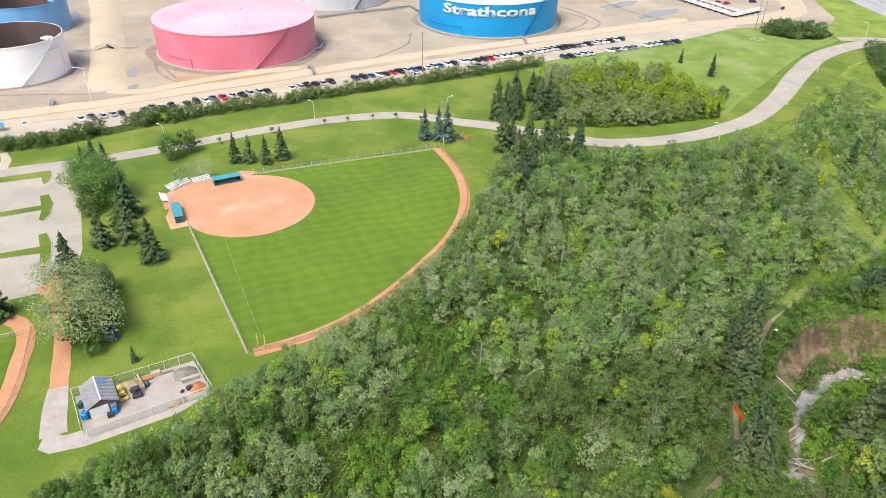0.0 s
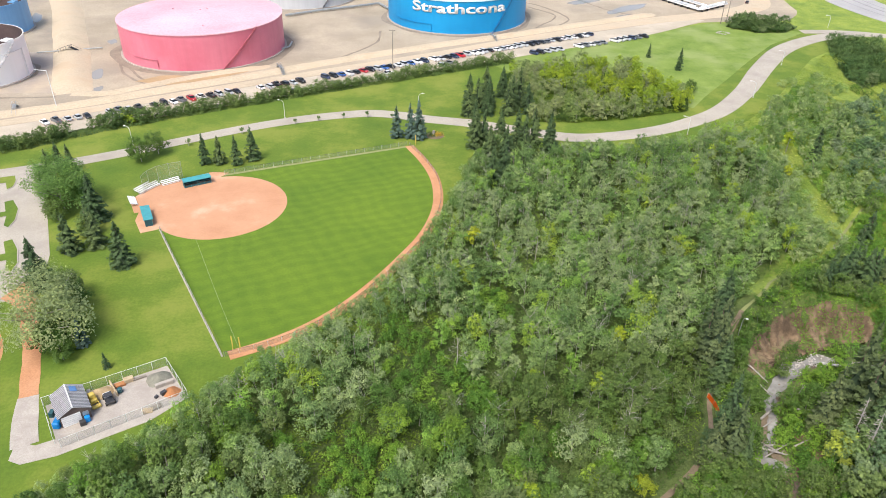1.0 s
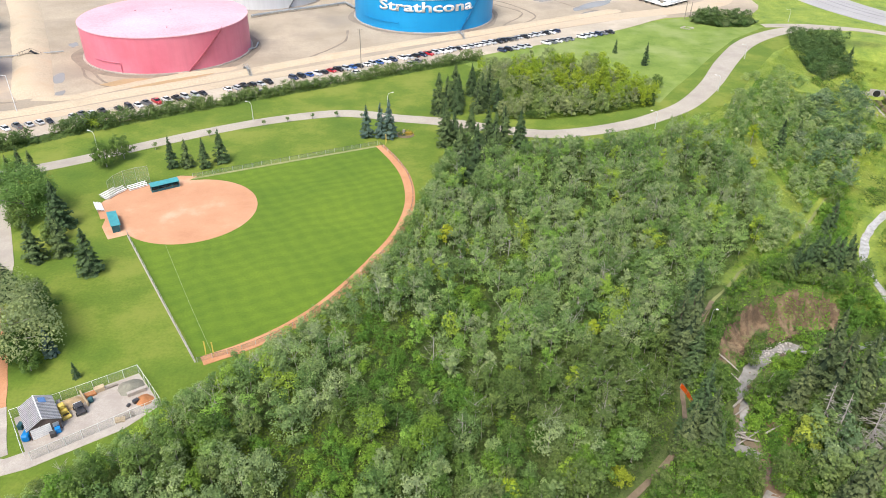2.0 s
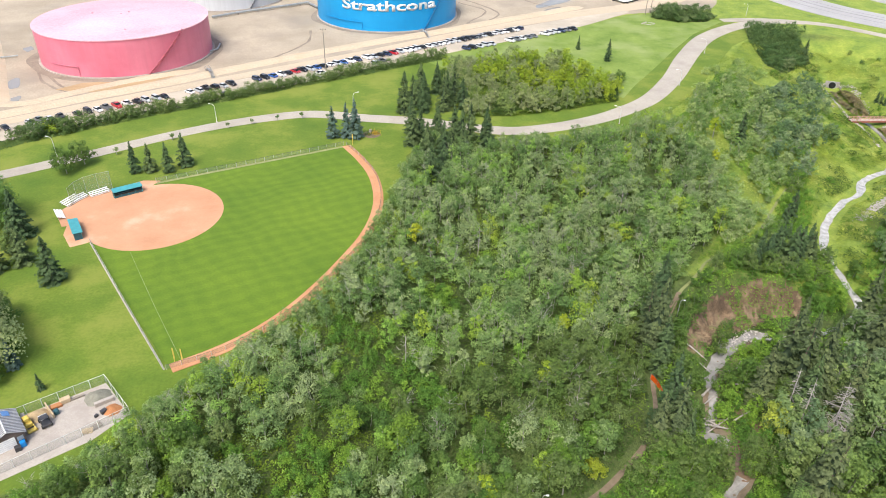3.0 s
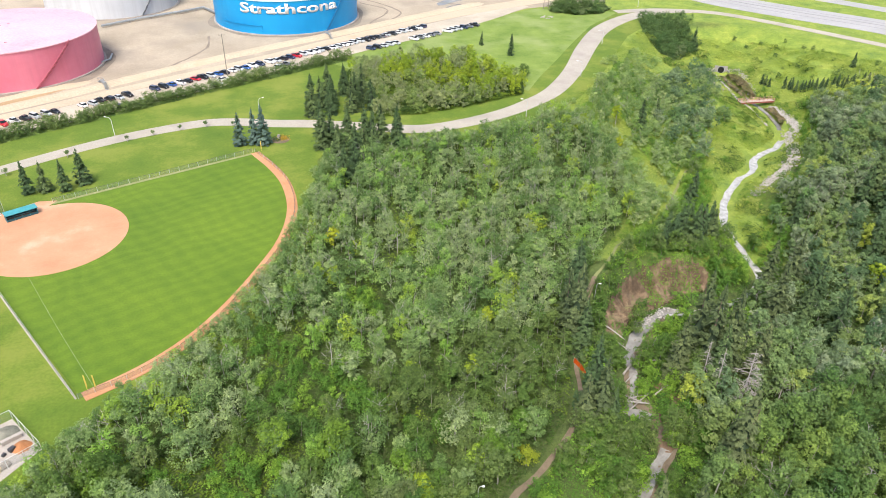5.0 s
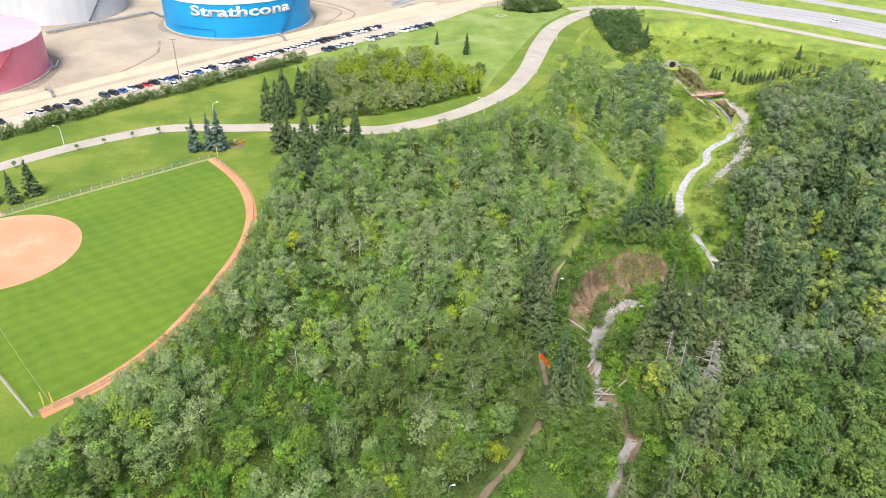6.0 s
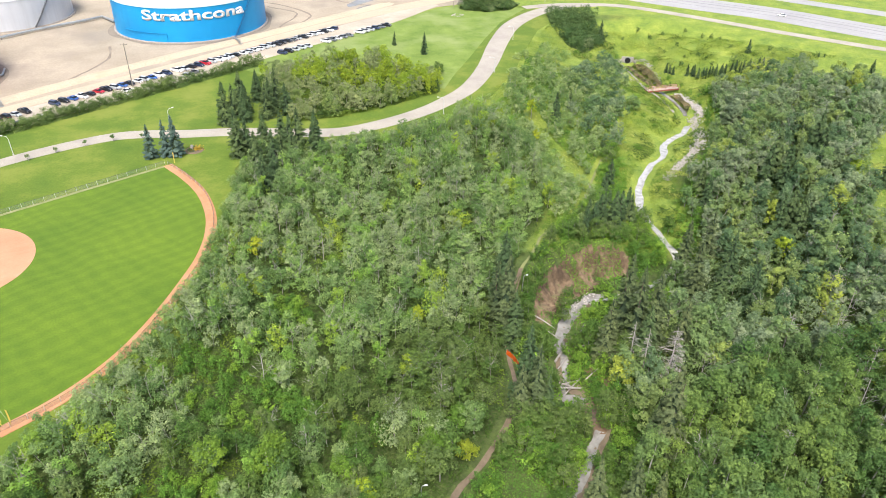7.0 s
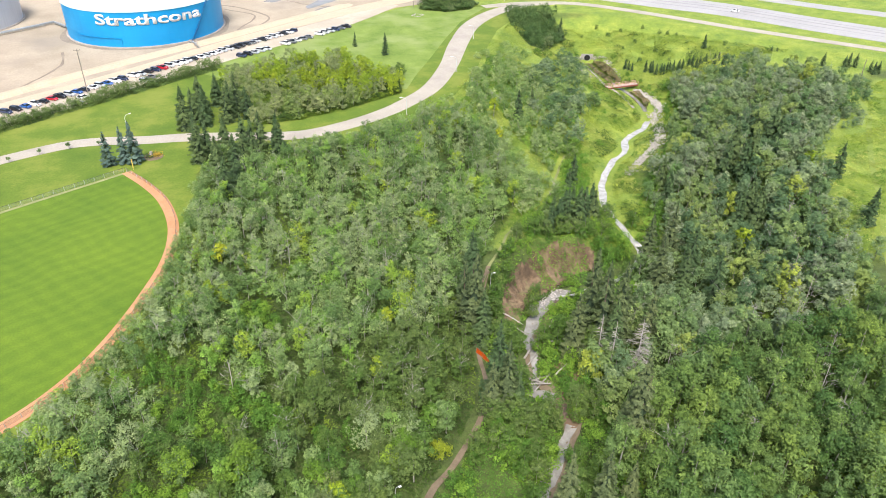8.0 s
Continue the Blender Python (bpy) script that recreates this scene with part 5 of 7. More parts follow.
def heap(x, y, rx, ry, h, material, label, turn=0.0, seed=0):
    bm = bmesh.new()
    n, m = 20, 7
    loops = []
    for j in range(m):
        u = j / (m - 1)
        row = []
        for i in range(n):
            a = 2 * math.pi * i / n
            k = (1 - u) * (1 + 0.25 * noise.noise((math.cos(a) * 1.5 + seed, math.sin(a) * 1.5, u)))
            row.append(bm.verts.new((rx * k * math.cos(a), ry * k * math.sin(a), h * (1 - (1 - u) ** 1.6) + 0.1 * noise.noise((i * 0.7, j * 0.9, seed)) * (0 < j))))
        loops.append(row)
    for a, b in zip(loops[:-1], loops[1:]):
        for i in range(n):
            bm.faces.new((a[i], a[(i + 1) % n], b[(i + 1) % n], b[i]))
    bmesh.ops.remove_doubles(bm, verts=bm.verts[:], dist=0.001)
    ob = part("mound", bm, material, None, smooth=True)
    ob.matrix_world = pose(x, y, 0.115, 0, 0, turn)
    tagged(ob, label, "mound")


YARD_ORIGIN, YARD_TURN = (-49.9, 108.2), 30.0


def yard_place(u, v, z=0.115, turn=0.0):
    """A place in the yard: u metres along the back fence from its far corner, v metres in front of it."""
    a = radians(YARD_TURN)
    return pose(YARD_ORIGIN[0] - u * math.cos(a) + v * math.sin(a), YARD_ORIGIN[1] - u * math.sin(a) - v * math.cos(a), z, 0, 0, YARD_TURN + turn)


def yard_box(name, u, v, L, W, h, material, label, category, turn=0.0, bevel=0.05):
    bm = bmesh.new()
    box(bm, -L / 2, L / 2, -W / 2, W / 2, 0, h, bevel=bevel)
    ob = part(name, bm, material, None)
    ob.matrix_world = yard_place(u, v, 0.12, turn)
    return tagged(ob, label, category)


_m = yard_place(2.5, 3.4)
heap(_m.translation.x, _m.translation.y, 2.5, 2.2, 1.3, GRAVEL_PILE, "grey-green gravel heap in a concrete bay", 30, 1)
_m = yard_place(1.2, 8.2)
heap(_m.translation.x, _m.translation.y, 1.5, 1.7, 0.7, MULCH, "orange wood mulch heap in a yard corner", 30, 2)
_m = yard_place(12.6, 1.9)
heap(_m.translation.x, _m.translation.y, 2.4, 1.8, 1.2, TAN_SAND, "tan sand heap against the fence", 30, 3)
for _u in (1.0, 2.7):
    yard_box("concrete_block", _u, 5.6, 1.65, 0.75, 0.85, CONCRETE, "pale concrete block dividing storage bays", "concrete block")
yard_box("concrete_block", 14.6, 1.6, 0.7, 2.6, 0.85, CONCRETE, "pale concrete block dividing storage bays", "concrete block")
yard_box("timber_wall", 10.4, 2.2, 0.25, 4.2, 1.1, TIMBER, "pale timber wall of a storage bay", "wall", 8)
yard_box("timber_stack", 5.6, 1.3, 2.6, 0.5, 0.4, POLE_WOOD, "dark stack of old timber by the fence", "timber")
yard_box("pallet_load", 7.5, 1.0, 1.8, 1.1, 0.9, TIMBER, "pale wrapped pallet load by the fence", "pallet")
yard_box("pallet_load", 9.2, 1.4, 2.0, 1.1, 0.5, MULCH, "reddish bagged material on a pallet", "pallet")
yard_box("storage_bin", 2.6, 8.0, 1.1, 0.8, 0.7, STEEL_DARK, "dark steel bin beside the mulch", "bin", 20)
yard_box("storage_bin", 4.0, 8.3, 0.7, 0.5, 0.5, STEEL_DARK, "small dark bin in the yard", "bin", 35)
yard_box("pallet", 4.6, 10.7, 1.8, 1.3, 0.18, POLE_WOOD, "grey wooden pallet near the gate", "pallet", 10)
yard_box("pallet", 6.2, 11.0, 1.8, 1.3, 0.22, TIMBER, "broken pale wooden pallet near the gate", "pallet", -20)
yard_box("barrel", 9.5, 3.3, 0.9, 0.9, 1.1, TEAL_DARK, "dark green drum beside the timber wall", "drum", 0, 0.2)
yard_box("tarpaulin", 20.5, 6.4, 2.6, 1.3, 1.5, BLUE_TARP, "bright blue tarpaulin over stored goods beside the shed", "tarpaulin", 60, 0.25)
yard_box("waste_bin", 21.2, 3.4, 1.2, 0.8, 1.1, TEAL_DARK, "dark green plastic bin beside the shed", "bin", 60)
yard_box("waste_bin", 15.9, 8.0, 0.9, 0.8, 1.1, BLUE_TARP, "blue plastic bin at the shed wall", "bin")
yard_box("waste_bin", 16.8, 8.6, 1.0, 0.8, 1.0, STEEL_DARK, "black plastic bin at the shed wall", "bin")


def loader(u, v, turn):
    t = thing("skid_loader", yard_place(u, v, 0.12, turn), "small yellow loader parked by the sand", "loader")
    bm = bmesh.new()
    box(bm, -0.9, 1.0, -0.6, 0.6, 0.4, 1.2, bevel=0.08)
    part("body", bm, YELLOW, t)
    bm = bmesh.new()
    box(bm, -0.7, 0.4, -0.5, 0.5, 1.2, 2.1, bevel=0.1)
    part("cab", bm, YELLOW, t)
    bm = bmesh.new()
    box(bm, 1.5, 2.2, -0.8, 0.8, 0.1, 0.6, bevel=0.1)
    part("bucket", bm, YELLOW, t)
    for s in (-0.62, 0.62):
        bm = bmesh.new()
        rod(bm, (-0.6, s, 1.4), (1.6, s, 0.5), 0.08)
        part("arm", bm, YELLOW, t)
        for q in (-0.55, 0.6):
            bm = bmesh.new()
            rod(bm, (q, s - 0.15, 0.4), (q, s + 0.15, 0.4), 0.4, 0.4, 12)
            part("wheel", bm, TYRE, t)


def utility_vehicle(u, v, turn):
    t = thing("utility_vehicle", yard_place(u, v, 0.12, turn), "dark grey open utility vehicle in the yard", "vehicle")
    bm = bmesh.new()
    box(bm, -1.5, 1.5, -0.75, 0.75, 0.4, 0.9, bevel=0.08)
    part("body", bm, STEEL_DARK, t)
    bm = bmesh.new()
    box(bm, -1.4, -0.2, -0.7, 0.7, 0.9, 1.15)
    part("cargo_bed", bm, GREY_SHELL, t)
    bm = bmesh.new()
    box(bm, -0.3, 0.9, -0.7, 0.7, 1.85, 1.95, bevel=0.03)
    part("roof", bm, STEEL_DARK, t)
    for px in (-0.3, 0.9):
        for py in (-0.68, 0.68):
            bm = bmesh.new()
            rod(bm, (px, py, 0.85), (px, py, 1.9), 0.05)
            part("pillar", bm, STEEL_DARK, t)
    for px in (-1.0, 1.0):
        for py in (-0.75, 0.75):
            bm = bmesh.new()
            rod(bm, (px, py - 0.14, 0.36), (px, py + 0.14, 0.36), 0.36, 0.36, 12)
            part("wheel", bm, TYRE, t)


loader(14.3, 3.6, -80)
utility_vehicle(11.7, 4.7, -85)


# ---- footbridge, culvert, stones, logs in the ravine ----
def footbridge(x, y, z, turn, L, W):
    t = thing("footbridge", pose(x, y, z, 0, 0, turn), "rusty red steel footbridge over the creek channel", "footbridge")
    for s in (-1, 1):
        bm = bmesh.new()
        box(bm, -L / 2, L / 2, s * W / 2 - 0.12, s * W / 2 + 0.12, -0.6, 0.0)
        part("girder", bm, RUST_RED, t)
        bm = bmesh.new()
        rod(bm, (-L / 2, s * W / 2, 1.2), (L / 2, s * W / 2, 1.2), 0.07)
        rod(bm, (-L / 2, s * W / 2, 0.6), (L / 2, s * W / 2, 0.6), 0.05)
        part("rail", bm, RUST_PINK, t)
        for i in range(10):
            px = -L / 2 + L * i / 9
            bm = bmesh.new()
            box(bm, px - 0.08, px + 0.08, s * W / 2 - 0.08, s * W / 2 + 0.08, -0.5, 1.25)
            part("post", bm, RUST_PINK, t)
    for i in range(30):
        bm = bmesh.new()
        a = -L / 2 + L * i / 30
        box(bm, a, a + L / 30 - 0.04, -W / 2, W / 2, 0, 0.08)
        part("plank", bm, PLANK_PINK, t)


RUST_RED = surface("rusty_red_steel", (0.22, 0.07, 0.045), (0.33, 0.11, 0.07), 1.0, 6.0)
RUST_PINK = surface("faded_red_rail_paint", (0.5, 0.25, 0.2), (0.6, 0.36, 0.3), 1.0, 6.0)
PLANK_PINK = surface("weathered_bridge_plank", (0.46, 0.36, 0.31), (0.56, 0.46, 0.4), 1.0, 6.0)
footbridge(209.2, 247.0, -11.4, -4, 16, 2.2)


def culvert(x, y, turn):
    z = ground_z(x, y)
    t = thing("culvert", pose(x, y, z, 0, 0, turn), "concrete culvert mouth under the highway slope", "culvert")
    bm = bmesh.new()
    box(bm, -3, 3, 0.0, 0.6, -1.0, 3.1)
    part("headwall", bm, STONE, t)
    for s in (-1, 1):
        bm = bmesh.new()
        box(bm, s * 3 - 0.25, s * 3 + 0.25, -3.0, 0.6, -1.0, 1.6, pose(0, 0, 0, 0, 0, s * 18))
        part("wing_wall", bm, STONE, t)
    bm = bmesh.new()
    rod(bm, (0, -0.25, 1.4), (0, 0.3, 1.4), 1.75, 1.75, 24)
    part("pipe_rim", bm, GALVANISED, t)
    # capped black disc; the darkness inside the pipe is its colour
    bm = bmesh.new()
    rod(bm, (0, -0.29, 1.4), (0, 0.2, 1.4), 1.5, 1.5, 24)
    part("pipe_mouth", bm, plain("culvert_darkness", (0.012, 0.012, 0.012), 0.95), t, "flat black disc standing for the dark inside the pipe")


culvert(221.5, 291.5, -28)


def boulder_mesh(rng):
    bm = bmesh.new()
    bmesh.ops.create_icosphere(bm, subdivisions=1, radius=0.5)
    for v in bm.verts:
        v.co *= 1 + rng.uniform(-0.28, 0.28)
        v.co.z *= 0.7
    me = bpy.data.meshes.new("boulder")
    bm.to_mesh(me)
    bm.free()
    return np.array([v.co[:] for v in me.vertices]), np.array([p.vertices[:] for p in me.polygons])


def riprap(name, line, width, count, label, lo, hi, seed):
    """Loose stone dumped along a channel."""
    rng = np.random.default_rng(seed)
    forms = [boulder_mesh(random.Random(k)) for k in range(5)]
    c = smooth_line(line, 1.0)
    V, F, n = [], [], 0
    for _ in range(count):
        i = rng.integers(len(c))
        x, y = c[i] + rng.normal(0, width, 2)
        v, f = forms[rng.integers(5)]
        s = rng.uniform(lo, hi)
        a = rng.uniform(0, 6.28)
        w = v * s
        V.append(np.stack([w[:, 0] * np.cos(a) - w[:, 1] * np.sin(a) + x, w[:, 0] * np.sin(a) + w[:, 1] * np.cos(a) + y, w[:, 2] + ground_z(x, y) + 0.15], 1))
        F.append(f + n)
        n += len(v)
    tagged(new(name, mesh_of(name, np.vstack(V), np.vstack(F), STONE)), label, "stones", kind="stuff")


riprap("riprap", [(217, 291), (211.7, 276), (205, 255.3), (202.6, 238), (199.5, 226)], 0.35, 520, "pale broken stones along the creek channel", 0.3, 0.8, 1)
riprap("riprap", [(215, 243), (214, 234), (212, 226), (208, 219), (203, 217)], 1.0, 620, "pale broken stones along the creek channel", 0.35, 0.95, 2)
riprap("riprap", [(203, 216), (196, 206), (190, 197), (180, 188)], 1.2, 560, "pale broken stones along the creek channel", 0.35, 0.95, 3)
riprap("riprap", [(180, 188), (171, 183), (162, 177), (156, 173)], 0.85, 760, "grey gravel bar of loose stones beside the creek", 0.22, 0.65, 4)
riprap("riprap", [(203, 262), (206, 276), (213, 290), (220, 294), (227, 287), (222, 272), (216, 258)], 1.0, 480, "pale broken stones round the culvert mouth", 0.35, 0.85, 5)
riprap("riprap", [(86, 121), (91, 124), (97, 125)], 1.3, 160, "small stones at the foot of the bank", 0.2, 0.6, 6)


riprap("stone_ring", [(151, 354), (154, 356.5), (157, 354), (154, 351.5), (151, 354)], 0.35, 70, "ring of pale stones on the meadow", 0.3, 0.8, 7)


def log(x0, y0, x1, y1, r, lift=0.3, label="grey fallen log lying across the creek"):
    bm = bmesh.new()
    a = Vector((x0, y0, ground_z(x0, y0) + lift))
    b = Vector((x1, y1, ground_z(x1, y1) + lift))
    rod(bm, a, a.lerp(b, 0.5) + Vector((0, 0, 0.12)), r, r * 0.85, 8)
    rod(bm, a.lerp(b, 0.5) + Vector((0, 0, 0.12)), b, r * 0.85, r * 0.6, 8)
    for u in (0.3, 0.55, 0.8):
        p = a.lerp(b, u)
        rod(bm, p, p + Vector((math.sin(u * 40), math.cos(u * 33), 0.8)) * 0.8, r * 0.3, r * 0.1, 5)
    tagged(part("log", bm, DEAD_WOOD, None), label, "log", "fallen logs")


for _l in ((73.5, 106, 83.5, 113, 0.28), (68.5, 97.8, 74.6, 95.6, 0.26), (69.2, 100.2, 73.6, 96.2, 0.2), (70, 95.6, 76, 98.6, 0.16), (70.4, 98.6, 75.4, 98.2, 0.18), (69, 96.6, 72.4, 99.8, 0.12), (76.5, 97.5, 80.5, 98.8, 0.22), (80, 108, 92, 103, 0.22), (98, 122, 106, 123.5, 0.2), (74.5, 118.5, 78, 113, 0.2), (72, 103, 77, 106, 0.18), (84, 112, 88, 116, 0.16), (76, 121, 79, 116, 0.2)):
    log(*_l)


def snow_fence():
    t = thing("safety_fence", pose(0, 0, 0), "sagging orange plastic safety fence beside the trail", "fence")
    pts = [(62.6, 110.2), (63.3, 108.2), (63.4, 106.4), (63.2, 104.6)]
    for a, b in zip(pts[:-1], pts[1:]):
        bm = bmesh.new()
        za, zb = ground_z(*a), ground_z(*b)
        v = [bm.verts.new(p) for p in ((*a, za + 0.1), (*b, zb + 0.1), (b[0] + 0.25, b[1], zb + 1.2), (a[0] + 0.25, a[1], za + 1.3))]
        bm.faces.new(v)
        bmesh.ops.solidify(bm, geom=bm.faces[:], thickness=0.04)
        part("net", bm, ORANGE, t)
    for p in pts:
        bm = bmesh.new()
        rod(bm, (*p, ground_z(*p) - 0.2), (p[0] + 0.2, p[1], ground_z(*p) + 1.5), 0.05)
        part("stake", bm, TIMBER, t)


ORANGE = plain("orange_plastic_net", (0.75, 0.14, 0.01), 0.6)
snow_fence()


def gate_shelter(x, y, turn):
    """A small open shelter with a sloping blue roof, and a sign board beside it."""
    t = thing("shelter", pose(x, y, 0.12, 0, 0, turn), "small open shelter with a blue metal roof beside the path", "shelter")
    for px, py in ((-1.4, -0.8), (1.4, -0.8), (-1.4, 0.8), (1.4, 0.8)):
        part("post", rod(bmesh.new(), (px, py, 0), (px, py, 2.3), 0.07), GALVANISED, t)
    part("roof", box(bmesh.new(), -1.8, 1.8, -1.2, 1.2, 2.3, 2.42, pose(0, 0, 0, 6), 0.04), plain("blue_shelter_roof", (0.05, 0.3, 0.5), 0.5), t, "blue sheet-metal roof")
    part("back_panel", box(bmesh.new(), -1.4, 1.4, 0.76, 0.82, 0.4, 2.2), WHITE, t)


def notice_board(x, y, turn):
    t = thing("notice_board", pose(x, y, 0.12, 0, 0, turn), "white notice board with a dark panel on two posts", "notice board")
    for px in (-0.7, 0.7):
        part("post", rod(bmesh.new(), (px, 0, 0), (px, 0, 2.2), 0.06), GALVANISED, t)
    part("board", box(bmesh.new(), -0.9, 0.9, -0.06, 0.06, 0.7, 2.3, None, 0.03), WHITE, t)
    part("panel", box(bmesh.new(), -0.6, 0.6, -0.09, -0.06, 1.6, 2.15), STEEL_DARK, t)


gate_shelter(-150.5, 221.5, 25)
notice_board(-143.2, 224.5, 20)

# ---- trees ----
RNG = np.random.default_rng(7)


def leaf_cloud(centres, normals, size, rng, quads=True, up=0.55, along=None, loose=0.5):
    """A small flat leaf clump at each centre, turned about its outward way and towards the sky."""
    n = len(centres)
    nn = normals + rng.normal(0, loose, (n, 3)) + np.array([0, 0, up])
    nn /= np.linalg.norm(nn, axis=1)[:, None] + 1e-9
    a = np.cross(nn, rng.normal(0, 1, (n, 3)))
    if along is not None:
        a = along + rng.normal(0, 0.3, (n, 3))
        a -= nn * np.sum(a * nn, axis=1)[:, None]
    a /= np.linalg.norm(a, axis=1)[:, None] + 1e-9
    b = np.cross(nn, a)
    s = (size * rng.uniform(0.55, 1.35, n))[:, None]
    if quads:
        v = np.stack([centres + a * s, centres + b * s * 0.6, centres - a * s, centres - b * s * 0.6], 1)
    else:
        v = np.stack([centres + a * s * 1.2, centres - a * s * 0.6 + b * s * 0.8, centres - a * s * 0.6 - b * s * 0.8], 1)
    k = v.shape[1]
    return v.reshape(-1, 3), np.arange(n * k).reshape(n, k)


def patches(X, Y, size, seed=0):
    """Soft random patches between 0 and 1, about size metres across."""
    t = np.random.default_rng(900 + seed).uniform(0, 1, (64, 64))
    x, y = np.asarray(X) / size + 1000.0, np.asarray(Y) / size + 1000.0
    i, j = np.floor(x).astype(int), np.floor(y).astype(int)
    u, v = x - i, y - j
    u, v = u * u * (3 - 2 * u), v * v * (3 - 2 * v)
    a, b, c, d = t[i % 64, j % 64], t[(i + 1) % 64, j % 64], t[i % 64, (j + 1) % 64], t[(i + 1) % 64, (j + 1) % 64]
    return (a * (1 - u) + b * u) * (1 - v) + (c * (1 - u) + d * u) * v


def ground_heights(X, Y):
    i = np.clip(np.searchsorted(GX, X) - 1, 0, len(GX) - 2)
    j = np.clip(np.searchsorted(GY, Y) - 1, 0, len(GY) - 2)
    u, v = (X - GX[i]) / (GX[i + 1] - GX[i]), (Y - GY[j]) / (GY[j + 1] - GY[j])
    return (MZ[j, i] * (1 - u) + MZ[j, i + 1] * u) * (1 - v) + (MZ[j + 1, i] * (1 - u) + MZ[j + 1, i + 1] * u) * v


def leaf_carpet(name, poly, density, height, size, leaves, label, category, rng, ok=None, tone=14.0, seed=0, edge=2.0):
    """Low growth as one uneven mass of leaf clumps whose top follows height(X, Y) above the ground."""
    q = np.array(poly)
    (x0, y0), (x1, y1) = q.min(axis=0), q.max(axis=0)
    n = int((x1 - x0) * (y1 - y0) * density)
    X, Y = rng.uniform(x0, x1, n), rng.uniform(y0, y1, n)
    good = inside(X, Y, poly)
    X, Y = X[good], Y[good]
    if ok is not None:
        good = ok(X, Y)
        X, Y = X[good], Y[good]
    e = 0.3
    rim = np.clip(line_distance(X, Y, poly + poly[:1]) / edge, 0.12, 1) ** 0.5 if edge else 1.0
    h = height(X, Y) * rim
    d = np.stack([-(height(X + e, Y) - height(X - e, Y)) / (2 * e), -(height(X, Y + e) - height(X, Y - e)) / (2 * e), np.full(len(X), 0.6)], 1)
    P = np.stack([X, Y, ground_heights(X, Y) + h - np.minimum(rng.exponential(0.22, len(X)), 1.0) * (0.3 + h * 0.4)], 1)
    s = size * (0.75 + 0.5 * patches(X, Y, 3.0, seed + 5))
    v, f = leaf_cloud(P, d, s, rng, False, loose=0.35)
    t = 0.75 * patches(X, Y, tone, seed) + 0.25 * patches(X, Y, tone / 5, seed + 1)
    ob = new(name, mesh_of(name, v, f, leaves, tone=np.repeat(np.clip((t - 0.2) * 1.6, 0, 0.999), 3), spray=np.repeat(patches(X, Y, 1.1, seed + 7), 3)))
    return tagged(ob, label, category, kind="stuff")


def crown_points(height, base, radius, clumps, n, rng):
    """Leaf places on upswept sprays that fill a rounded, uneven crown; with the way out and the spray's own tint."""
    lean = rng.normal(0, 0.15, 2) * radius
    u = rng.uniform(0, 1, clumps) ** 0.8
    an = rng.uniform(0, 2 * math.pi, clumps)
    bulge = 1 + 0.3 * np.sin(an * 2 + rng.uniform(0, 6)) * rng.uniform(0.3, 1)
    w = radius * np.sqrt(np.clip(1 - ((u - 0.32) / 0.72) ** 2, 0.02, 1)) * bulge * np.sqrt(rng.uniform(0.1, 1.0, clumps))
    cs = np.stack([w * np.cos(an) + lean[0] * u, w * np.sin(an) + lean[1] * u, base + (height - base) * (0.08 + 0.84 * u)], 1)
    rs = radius * rng.uniform(0.2, 0.38, clumps) * (1.1 - 0.35 * u)
    tint = rng.uniform(0, 1, clumps)
    k = rng.choice(clumps, n, p=rs ** 2 / (rs ** 2).sum())
    d = rng.normal(0, 1, (n, 3))
    d /= np.linalg.norm(d, axis=1)[:, None]
    d[:, 2] = np.where(d[:, 2] < -0.1, -d[:, 2], d[:, 2])
    way = np.stack([0.5 * np.cos(an), 0.5 * np.sin(an), 0.9 + 0.3 * u], 1)[k]
    r = (rs[k] * rng.uniform(0.6, 1.2, n))[:, None]
    p = cs[k] + d * r + way * r * 0.5 * np.sum(d * way, axis=1)[:, None]
    out = p - np.array([0, 0, base + (height - base) * 0.35])
    out /= np.linalg.norm(out, axis=1)[:, None]
    return p, 0.75 * d + 0.35 * out, tint[k]


def spruce_points(height, radius, n, rng, ragged=0.2):
    """Needle sprays along the drooping boughs of each whorl of a cone."""
    tiers = max(10, int(height / 0.55))
    boughs = 7
    az = rng.uniform(0, 2 * np.pi, (tiers, boughs))
    reach = rng.uniform(1 - 2 * ragged, 1.12, (tiers, boughs))
    tint = rng.uniform(0, 1, (tiers, boughs))
    u0 = (np.arange(tiers) + 0.3) / tiers
    w = (1 - u0) ** 1.1 + 0.06
    t = rng.choice(tiers, n, p=w / w.sum())
    k = rng.integers(0, boughs, n)
    u = u0[t]
    s = np.sqrt(rng.uniform(0.1, 1, n))
    L = radius * (np.minimum(1.0, 0.72 + u * 1.6) * (1 - u) ** 0.82 + 0.02) * reach[t, k]
    a = az[t, k] + rng.normal(0, 0.13, n) / (0.35 + s)
    r = L * s
    z = height * (0.05 + 0.95 * u) + (rng.normal(0, 0.3, (tiers, boughs)) * (1 - u0)[:, None])[t, k] - r * 0.42 + rng.normal(0, 0.08, n) + L * 0.16 * s ** 3
    p = np.stack([r * np.cos(a), r * np.sin(a), z], 1)
    side = (a - az[t, k]) * 1.2
    d = np.stack([np.cos(a + side) * 0.55, np.sin(a + side) * 0.55, np.full(n, 0.75)], 1)
    return p, d, np.stack([np.cos(a), np.sin(a), np.full(n, -0.45)], 1), tint[t, k]


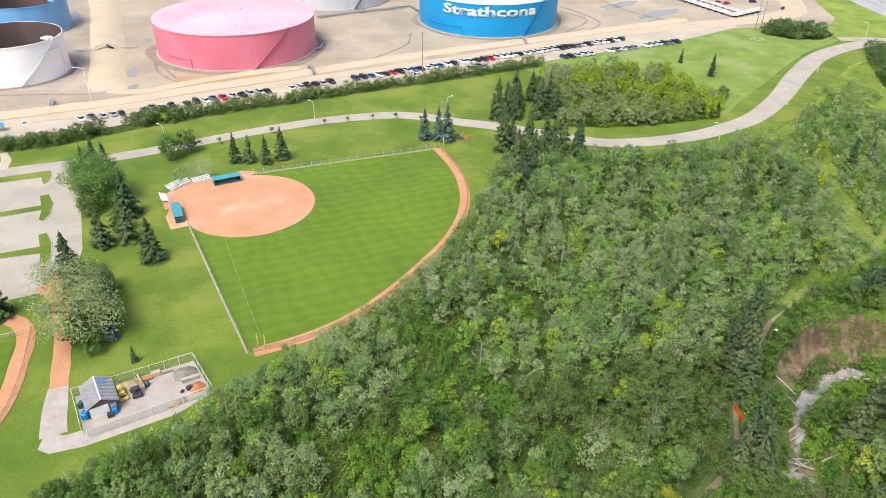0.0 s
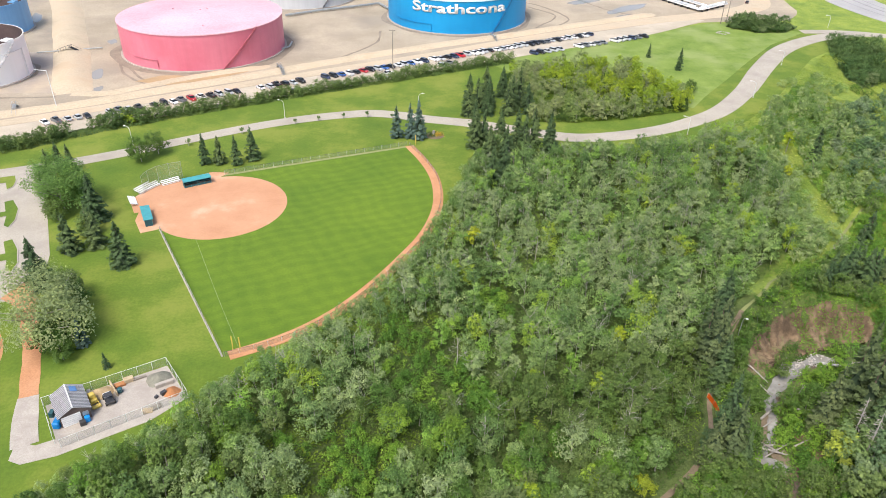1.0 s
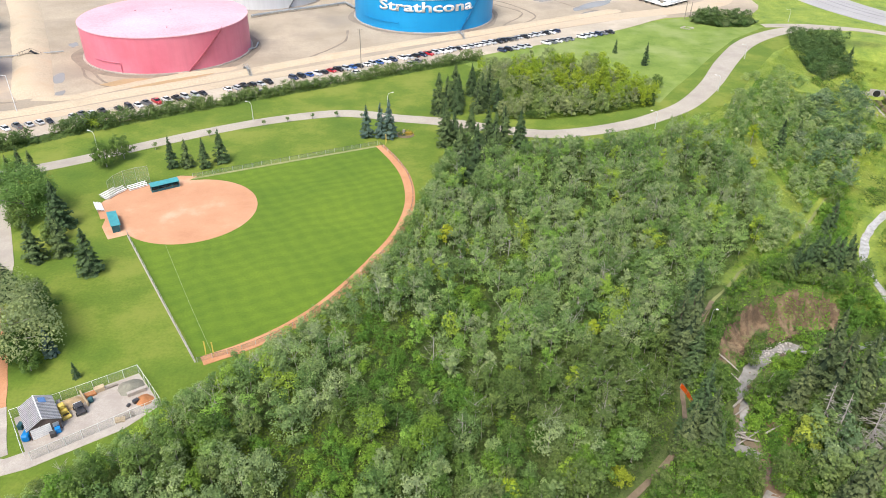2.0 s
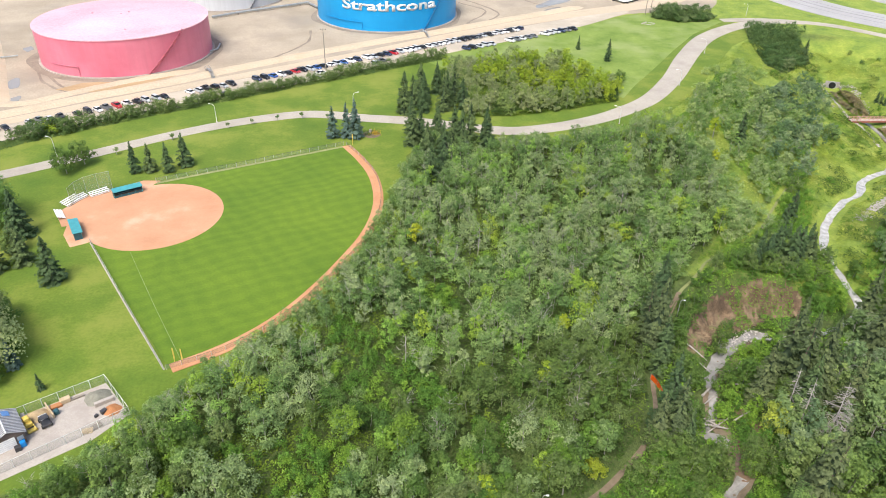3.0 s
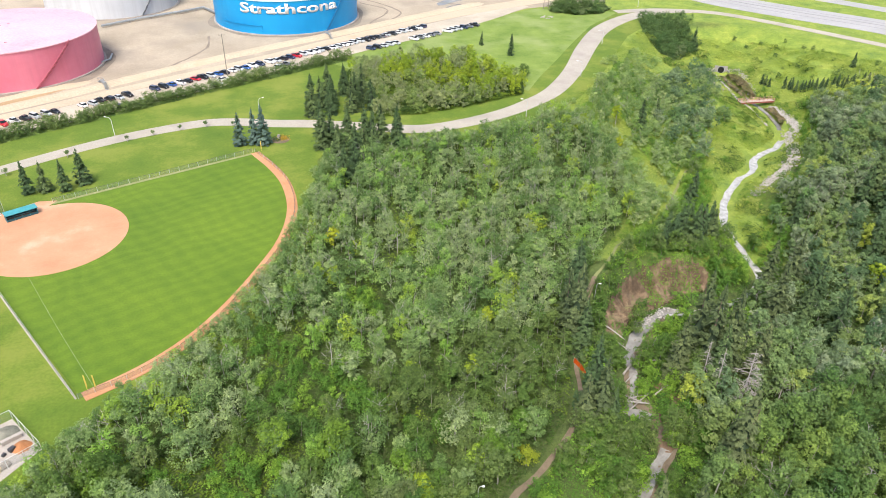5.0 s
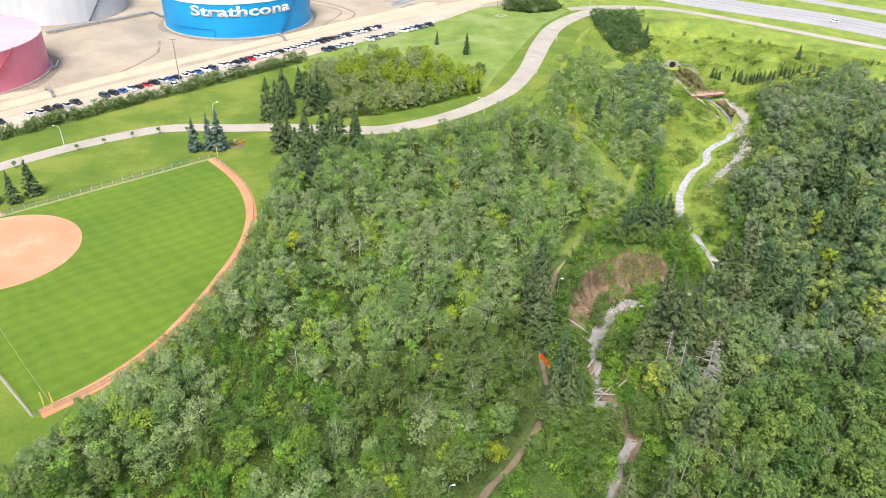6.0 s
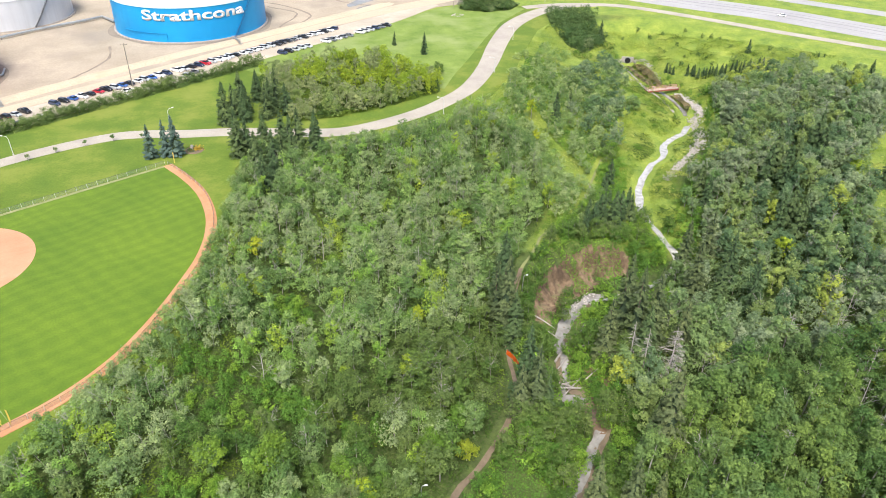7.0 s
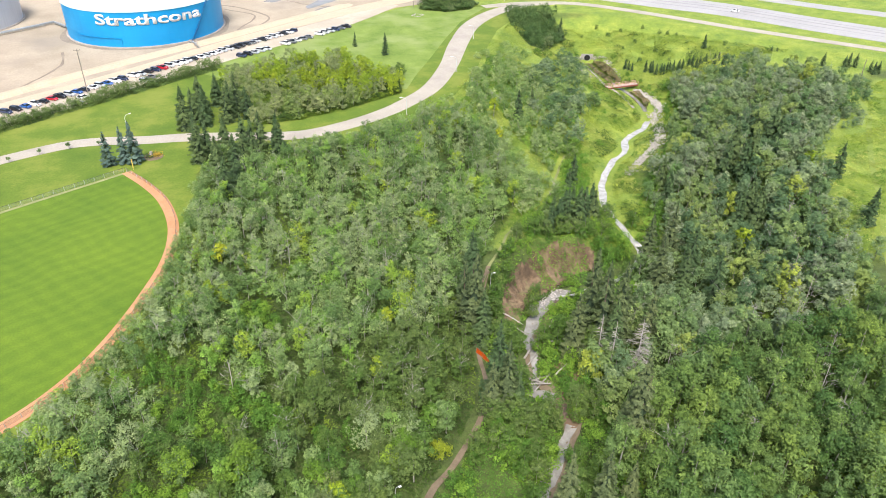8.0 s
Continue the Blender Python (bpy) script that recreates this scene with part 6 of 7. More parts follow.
def shade_core(height, radius, rng):
    """Small stepped skirts added as a spruce's dense heart, dark for shade between boughs."""
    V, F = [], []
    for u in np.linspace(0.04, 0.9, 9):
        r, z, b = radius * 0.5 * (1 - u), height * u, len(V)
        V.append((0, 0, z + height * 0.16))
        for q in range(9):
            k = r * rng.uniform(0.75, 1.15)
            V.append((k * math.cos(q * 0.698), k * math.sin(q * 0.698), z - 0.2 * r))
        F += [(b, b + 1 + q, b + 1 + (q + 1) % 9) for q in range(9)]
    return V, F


def trunk_mesh(bm, height, r, rng):
    """One tapering, slightly leaning stem."""
    lean = rng.uniform(-0.05, 0.05, 2) * height
    rings = []
    for u, k in ((-0.05, 1.15), (0.2, 0.95), (0.5, 0.65), (0.86, 0.12)):
        c = Vector((lean[0] * max(u, 0) ** 1.5, lean[1] * max(u, 0) ** 1.5, height * u))
        rings.append([bm.verts.new(c + Vector((r * k * math.cos(q), r * k * math.sin(q), 0))) for q in np.linspace(0, 2 * math.pi, 7)[:-1]])
    for p, q in zip(rings[:-1], rings[1:]):
        for i in range(6):
            bm.faces.new((p[i], p[(i + 1) % 6], q[(i + 1) % 6], q[i]))
    bm.faces.new(rings[-1])
    return bm


def make_tree(kind, height, radius, seed, label, leaves, n, group="", size=None, base=0.3, category="tree", clumps=0):
    """One tree of its own: trunk with limbs, and a crown of leaf clumps."""
    rng = np.random.default_rng(seed)
    t = thing(kind, pose(0, 0, 0), label, category, group)
    bm = bmesh.new()
    if "spruce" in kind:
        trunk_mesh(bm, height, 0.14 + height * 0.008, rng)
        part("trunk", bm, SPRUCE_BARK, t)
        p, d, way, tint = spruce_points(height, radius, int(n * 1.75), rng)
        v, f = leaf_cloud(p, d, (size or 0.36) * 0.74, rng, False, up=0.1, along=way, loose=0.28)
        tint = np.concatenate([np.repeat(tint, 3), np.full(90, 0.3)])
        iv, jf = shade_core(height, radius, rng)
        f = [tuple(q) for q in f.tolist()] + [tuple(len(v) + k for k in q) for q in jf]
        ob = new("crown", mesh_of("crown", v.tolist() + iv, f, [leaves, DARK_CORE], [0] * (len(f) - len(jf)) + [1] * len(jf), spray=tint))
        ob.parent = t
        return t
    else:
        trunk_mesh(bm, height, 0.08 + height * 0.008, rng)
        part("trunk", bm, PALE_BARK, t)
        for _ in range(9 if clumps > 50 else 0):
            u, an, d = rng.uniform(0.2, 0.6), rng.uniform(0, 2 * math.pi), radius * rng.uniform(0.6, 1.0)
            part("limb", rod(bmesh.new(), (0, 0, height * u), (d * math.cos(an), d * math.sin(an), height * u + d * rng.uniform(0.4, 0.8)), 0.16, 0.05, 5), PALE_BARK, t)
        p, d, tint = crown_points(height, height * base, radius, clumps or int(26 + radius * 7), n, rng)
        v, f = leaf_cloud(p, d, size or 0.26, rng, False, up=0.3, loose=0.3)
    ob = new("crown", mesh_of("crown", v, f, leaves, spray=np.repeat(tint, 3)))
    ob.parent = t
    return t


def plant(forms, spots, rng, lo=0.85, hi=1.15, sink=0.1):
    """Stand copies of the forms at plan places (x, y) or (x, y, size); each with its own size and turn."""
    used = set()
    for i, s in enumerate(spots):
        k = int(rng.integers(len(forms)))
        x, y = s[0], s[1]
        size = s[2] if len(s) > 2 else float(rng.uniform(lo, hi))
        m = pose(x, y, ground_z(x, y) - sink, 0, 0, float(rng.uniform(0, 360)))
        if k not in used:
            used.add(k)
            ob = forms[k]
            ob.matrix_world = m
            ob.scale = (size, size, size)
        else:
            ob = copy_thing(forms[k], m)
            ob.scale = (size, size, size * float(rng.uniform(0.95, 1.08)))
    for k, f in enumerate(forms):
        if k not in used:
            for o in (*f.children_recursive, f):
                bpy.data.objects.remove(o)


def scatter(x0, x1, y0, y1, step, ok, rng):
    xs, ys = np.meshgrid(np.arange(x0, x1, step), np.arange(y0, y1, step))
    xs = xs + rng.uniform(-0.5, 0.5, xs.shape) * step
    ys = ys + rng.uniform(-0.5, 0.5, ys.shape) * step
    good = ok(xs, ys)
    return list(zip(xs[good].tolist(), ys[good].tolist()))


def woodland(name, spots, label, leaves, n, hlo, hhi, rng, size=0.45, kinds=8, base=0.25, rad=0.25, tones=(0, 1), trunks=True, category="trees", flat=1.0, bare=0.0):
    """Countless trees as one mass: trunks, some bare twigs, and crowns, each tree with its own size, turn and tone."""
    forms = []
    for k in range(kinds):
        p, d, tint = crown_points(9.0, 9.0 * base, 9.0 * rad * rng.uniform(0.8, 1.25), int(rng.integers(28, 44)), n, rng)
        forms.append((leaf_cloud(p, d, size, rng, False, up=0.3, loose=0.3)[0], np.repeat(tint, 3)))
    V, T, M, S = [], [], [], []
    q = np.array(spots)
    tall, hue = patches(q[:, 0], q[:, 1], 11.0, 3), patches(q[:, 0], q[:, 1], 22.0, 4)
    rim = np.clip(line_distance(q[:, 0], q[:, 1], EDGE) / 7.0, 0, 1)
    for (x, y), th, hu, ri in zip(spots, tall, hue, rim):
        s = (hlo + (hhi - hlo) * (0.5 * th + 0.5 * rng.uniform())) / 9.0 * (0.74 + 0.26 * ri)
        a = rng.uniform(0, 2 * np.pi)
        c, sn = np.cos(a), np.sin(a)
        form, tint = forms[rng.integers(kinds)]
        v = form * np.array([s * rng.uniform(0.85, 1.2), s * rng.uniform(0.85, 1.2), s * flat])
        z = ground_z(x, y)
        V.append(np.stack([v[:, 0] * c - v[:, 1] * sn + x, v[:, 0] * sn + v[:, 1] * c + y, v[:, 2] + z - 0.2], 1))
        T.append(np.full(len(v), tones[0] + (tones[1] - tones[0]) * min(0.999, 0.55 * hu + 0.45 * rng.uniform())))
        S.append(tint)
        M.append(np.zeros(len(v) // 3))
        if trunks:
            lx, ly, r, h = rng.normal(0, 0.5), rng.normal(0, 0.5), 0.1 * s + 0.03, 8.4 * s
            tip = np.array([x + lx, y + ly, z + h])
            spikes = [(np.array([x, y, z - 0.3]), tip, r)]
            if rng.uniform() < bare:
                for _ in range(int(rng.integers(6, 13))):
                    u, an, L = rng.uniform(0.45, 0.9), rng.uniform(0, 6.28), s * rng.uniform(1.6, 3.4)
                    o = np.array([x, y, z]) * (1 - u) + tip * u
                    e = o + np.array([math.cos(an) * L, math.sin(an) * L, L * rng.uniform(0.5, 1.5)])
                    spikes.append((o, e, 0.05))
                    for _t in range(2):
                        g = o + (e - o) * rng.uniform(0.4, 0.8)
                        spikes.append((g, g + np.array([math.cos(an + rng.normal(0, 0.9)), math.sin(an + rng.normal(0, 0.9)), rng.uniform(0.2, 1.0)]) * L * 0.4, 0.035))
            for o, e, r in spikes:
                b = [o + np.array([r * math.cos(g), r * math.sin(g), 0.0]) for g in (0, 2.1, 4.2)]
                V.append(np.array([b[0], b[1], e, b[1], b[2], e, b[2], b[0], e]))
            k = len(spikes)
            T.append(np.zeros(9 * k))
            S.append(np.zeros(9 * k))
            M.append(np.ones(3 * k))
    V, T, M = np.vstack(V), np.concatenate(T), np.concatenate(M)
    F = np.arange(len(V)).reshape(-1, 3)
    ob = new(name, mesh_of(name, V, F, [leaves, PALE_BARK], M.astype(int), tone=T, spray=np.concatenate(S)))
    return tagged(ob, label, category, kind="stuff")


def ragged(X, Y, poly, a=6.0):
    """Inside a plan area whose edge wanders by a few metres."""
    return inside(X + a * (2 * patches(X, Y, 6.0, 141) - 1), Y + a * (2 * patches(X, Y, 6.0, 142) - 1), poly)


def away(X, Y, line, d):
    return line_distance(X, Y, line) > d


TRAIL_LINE = [(24, 66), (35.4, 76.4), (46, 83.8), (55.9, 93.5), (61.5, 104.4), (63.1, 110), (73, 127), (77.8, 132.3), (93.8, 148.4), (110.9, 158.4), (129.9, 179.5), (141.4, 191.7)]
EDGE = [(-77, 58), (-63, 73), (-57.5, 78.5), (-52, 83), (-47.5, 87), (-42, 94), (-36, 101), (-27, 109), (-18.5, 118), (-11, 128), (-3.5, 140), (2.5, 152), (7.5, 165), (13, 181), (16.5, 198), (26, 214), (50, 210), (66, 210.5), (80, 213), (92, 218), (104, 226)]
WEST_WOOD = EDGE + [(112, 205), (112, 180), (106, 165), (92, 151), (78, 136), (68, 118), (60, 104), (52, 91), (40, 81), (20, 62), (-20, 44), (-60, 44)]
EAST_WOOD = [(224, 231), (232, 234), (256, 228), (268, 212), (268, 196), (258, 172), (240, 160), (208, 145), (186, 125), (174, 108), (166, 92), (150, 72), (110, 32), (70, 40), (62, 62), (72, 74), (79, 86), (88, 95), (110, 109), (132, 132), (150, 156), (178, 175), (200, 200)]


# openings in the canopy, filled with low bright shrubs: x, y, radius
GLADES = [(3, 107, 9.0), (-3, 115, 6.5), (18, 130, 5), (-11, 84, 8), (9, 101, 6.5), (33, 145, 4), (-22, 87, 4), (43, 123, 4), (66, 152, 4), (48, 78, 5), (24, 92, 4)]


def in_glade(X, Y):
    k = np.zeros(np.shape(X), bool)
    for x, y, r in GLADES:
        k |= np.hypot(X - x, Y - y) < r * (0.6 + 0.8 * patches(X, Y, 3.0, 21))
    return k


def west_ok(X, Y):
    return inside(X, Y, WEST_WOOD) & ~in_glade(X, Y) & (patches(X, Y, 9.0, 2) > 0.12) & away(X, Y, CREEK_LINE.tolist(), 6) & away(X, Y, TRAIL_LINE, 2.6) & ~inside(X, Y, CUT_BANK)


def east_ok(X, Y):
    return ragged(X, Y, EAST_WOOD, 4.0) & away(X, Y, CREEK_LINE.tolist(), 5.0)


RAVINE_SPRUCES = [(69.4, 126.5, 1.11), (65.2, 116.2, 1.16), (65.4, 112.3, 0.95), (65.0, 121.2, 0.84), (59.3, 94.7, 1.11), (59.6, 91.0, 1.0), (61.7, 89.8, 0.68), (55.7, 90.5, 0.79), (83.6, 101.2, 0.95), (90.2, 105.0, 1.16), (90.5, 100.8, 1.16), (93.2, 98.4, 1.11), (89.4, 95.3, 0.95), (76.5, 70.9, 1.21), (77.2, 74.2, 0.74), (120.9, 121.8, 1.05), (127.1, 120.5, 1.05), (118.9, 105.7, 0.89), (122.6, 99.1, 0.89), (97.3, 93.0, 0.89), (127.9, 112.7, 0.95), (115.1, 110.5, 0.95), (55.6, 63.0, 0.95), (62.5, 61.5, 0.89), (68.2, 61.0, 0.58)]


FAR_SPRUCES = [(177.4, 150.4, 1.59), (174.8, 142.7, 1.42), (177.4, 142.6, 1.59), (198.0, 153.9, 1.5), (197.4, 150.4, 1.33), (171.7, 146.8, 1.24), (158.3, 123.8, 1.42), (156.5, 118.8, 1.33), (154.7, 123.7, 1.24), (155.4, 156.9, 1.15), (150.4, 148.0, 1.06), (196.8, 126.2, 1.06), (179.7, 101.9, 1.06)]
SPRUCE_CLUMP = [(19.5, 252), (22.4, 249), (26.3, 259), (29.3, 257), (32.8, 261), (35.5, 256), (38.3, 253), (40.2, 244), (18.5, 241), (21.5, 242), (25.3, 242.5), (29, 241), (33, 243), (19, 213.3), (22, 216), (25, 218.5), (27.3, 214.3), (30.3, 216.4), (33.6, 219), (35.5, 214.4), (38.2, 214.4), (20, 200.5), (23, 205.4), (25.2, 200), (28.2, 204.5), (31, 206.6), (34.6, 206.7), (38.3, 208.6), (43, 211), (19.2, 190), (22.4, 188), (26.3, 194), (19.5, 222.5), (23, 246), (26.6, 250), (31, 249), (35, 248)]


def clear_of(spots, keep, d):
    """Plan places that leave room round the kept ones."""
    k = np.array([q[:2] for q in keep])
    return [p for p in spots if np.min(np.hypot(k[:, 0] - p[0], k[:, 1] - p[1])) > d]


# the nearest trees of the slope, one by one; the woods beyond as masses
NEAR_Y = 92.0
west = clear_of(clear_of(scatter(-80, 120, 40, 232, 3.7, west_ok, RNG), RAVINE_SPRUCES, 3.0), SPRUCE_CLUMP, 3.4)
east = clear_of(scatter(60, 272, 28, 240, 4.9, east_ok, RNG), RAVINE_SPRUCES + FAR_SPRUCES, 4.0)
near = [p for p in west if 62 < p[1] < NEAR_Y and line_distance(np.array([p[0]]), np.array([p[1]]), EDGE)[0] > 4][:170]
near_east = [p for p in east if p[1] < 100][:110]
near_set = set(near + near_east)
poplars = [make_tree("poplar", h, r, k, "leafy green poplar with pale trunk in the ravine wood", UPPER_LEAVES if k % 2 else LEAVES, 1350, "poplars of the ravine wood", 0.19, 0.08)
           for k, (h, r) in enumerate([(8.5, 2.5), (7.2, 2.3), (9.2, 2.6), (7.8, 2.1), (6.2, 2.3), (8.2, 2.9)])]
plant(poplars, near, RNG, 0.75, 1.1)
big_poplars = [make_tree("poplar", h, r, 10 + k, "large yellow-green poplar in the wood beyond the creek", EAST_LEAVES, 1750, "large poplars beyond the creek", 0.23, 0.1, clumps=48)
               for k, (h, r) in enumerate([(12.5, 3.2), (11, 2.9), (13.5, 3.3), (11.5, 3.4)])]
plant(big_poplars, near_east, RNG, 0.75, 1.1)
low_west = [p for p in west if p not in near_set and p[1] - 0.35 * p[0] < 100]
high_west = [p for p in west if p not in near_set and p[1] - 0.35 * p[0] >= 100]
woodland("woodland", low_west, "dense green poplar wood covering the lower ravine slope", LEAVES, 900, 4.5, 10.5, RNG, 0.2, base=0.1, rad=0.26, bare=0.25)
woodland("woodland", high_west, "dense grey-green poplar wood covering the upper ravine slope", UPPER_LEAVES, 900, 4.5, 10.5, RNG, 0.2, base=0.1, rad=0.26, bare=0.4)
woodland("woodland", [p for p in east if p not in near_set], "dense grey-green mixed wood beyond the creek", HAZED_LEAVES, 1250, 5.0, 14.0, RNG, 0.23, base=0.08, rad=0.27, bare=0.35)


# low growth: the edge of the wood, its floor and the creek banks
EAST_EDGE = [(262, 226), (236, 236), (224, 231), (200, 200), (178, 175), (152, 157), (140, 142)]
woodland("thicket", scatter(132, 270, 134, 244, 3.0, lambda X, Y: (line_distance(X, Y, EAST_EDGE) < 3.5) & away(X, Y, CREEK_LINE.tolist(), 6.0) & (patches(X, Y, 6.0, 131) > 0.3), RNG), "mixed bushes skirting the wood beyond the creek", SHRUB_LEAVES, 520, 1.8, 5.5, RNG, 0.33, base=0.0, rad=0.38, trunks=False, category="bushes")
woodland("thicket", scatter(-76, 104, 55, 218, 2.0, lambda X, Y: (line_distance(X, Y, EDGE) < 1.6), RNG), "low bushes along the edge of the wood", UPPER_LEAVES, 420, 3.2, 6.0, RNG, 0.34, 6, 0.0, 0.36, trunks=False, category="bushes")


def floor_ok(X, Y):
    return away(X, Y, CREEK_LINE.tolist(), 3.0) & away(X, Y, TRAIL_LINE, 1.4) & ~inside(X, Y, CUT_BANK)


woodland("thicket", scatter(-80, 120, 60, 220, 2.5, lambda X, Y: inside(X, Y, WEST_WOOD) & in_glade(X, Y) & away(X, Y, TRAIL_LINE, 2.0), RNG), "bright green shrubs in openings of the wood", SHRUB_LEAVES, 560, 1.8, 5.0, RNG, 0.33, base=0.0, rad=0.38, trunks=False, category="shrubs")
leaf_carpet("undergrowth", WEST_WOOD, 7.5, lambda X, Y: 0.3 + 2.2 * patches(X, Y, 2.4, 11) * patches(X, Y, 9, 12), 0.24, UNDER_LEAVES, "leafy green undergrowth covering the wood floor", "undergrowth", RNG, floor_ok, 9.0, 20)
leaf_carpet("undergrowth", EAST_WOOD, 3.5, lambda X, Y: 0.4 + 2.2 * patches(X, Y, 3.0, 13) * patches(X, Y, 10, 14), 0.34, UNDER_LEAVES, "leafy green undergrowth on the far bank of the creek", "undergrowth", RNG, floor_ok, 9.0, 30)


def creekside(X, Y):
    d = line_distance(X, Y, CREEK_LINE.tolist())
    return (d > 1.0 + 2.6 * patches(X, Y, 3.0, 99)) & (d < 28) & away(X, Y, TRAIL_LINE, 1.0) & ~inside(X, Y, CUT_BANK)


CREEK_BANKS = [(30, 58), (62, 52), (82, 74), (86, 92), (100, 112), (124, 118), (140, 138), (134, 150), (118, 160), (104, 153), (92, 145), (80, 134), (72, 126), (62, 108), (54, 92), (34, 72)]
leaf_carpet("grass_tufts", CREEK_BANKS, 13, lambda X, Y: 0.2 + 1.3 * np.clip(patches(X, Y, 3.2, 91) * 1.5 - 0.35, 0, 1) * patches(X, Y, 7, 92), 0.2, BANK_LEAVES, "tall grass and weeds on the creek bank", "grass", RNG, creekside, 7.0, 90)
bank_spots = scatter(30, 140, 55, 160, 3.1, lambda X, Y: inside(X, Y, CREEK_BANKS) & creekside(X, Y) & away(X, Y, TRAIL_LINE, 1.6), RNG)
woodland("undergrowth", [p for p in bank_spots if patches(p[0], p[1], 7.0, 100) > 0.3], "rounded bright green bushes crowding the creek bank", SHRUB_LEAVES, 600, 2.0, 6.0, RNG, 0.32, base=0.0, rad=0.36, trunks=False, category="shrubs")
woodland("undergrowth", [p for p in bank_spots if patches(p[0] + 40, p[1], 6.0, 101) > 0.5], "darker small leafy trees among the creek bushes", LEAVES, 800, 4.0, 8.5, RNG, 0.25, base=0.05, rad=0.29, category="shrubs")
leaf_carpet("undergrowth", CUT_BANK, 13, lambda X, Y: 0.7 + 1.2 * patches(X, Y, 2.5, 94), 0.2, SHRUB_LEAVES, "green plants sprouting on the slumped bank", "shrubs", RNG, lambda X, Y: (patches(X, Y, 4.0, 95) + 0.012 * (86 - Y + 0.45 * X) > 0.5), 5.0, 93)


# slope below the road: open grass with scattered bushes
SLOPE = [(96, 214), (122, 234), (140, 256), (156, 278), (168, 270), (190, 274), (192, 250), (176, 230), (150, 200), (128, 178), (118, 160), (112, 150), (96, 141), (84, 139), (92, 151), (106, 165), (112, 180), (112, 205)]
OPEN_STRIP = [(124, 213), (128, 212), (128, 200), (129, 187), (128, 179), (121, 171), (119, 182), (120, 192), (121.5, 202)]


def bush_ok(X, Y):
    return ~inside(X, Y, OPEN_STRIP) & away(X, Y, TRAIL_LINE, 1.6) & away(X, Y, CREEK_LINE.tolist(), 4.0)


def slope_bushes(X, Y):
    k = np.clip(patches(X, Y, 8.5, 31) * 1.7 - 0.25, 0, 1)
    return 0.15 + k * (0.7 + 1.5 * patches(X, Y, 3.2, 32))


leaf_carpet("thicket", SLOPE, 9, slope_bushes, 0.25, SHRUB_LEAVES, "low green shrubs on the grassy slope", "bushes", RNG, lambda X, Y: bush_ok(X, Y) & (slope_bushes(X, Y) > 0.5), 10.0, 40)
leaf_carpet("grass_tufts", SLOPE, 9, lambda X, Y: 0.15 + 0.7 * patches(X, Y, 2.0, 35) ** 2, 0.22, GRASS_BLADES, "long green grass between the bushes of the slope", "grass", RNG, lambda X, Y: bush_ok(X, Y) & (slope_bushes(X, Y) <= 0.5), 10.0, 45)
slope_trees = clear_of(scatter(90, 200, 140, 285, 3.7, lambda X, Y: ragged(X, Y, SLOPE) & bush_ok(X, Y) & (patches(X, Y, 8.5, 31) > 0.36), RNG), RAVINE_SPRUCES, 3)
woodland("thicket", slope_trees, "grey-green small trees on the grassy slope", LIFTED_LEAVES, 640, 2.5, 7.5, RNG, 0.32, base=0.02, rad=0.34, category="bushes", bare=0.25)
LANE = [(104, 226), (118, 216), (120, 190), (119, 172), (108, 160), (95, 150), (106, 165), (112, 180), (112, 205)]
woodland("thicket", scatter(90, 125, 145, 230, 3.0, lambda X, Y: inside(X, Y, LANE) & away(X, Y, TRAIL_LINE, 1.8), RNG), "mixed green bushes between the wood and the open strip", LIFTED_LEAVES, 560, 2.5, 6.5, RNG, 0.32, base=0.0, rad=0.36, category="bushes", bare=0.2)
TRAILSIDE = [(80, 137.5), (96, 139), (112, 137), (126, 135), (133, 150), (137, 170), (150, 192), (144, 198), (128, 178), (118, 164), (106, 157), (92, 147)]
trail_spots = scatter(78, 152, 134, 200, 2.9, lambda X, Y: inside(X, Y, TRAILSIDE) & away(X, Y, TRAIL_LINE, 1.5) & away(X, Y, CREEK_LINE.tolist(), 4.0) & ~inside(X, Y, CUT_BANK), RNG)
woodland("thicket", [p for p in trail_spots if patches(p[0], p[1], 6.0, 121) > 0.42], "bright green shrubs crowding the slope trail", SHRUB_LEAVES, 560, 2.0, 5.5, RNG, 0.33, base=0.0, rad=0.38, trunks=False, category="shrubs")
woodland("thicket", [p for p in trail_spots if patches(p[0], p[1], 6.0, 121) <= 0.42], "darker leafy bushes beside the slope trail", LEAVES, 640, 3.0, 7.5, RNG, 0.3, base=0.0, rad=0.33, category="shrubs")
ROADSIDE = [(102, 228), (122, 241), (140, 263), (158, 287), (176, 300), (190, 288), (168, 270), (156, 278), (140, 256), (122, 234)]
woodland("thicket", scatter(100, 195, 224, 300, 4.2, lambda X, Y: inside(X, Y, ROADSIDE) & (patches(X, Y, 8.0, 122) > 0.5), RNG), "scattered bushes on the grass below the road", LIFTED_LEAVES, 420, 1.5, 4.5, RNG, 0.38, base=0.0, rad=0.42, trunks=False, category="bushes")
# rough grass of the valley floor and the banks
VALLEY = [(120, 150), (130, 178), (151, 199), (177, 229), (193, 250), (191, 274), (180, 290), (196, 300), (222, 318), (250, 300), (280, 258), (296, 232), (262, 240), (236, 240), (226, 232), (200, 202), (178, 178), (152, 158), (140, 138), (130, 132), (134, 150)]


def tufts(X, Y):
    return 0.12 + 1.5 * np.clip(patches(X, Y, 5.0, 41) * 1.8 - 0.9, 0, 1) * (0.4 + patches(X, Y, 1.6, 42))


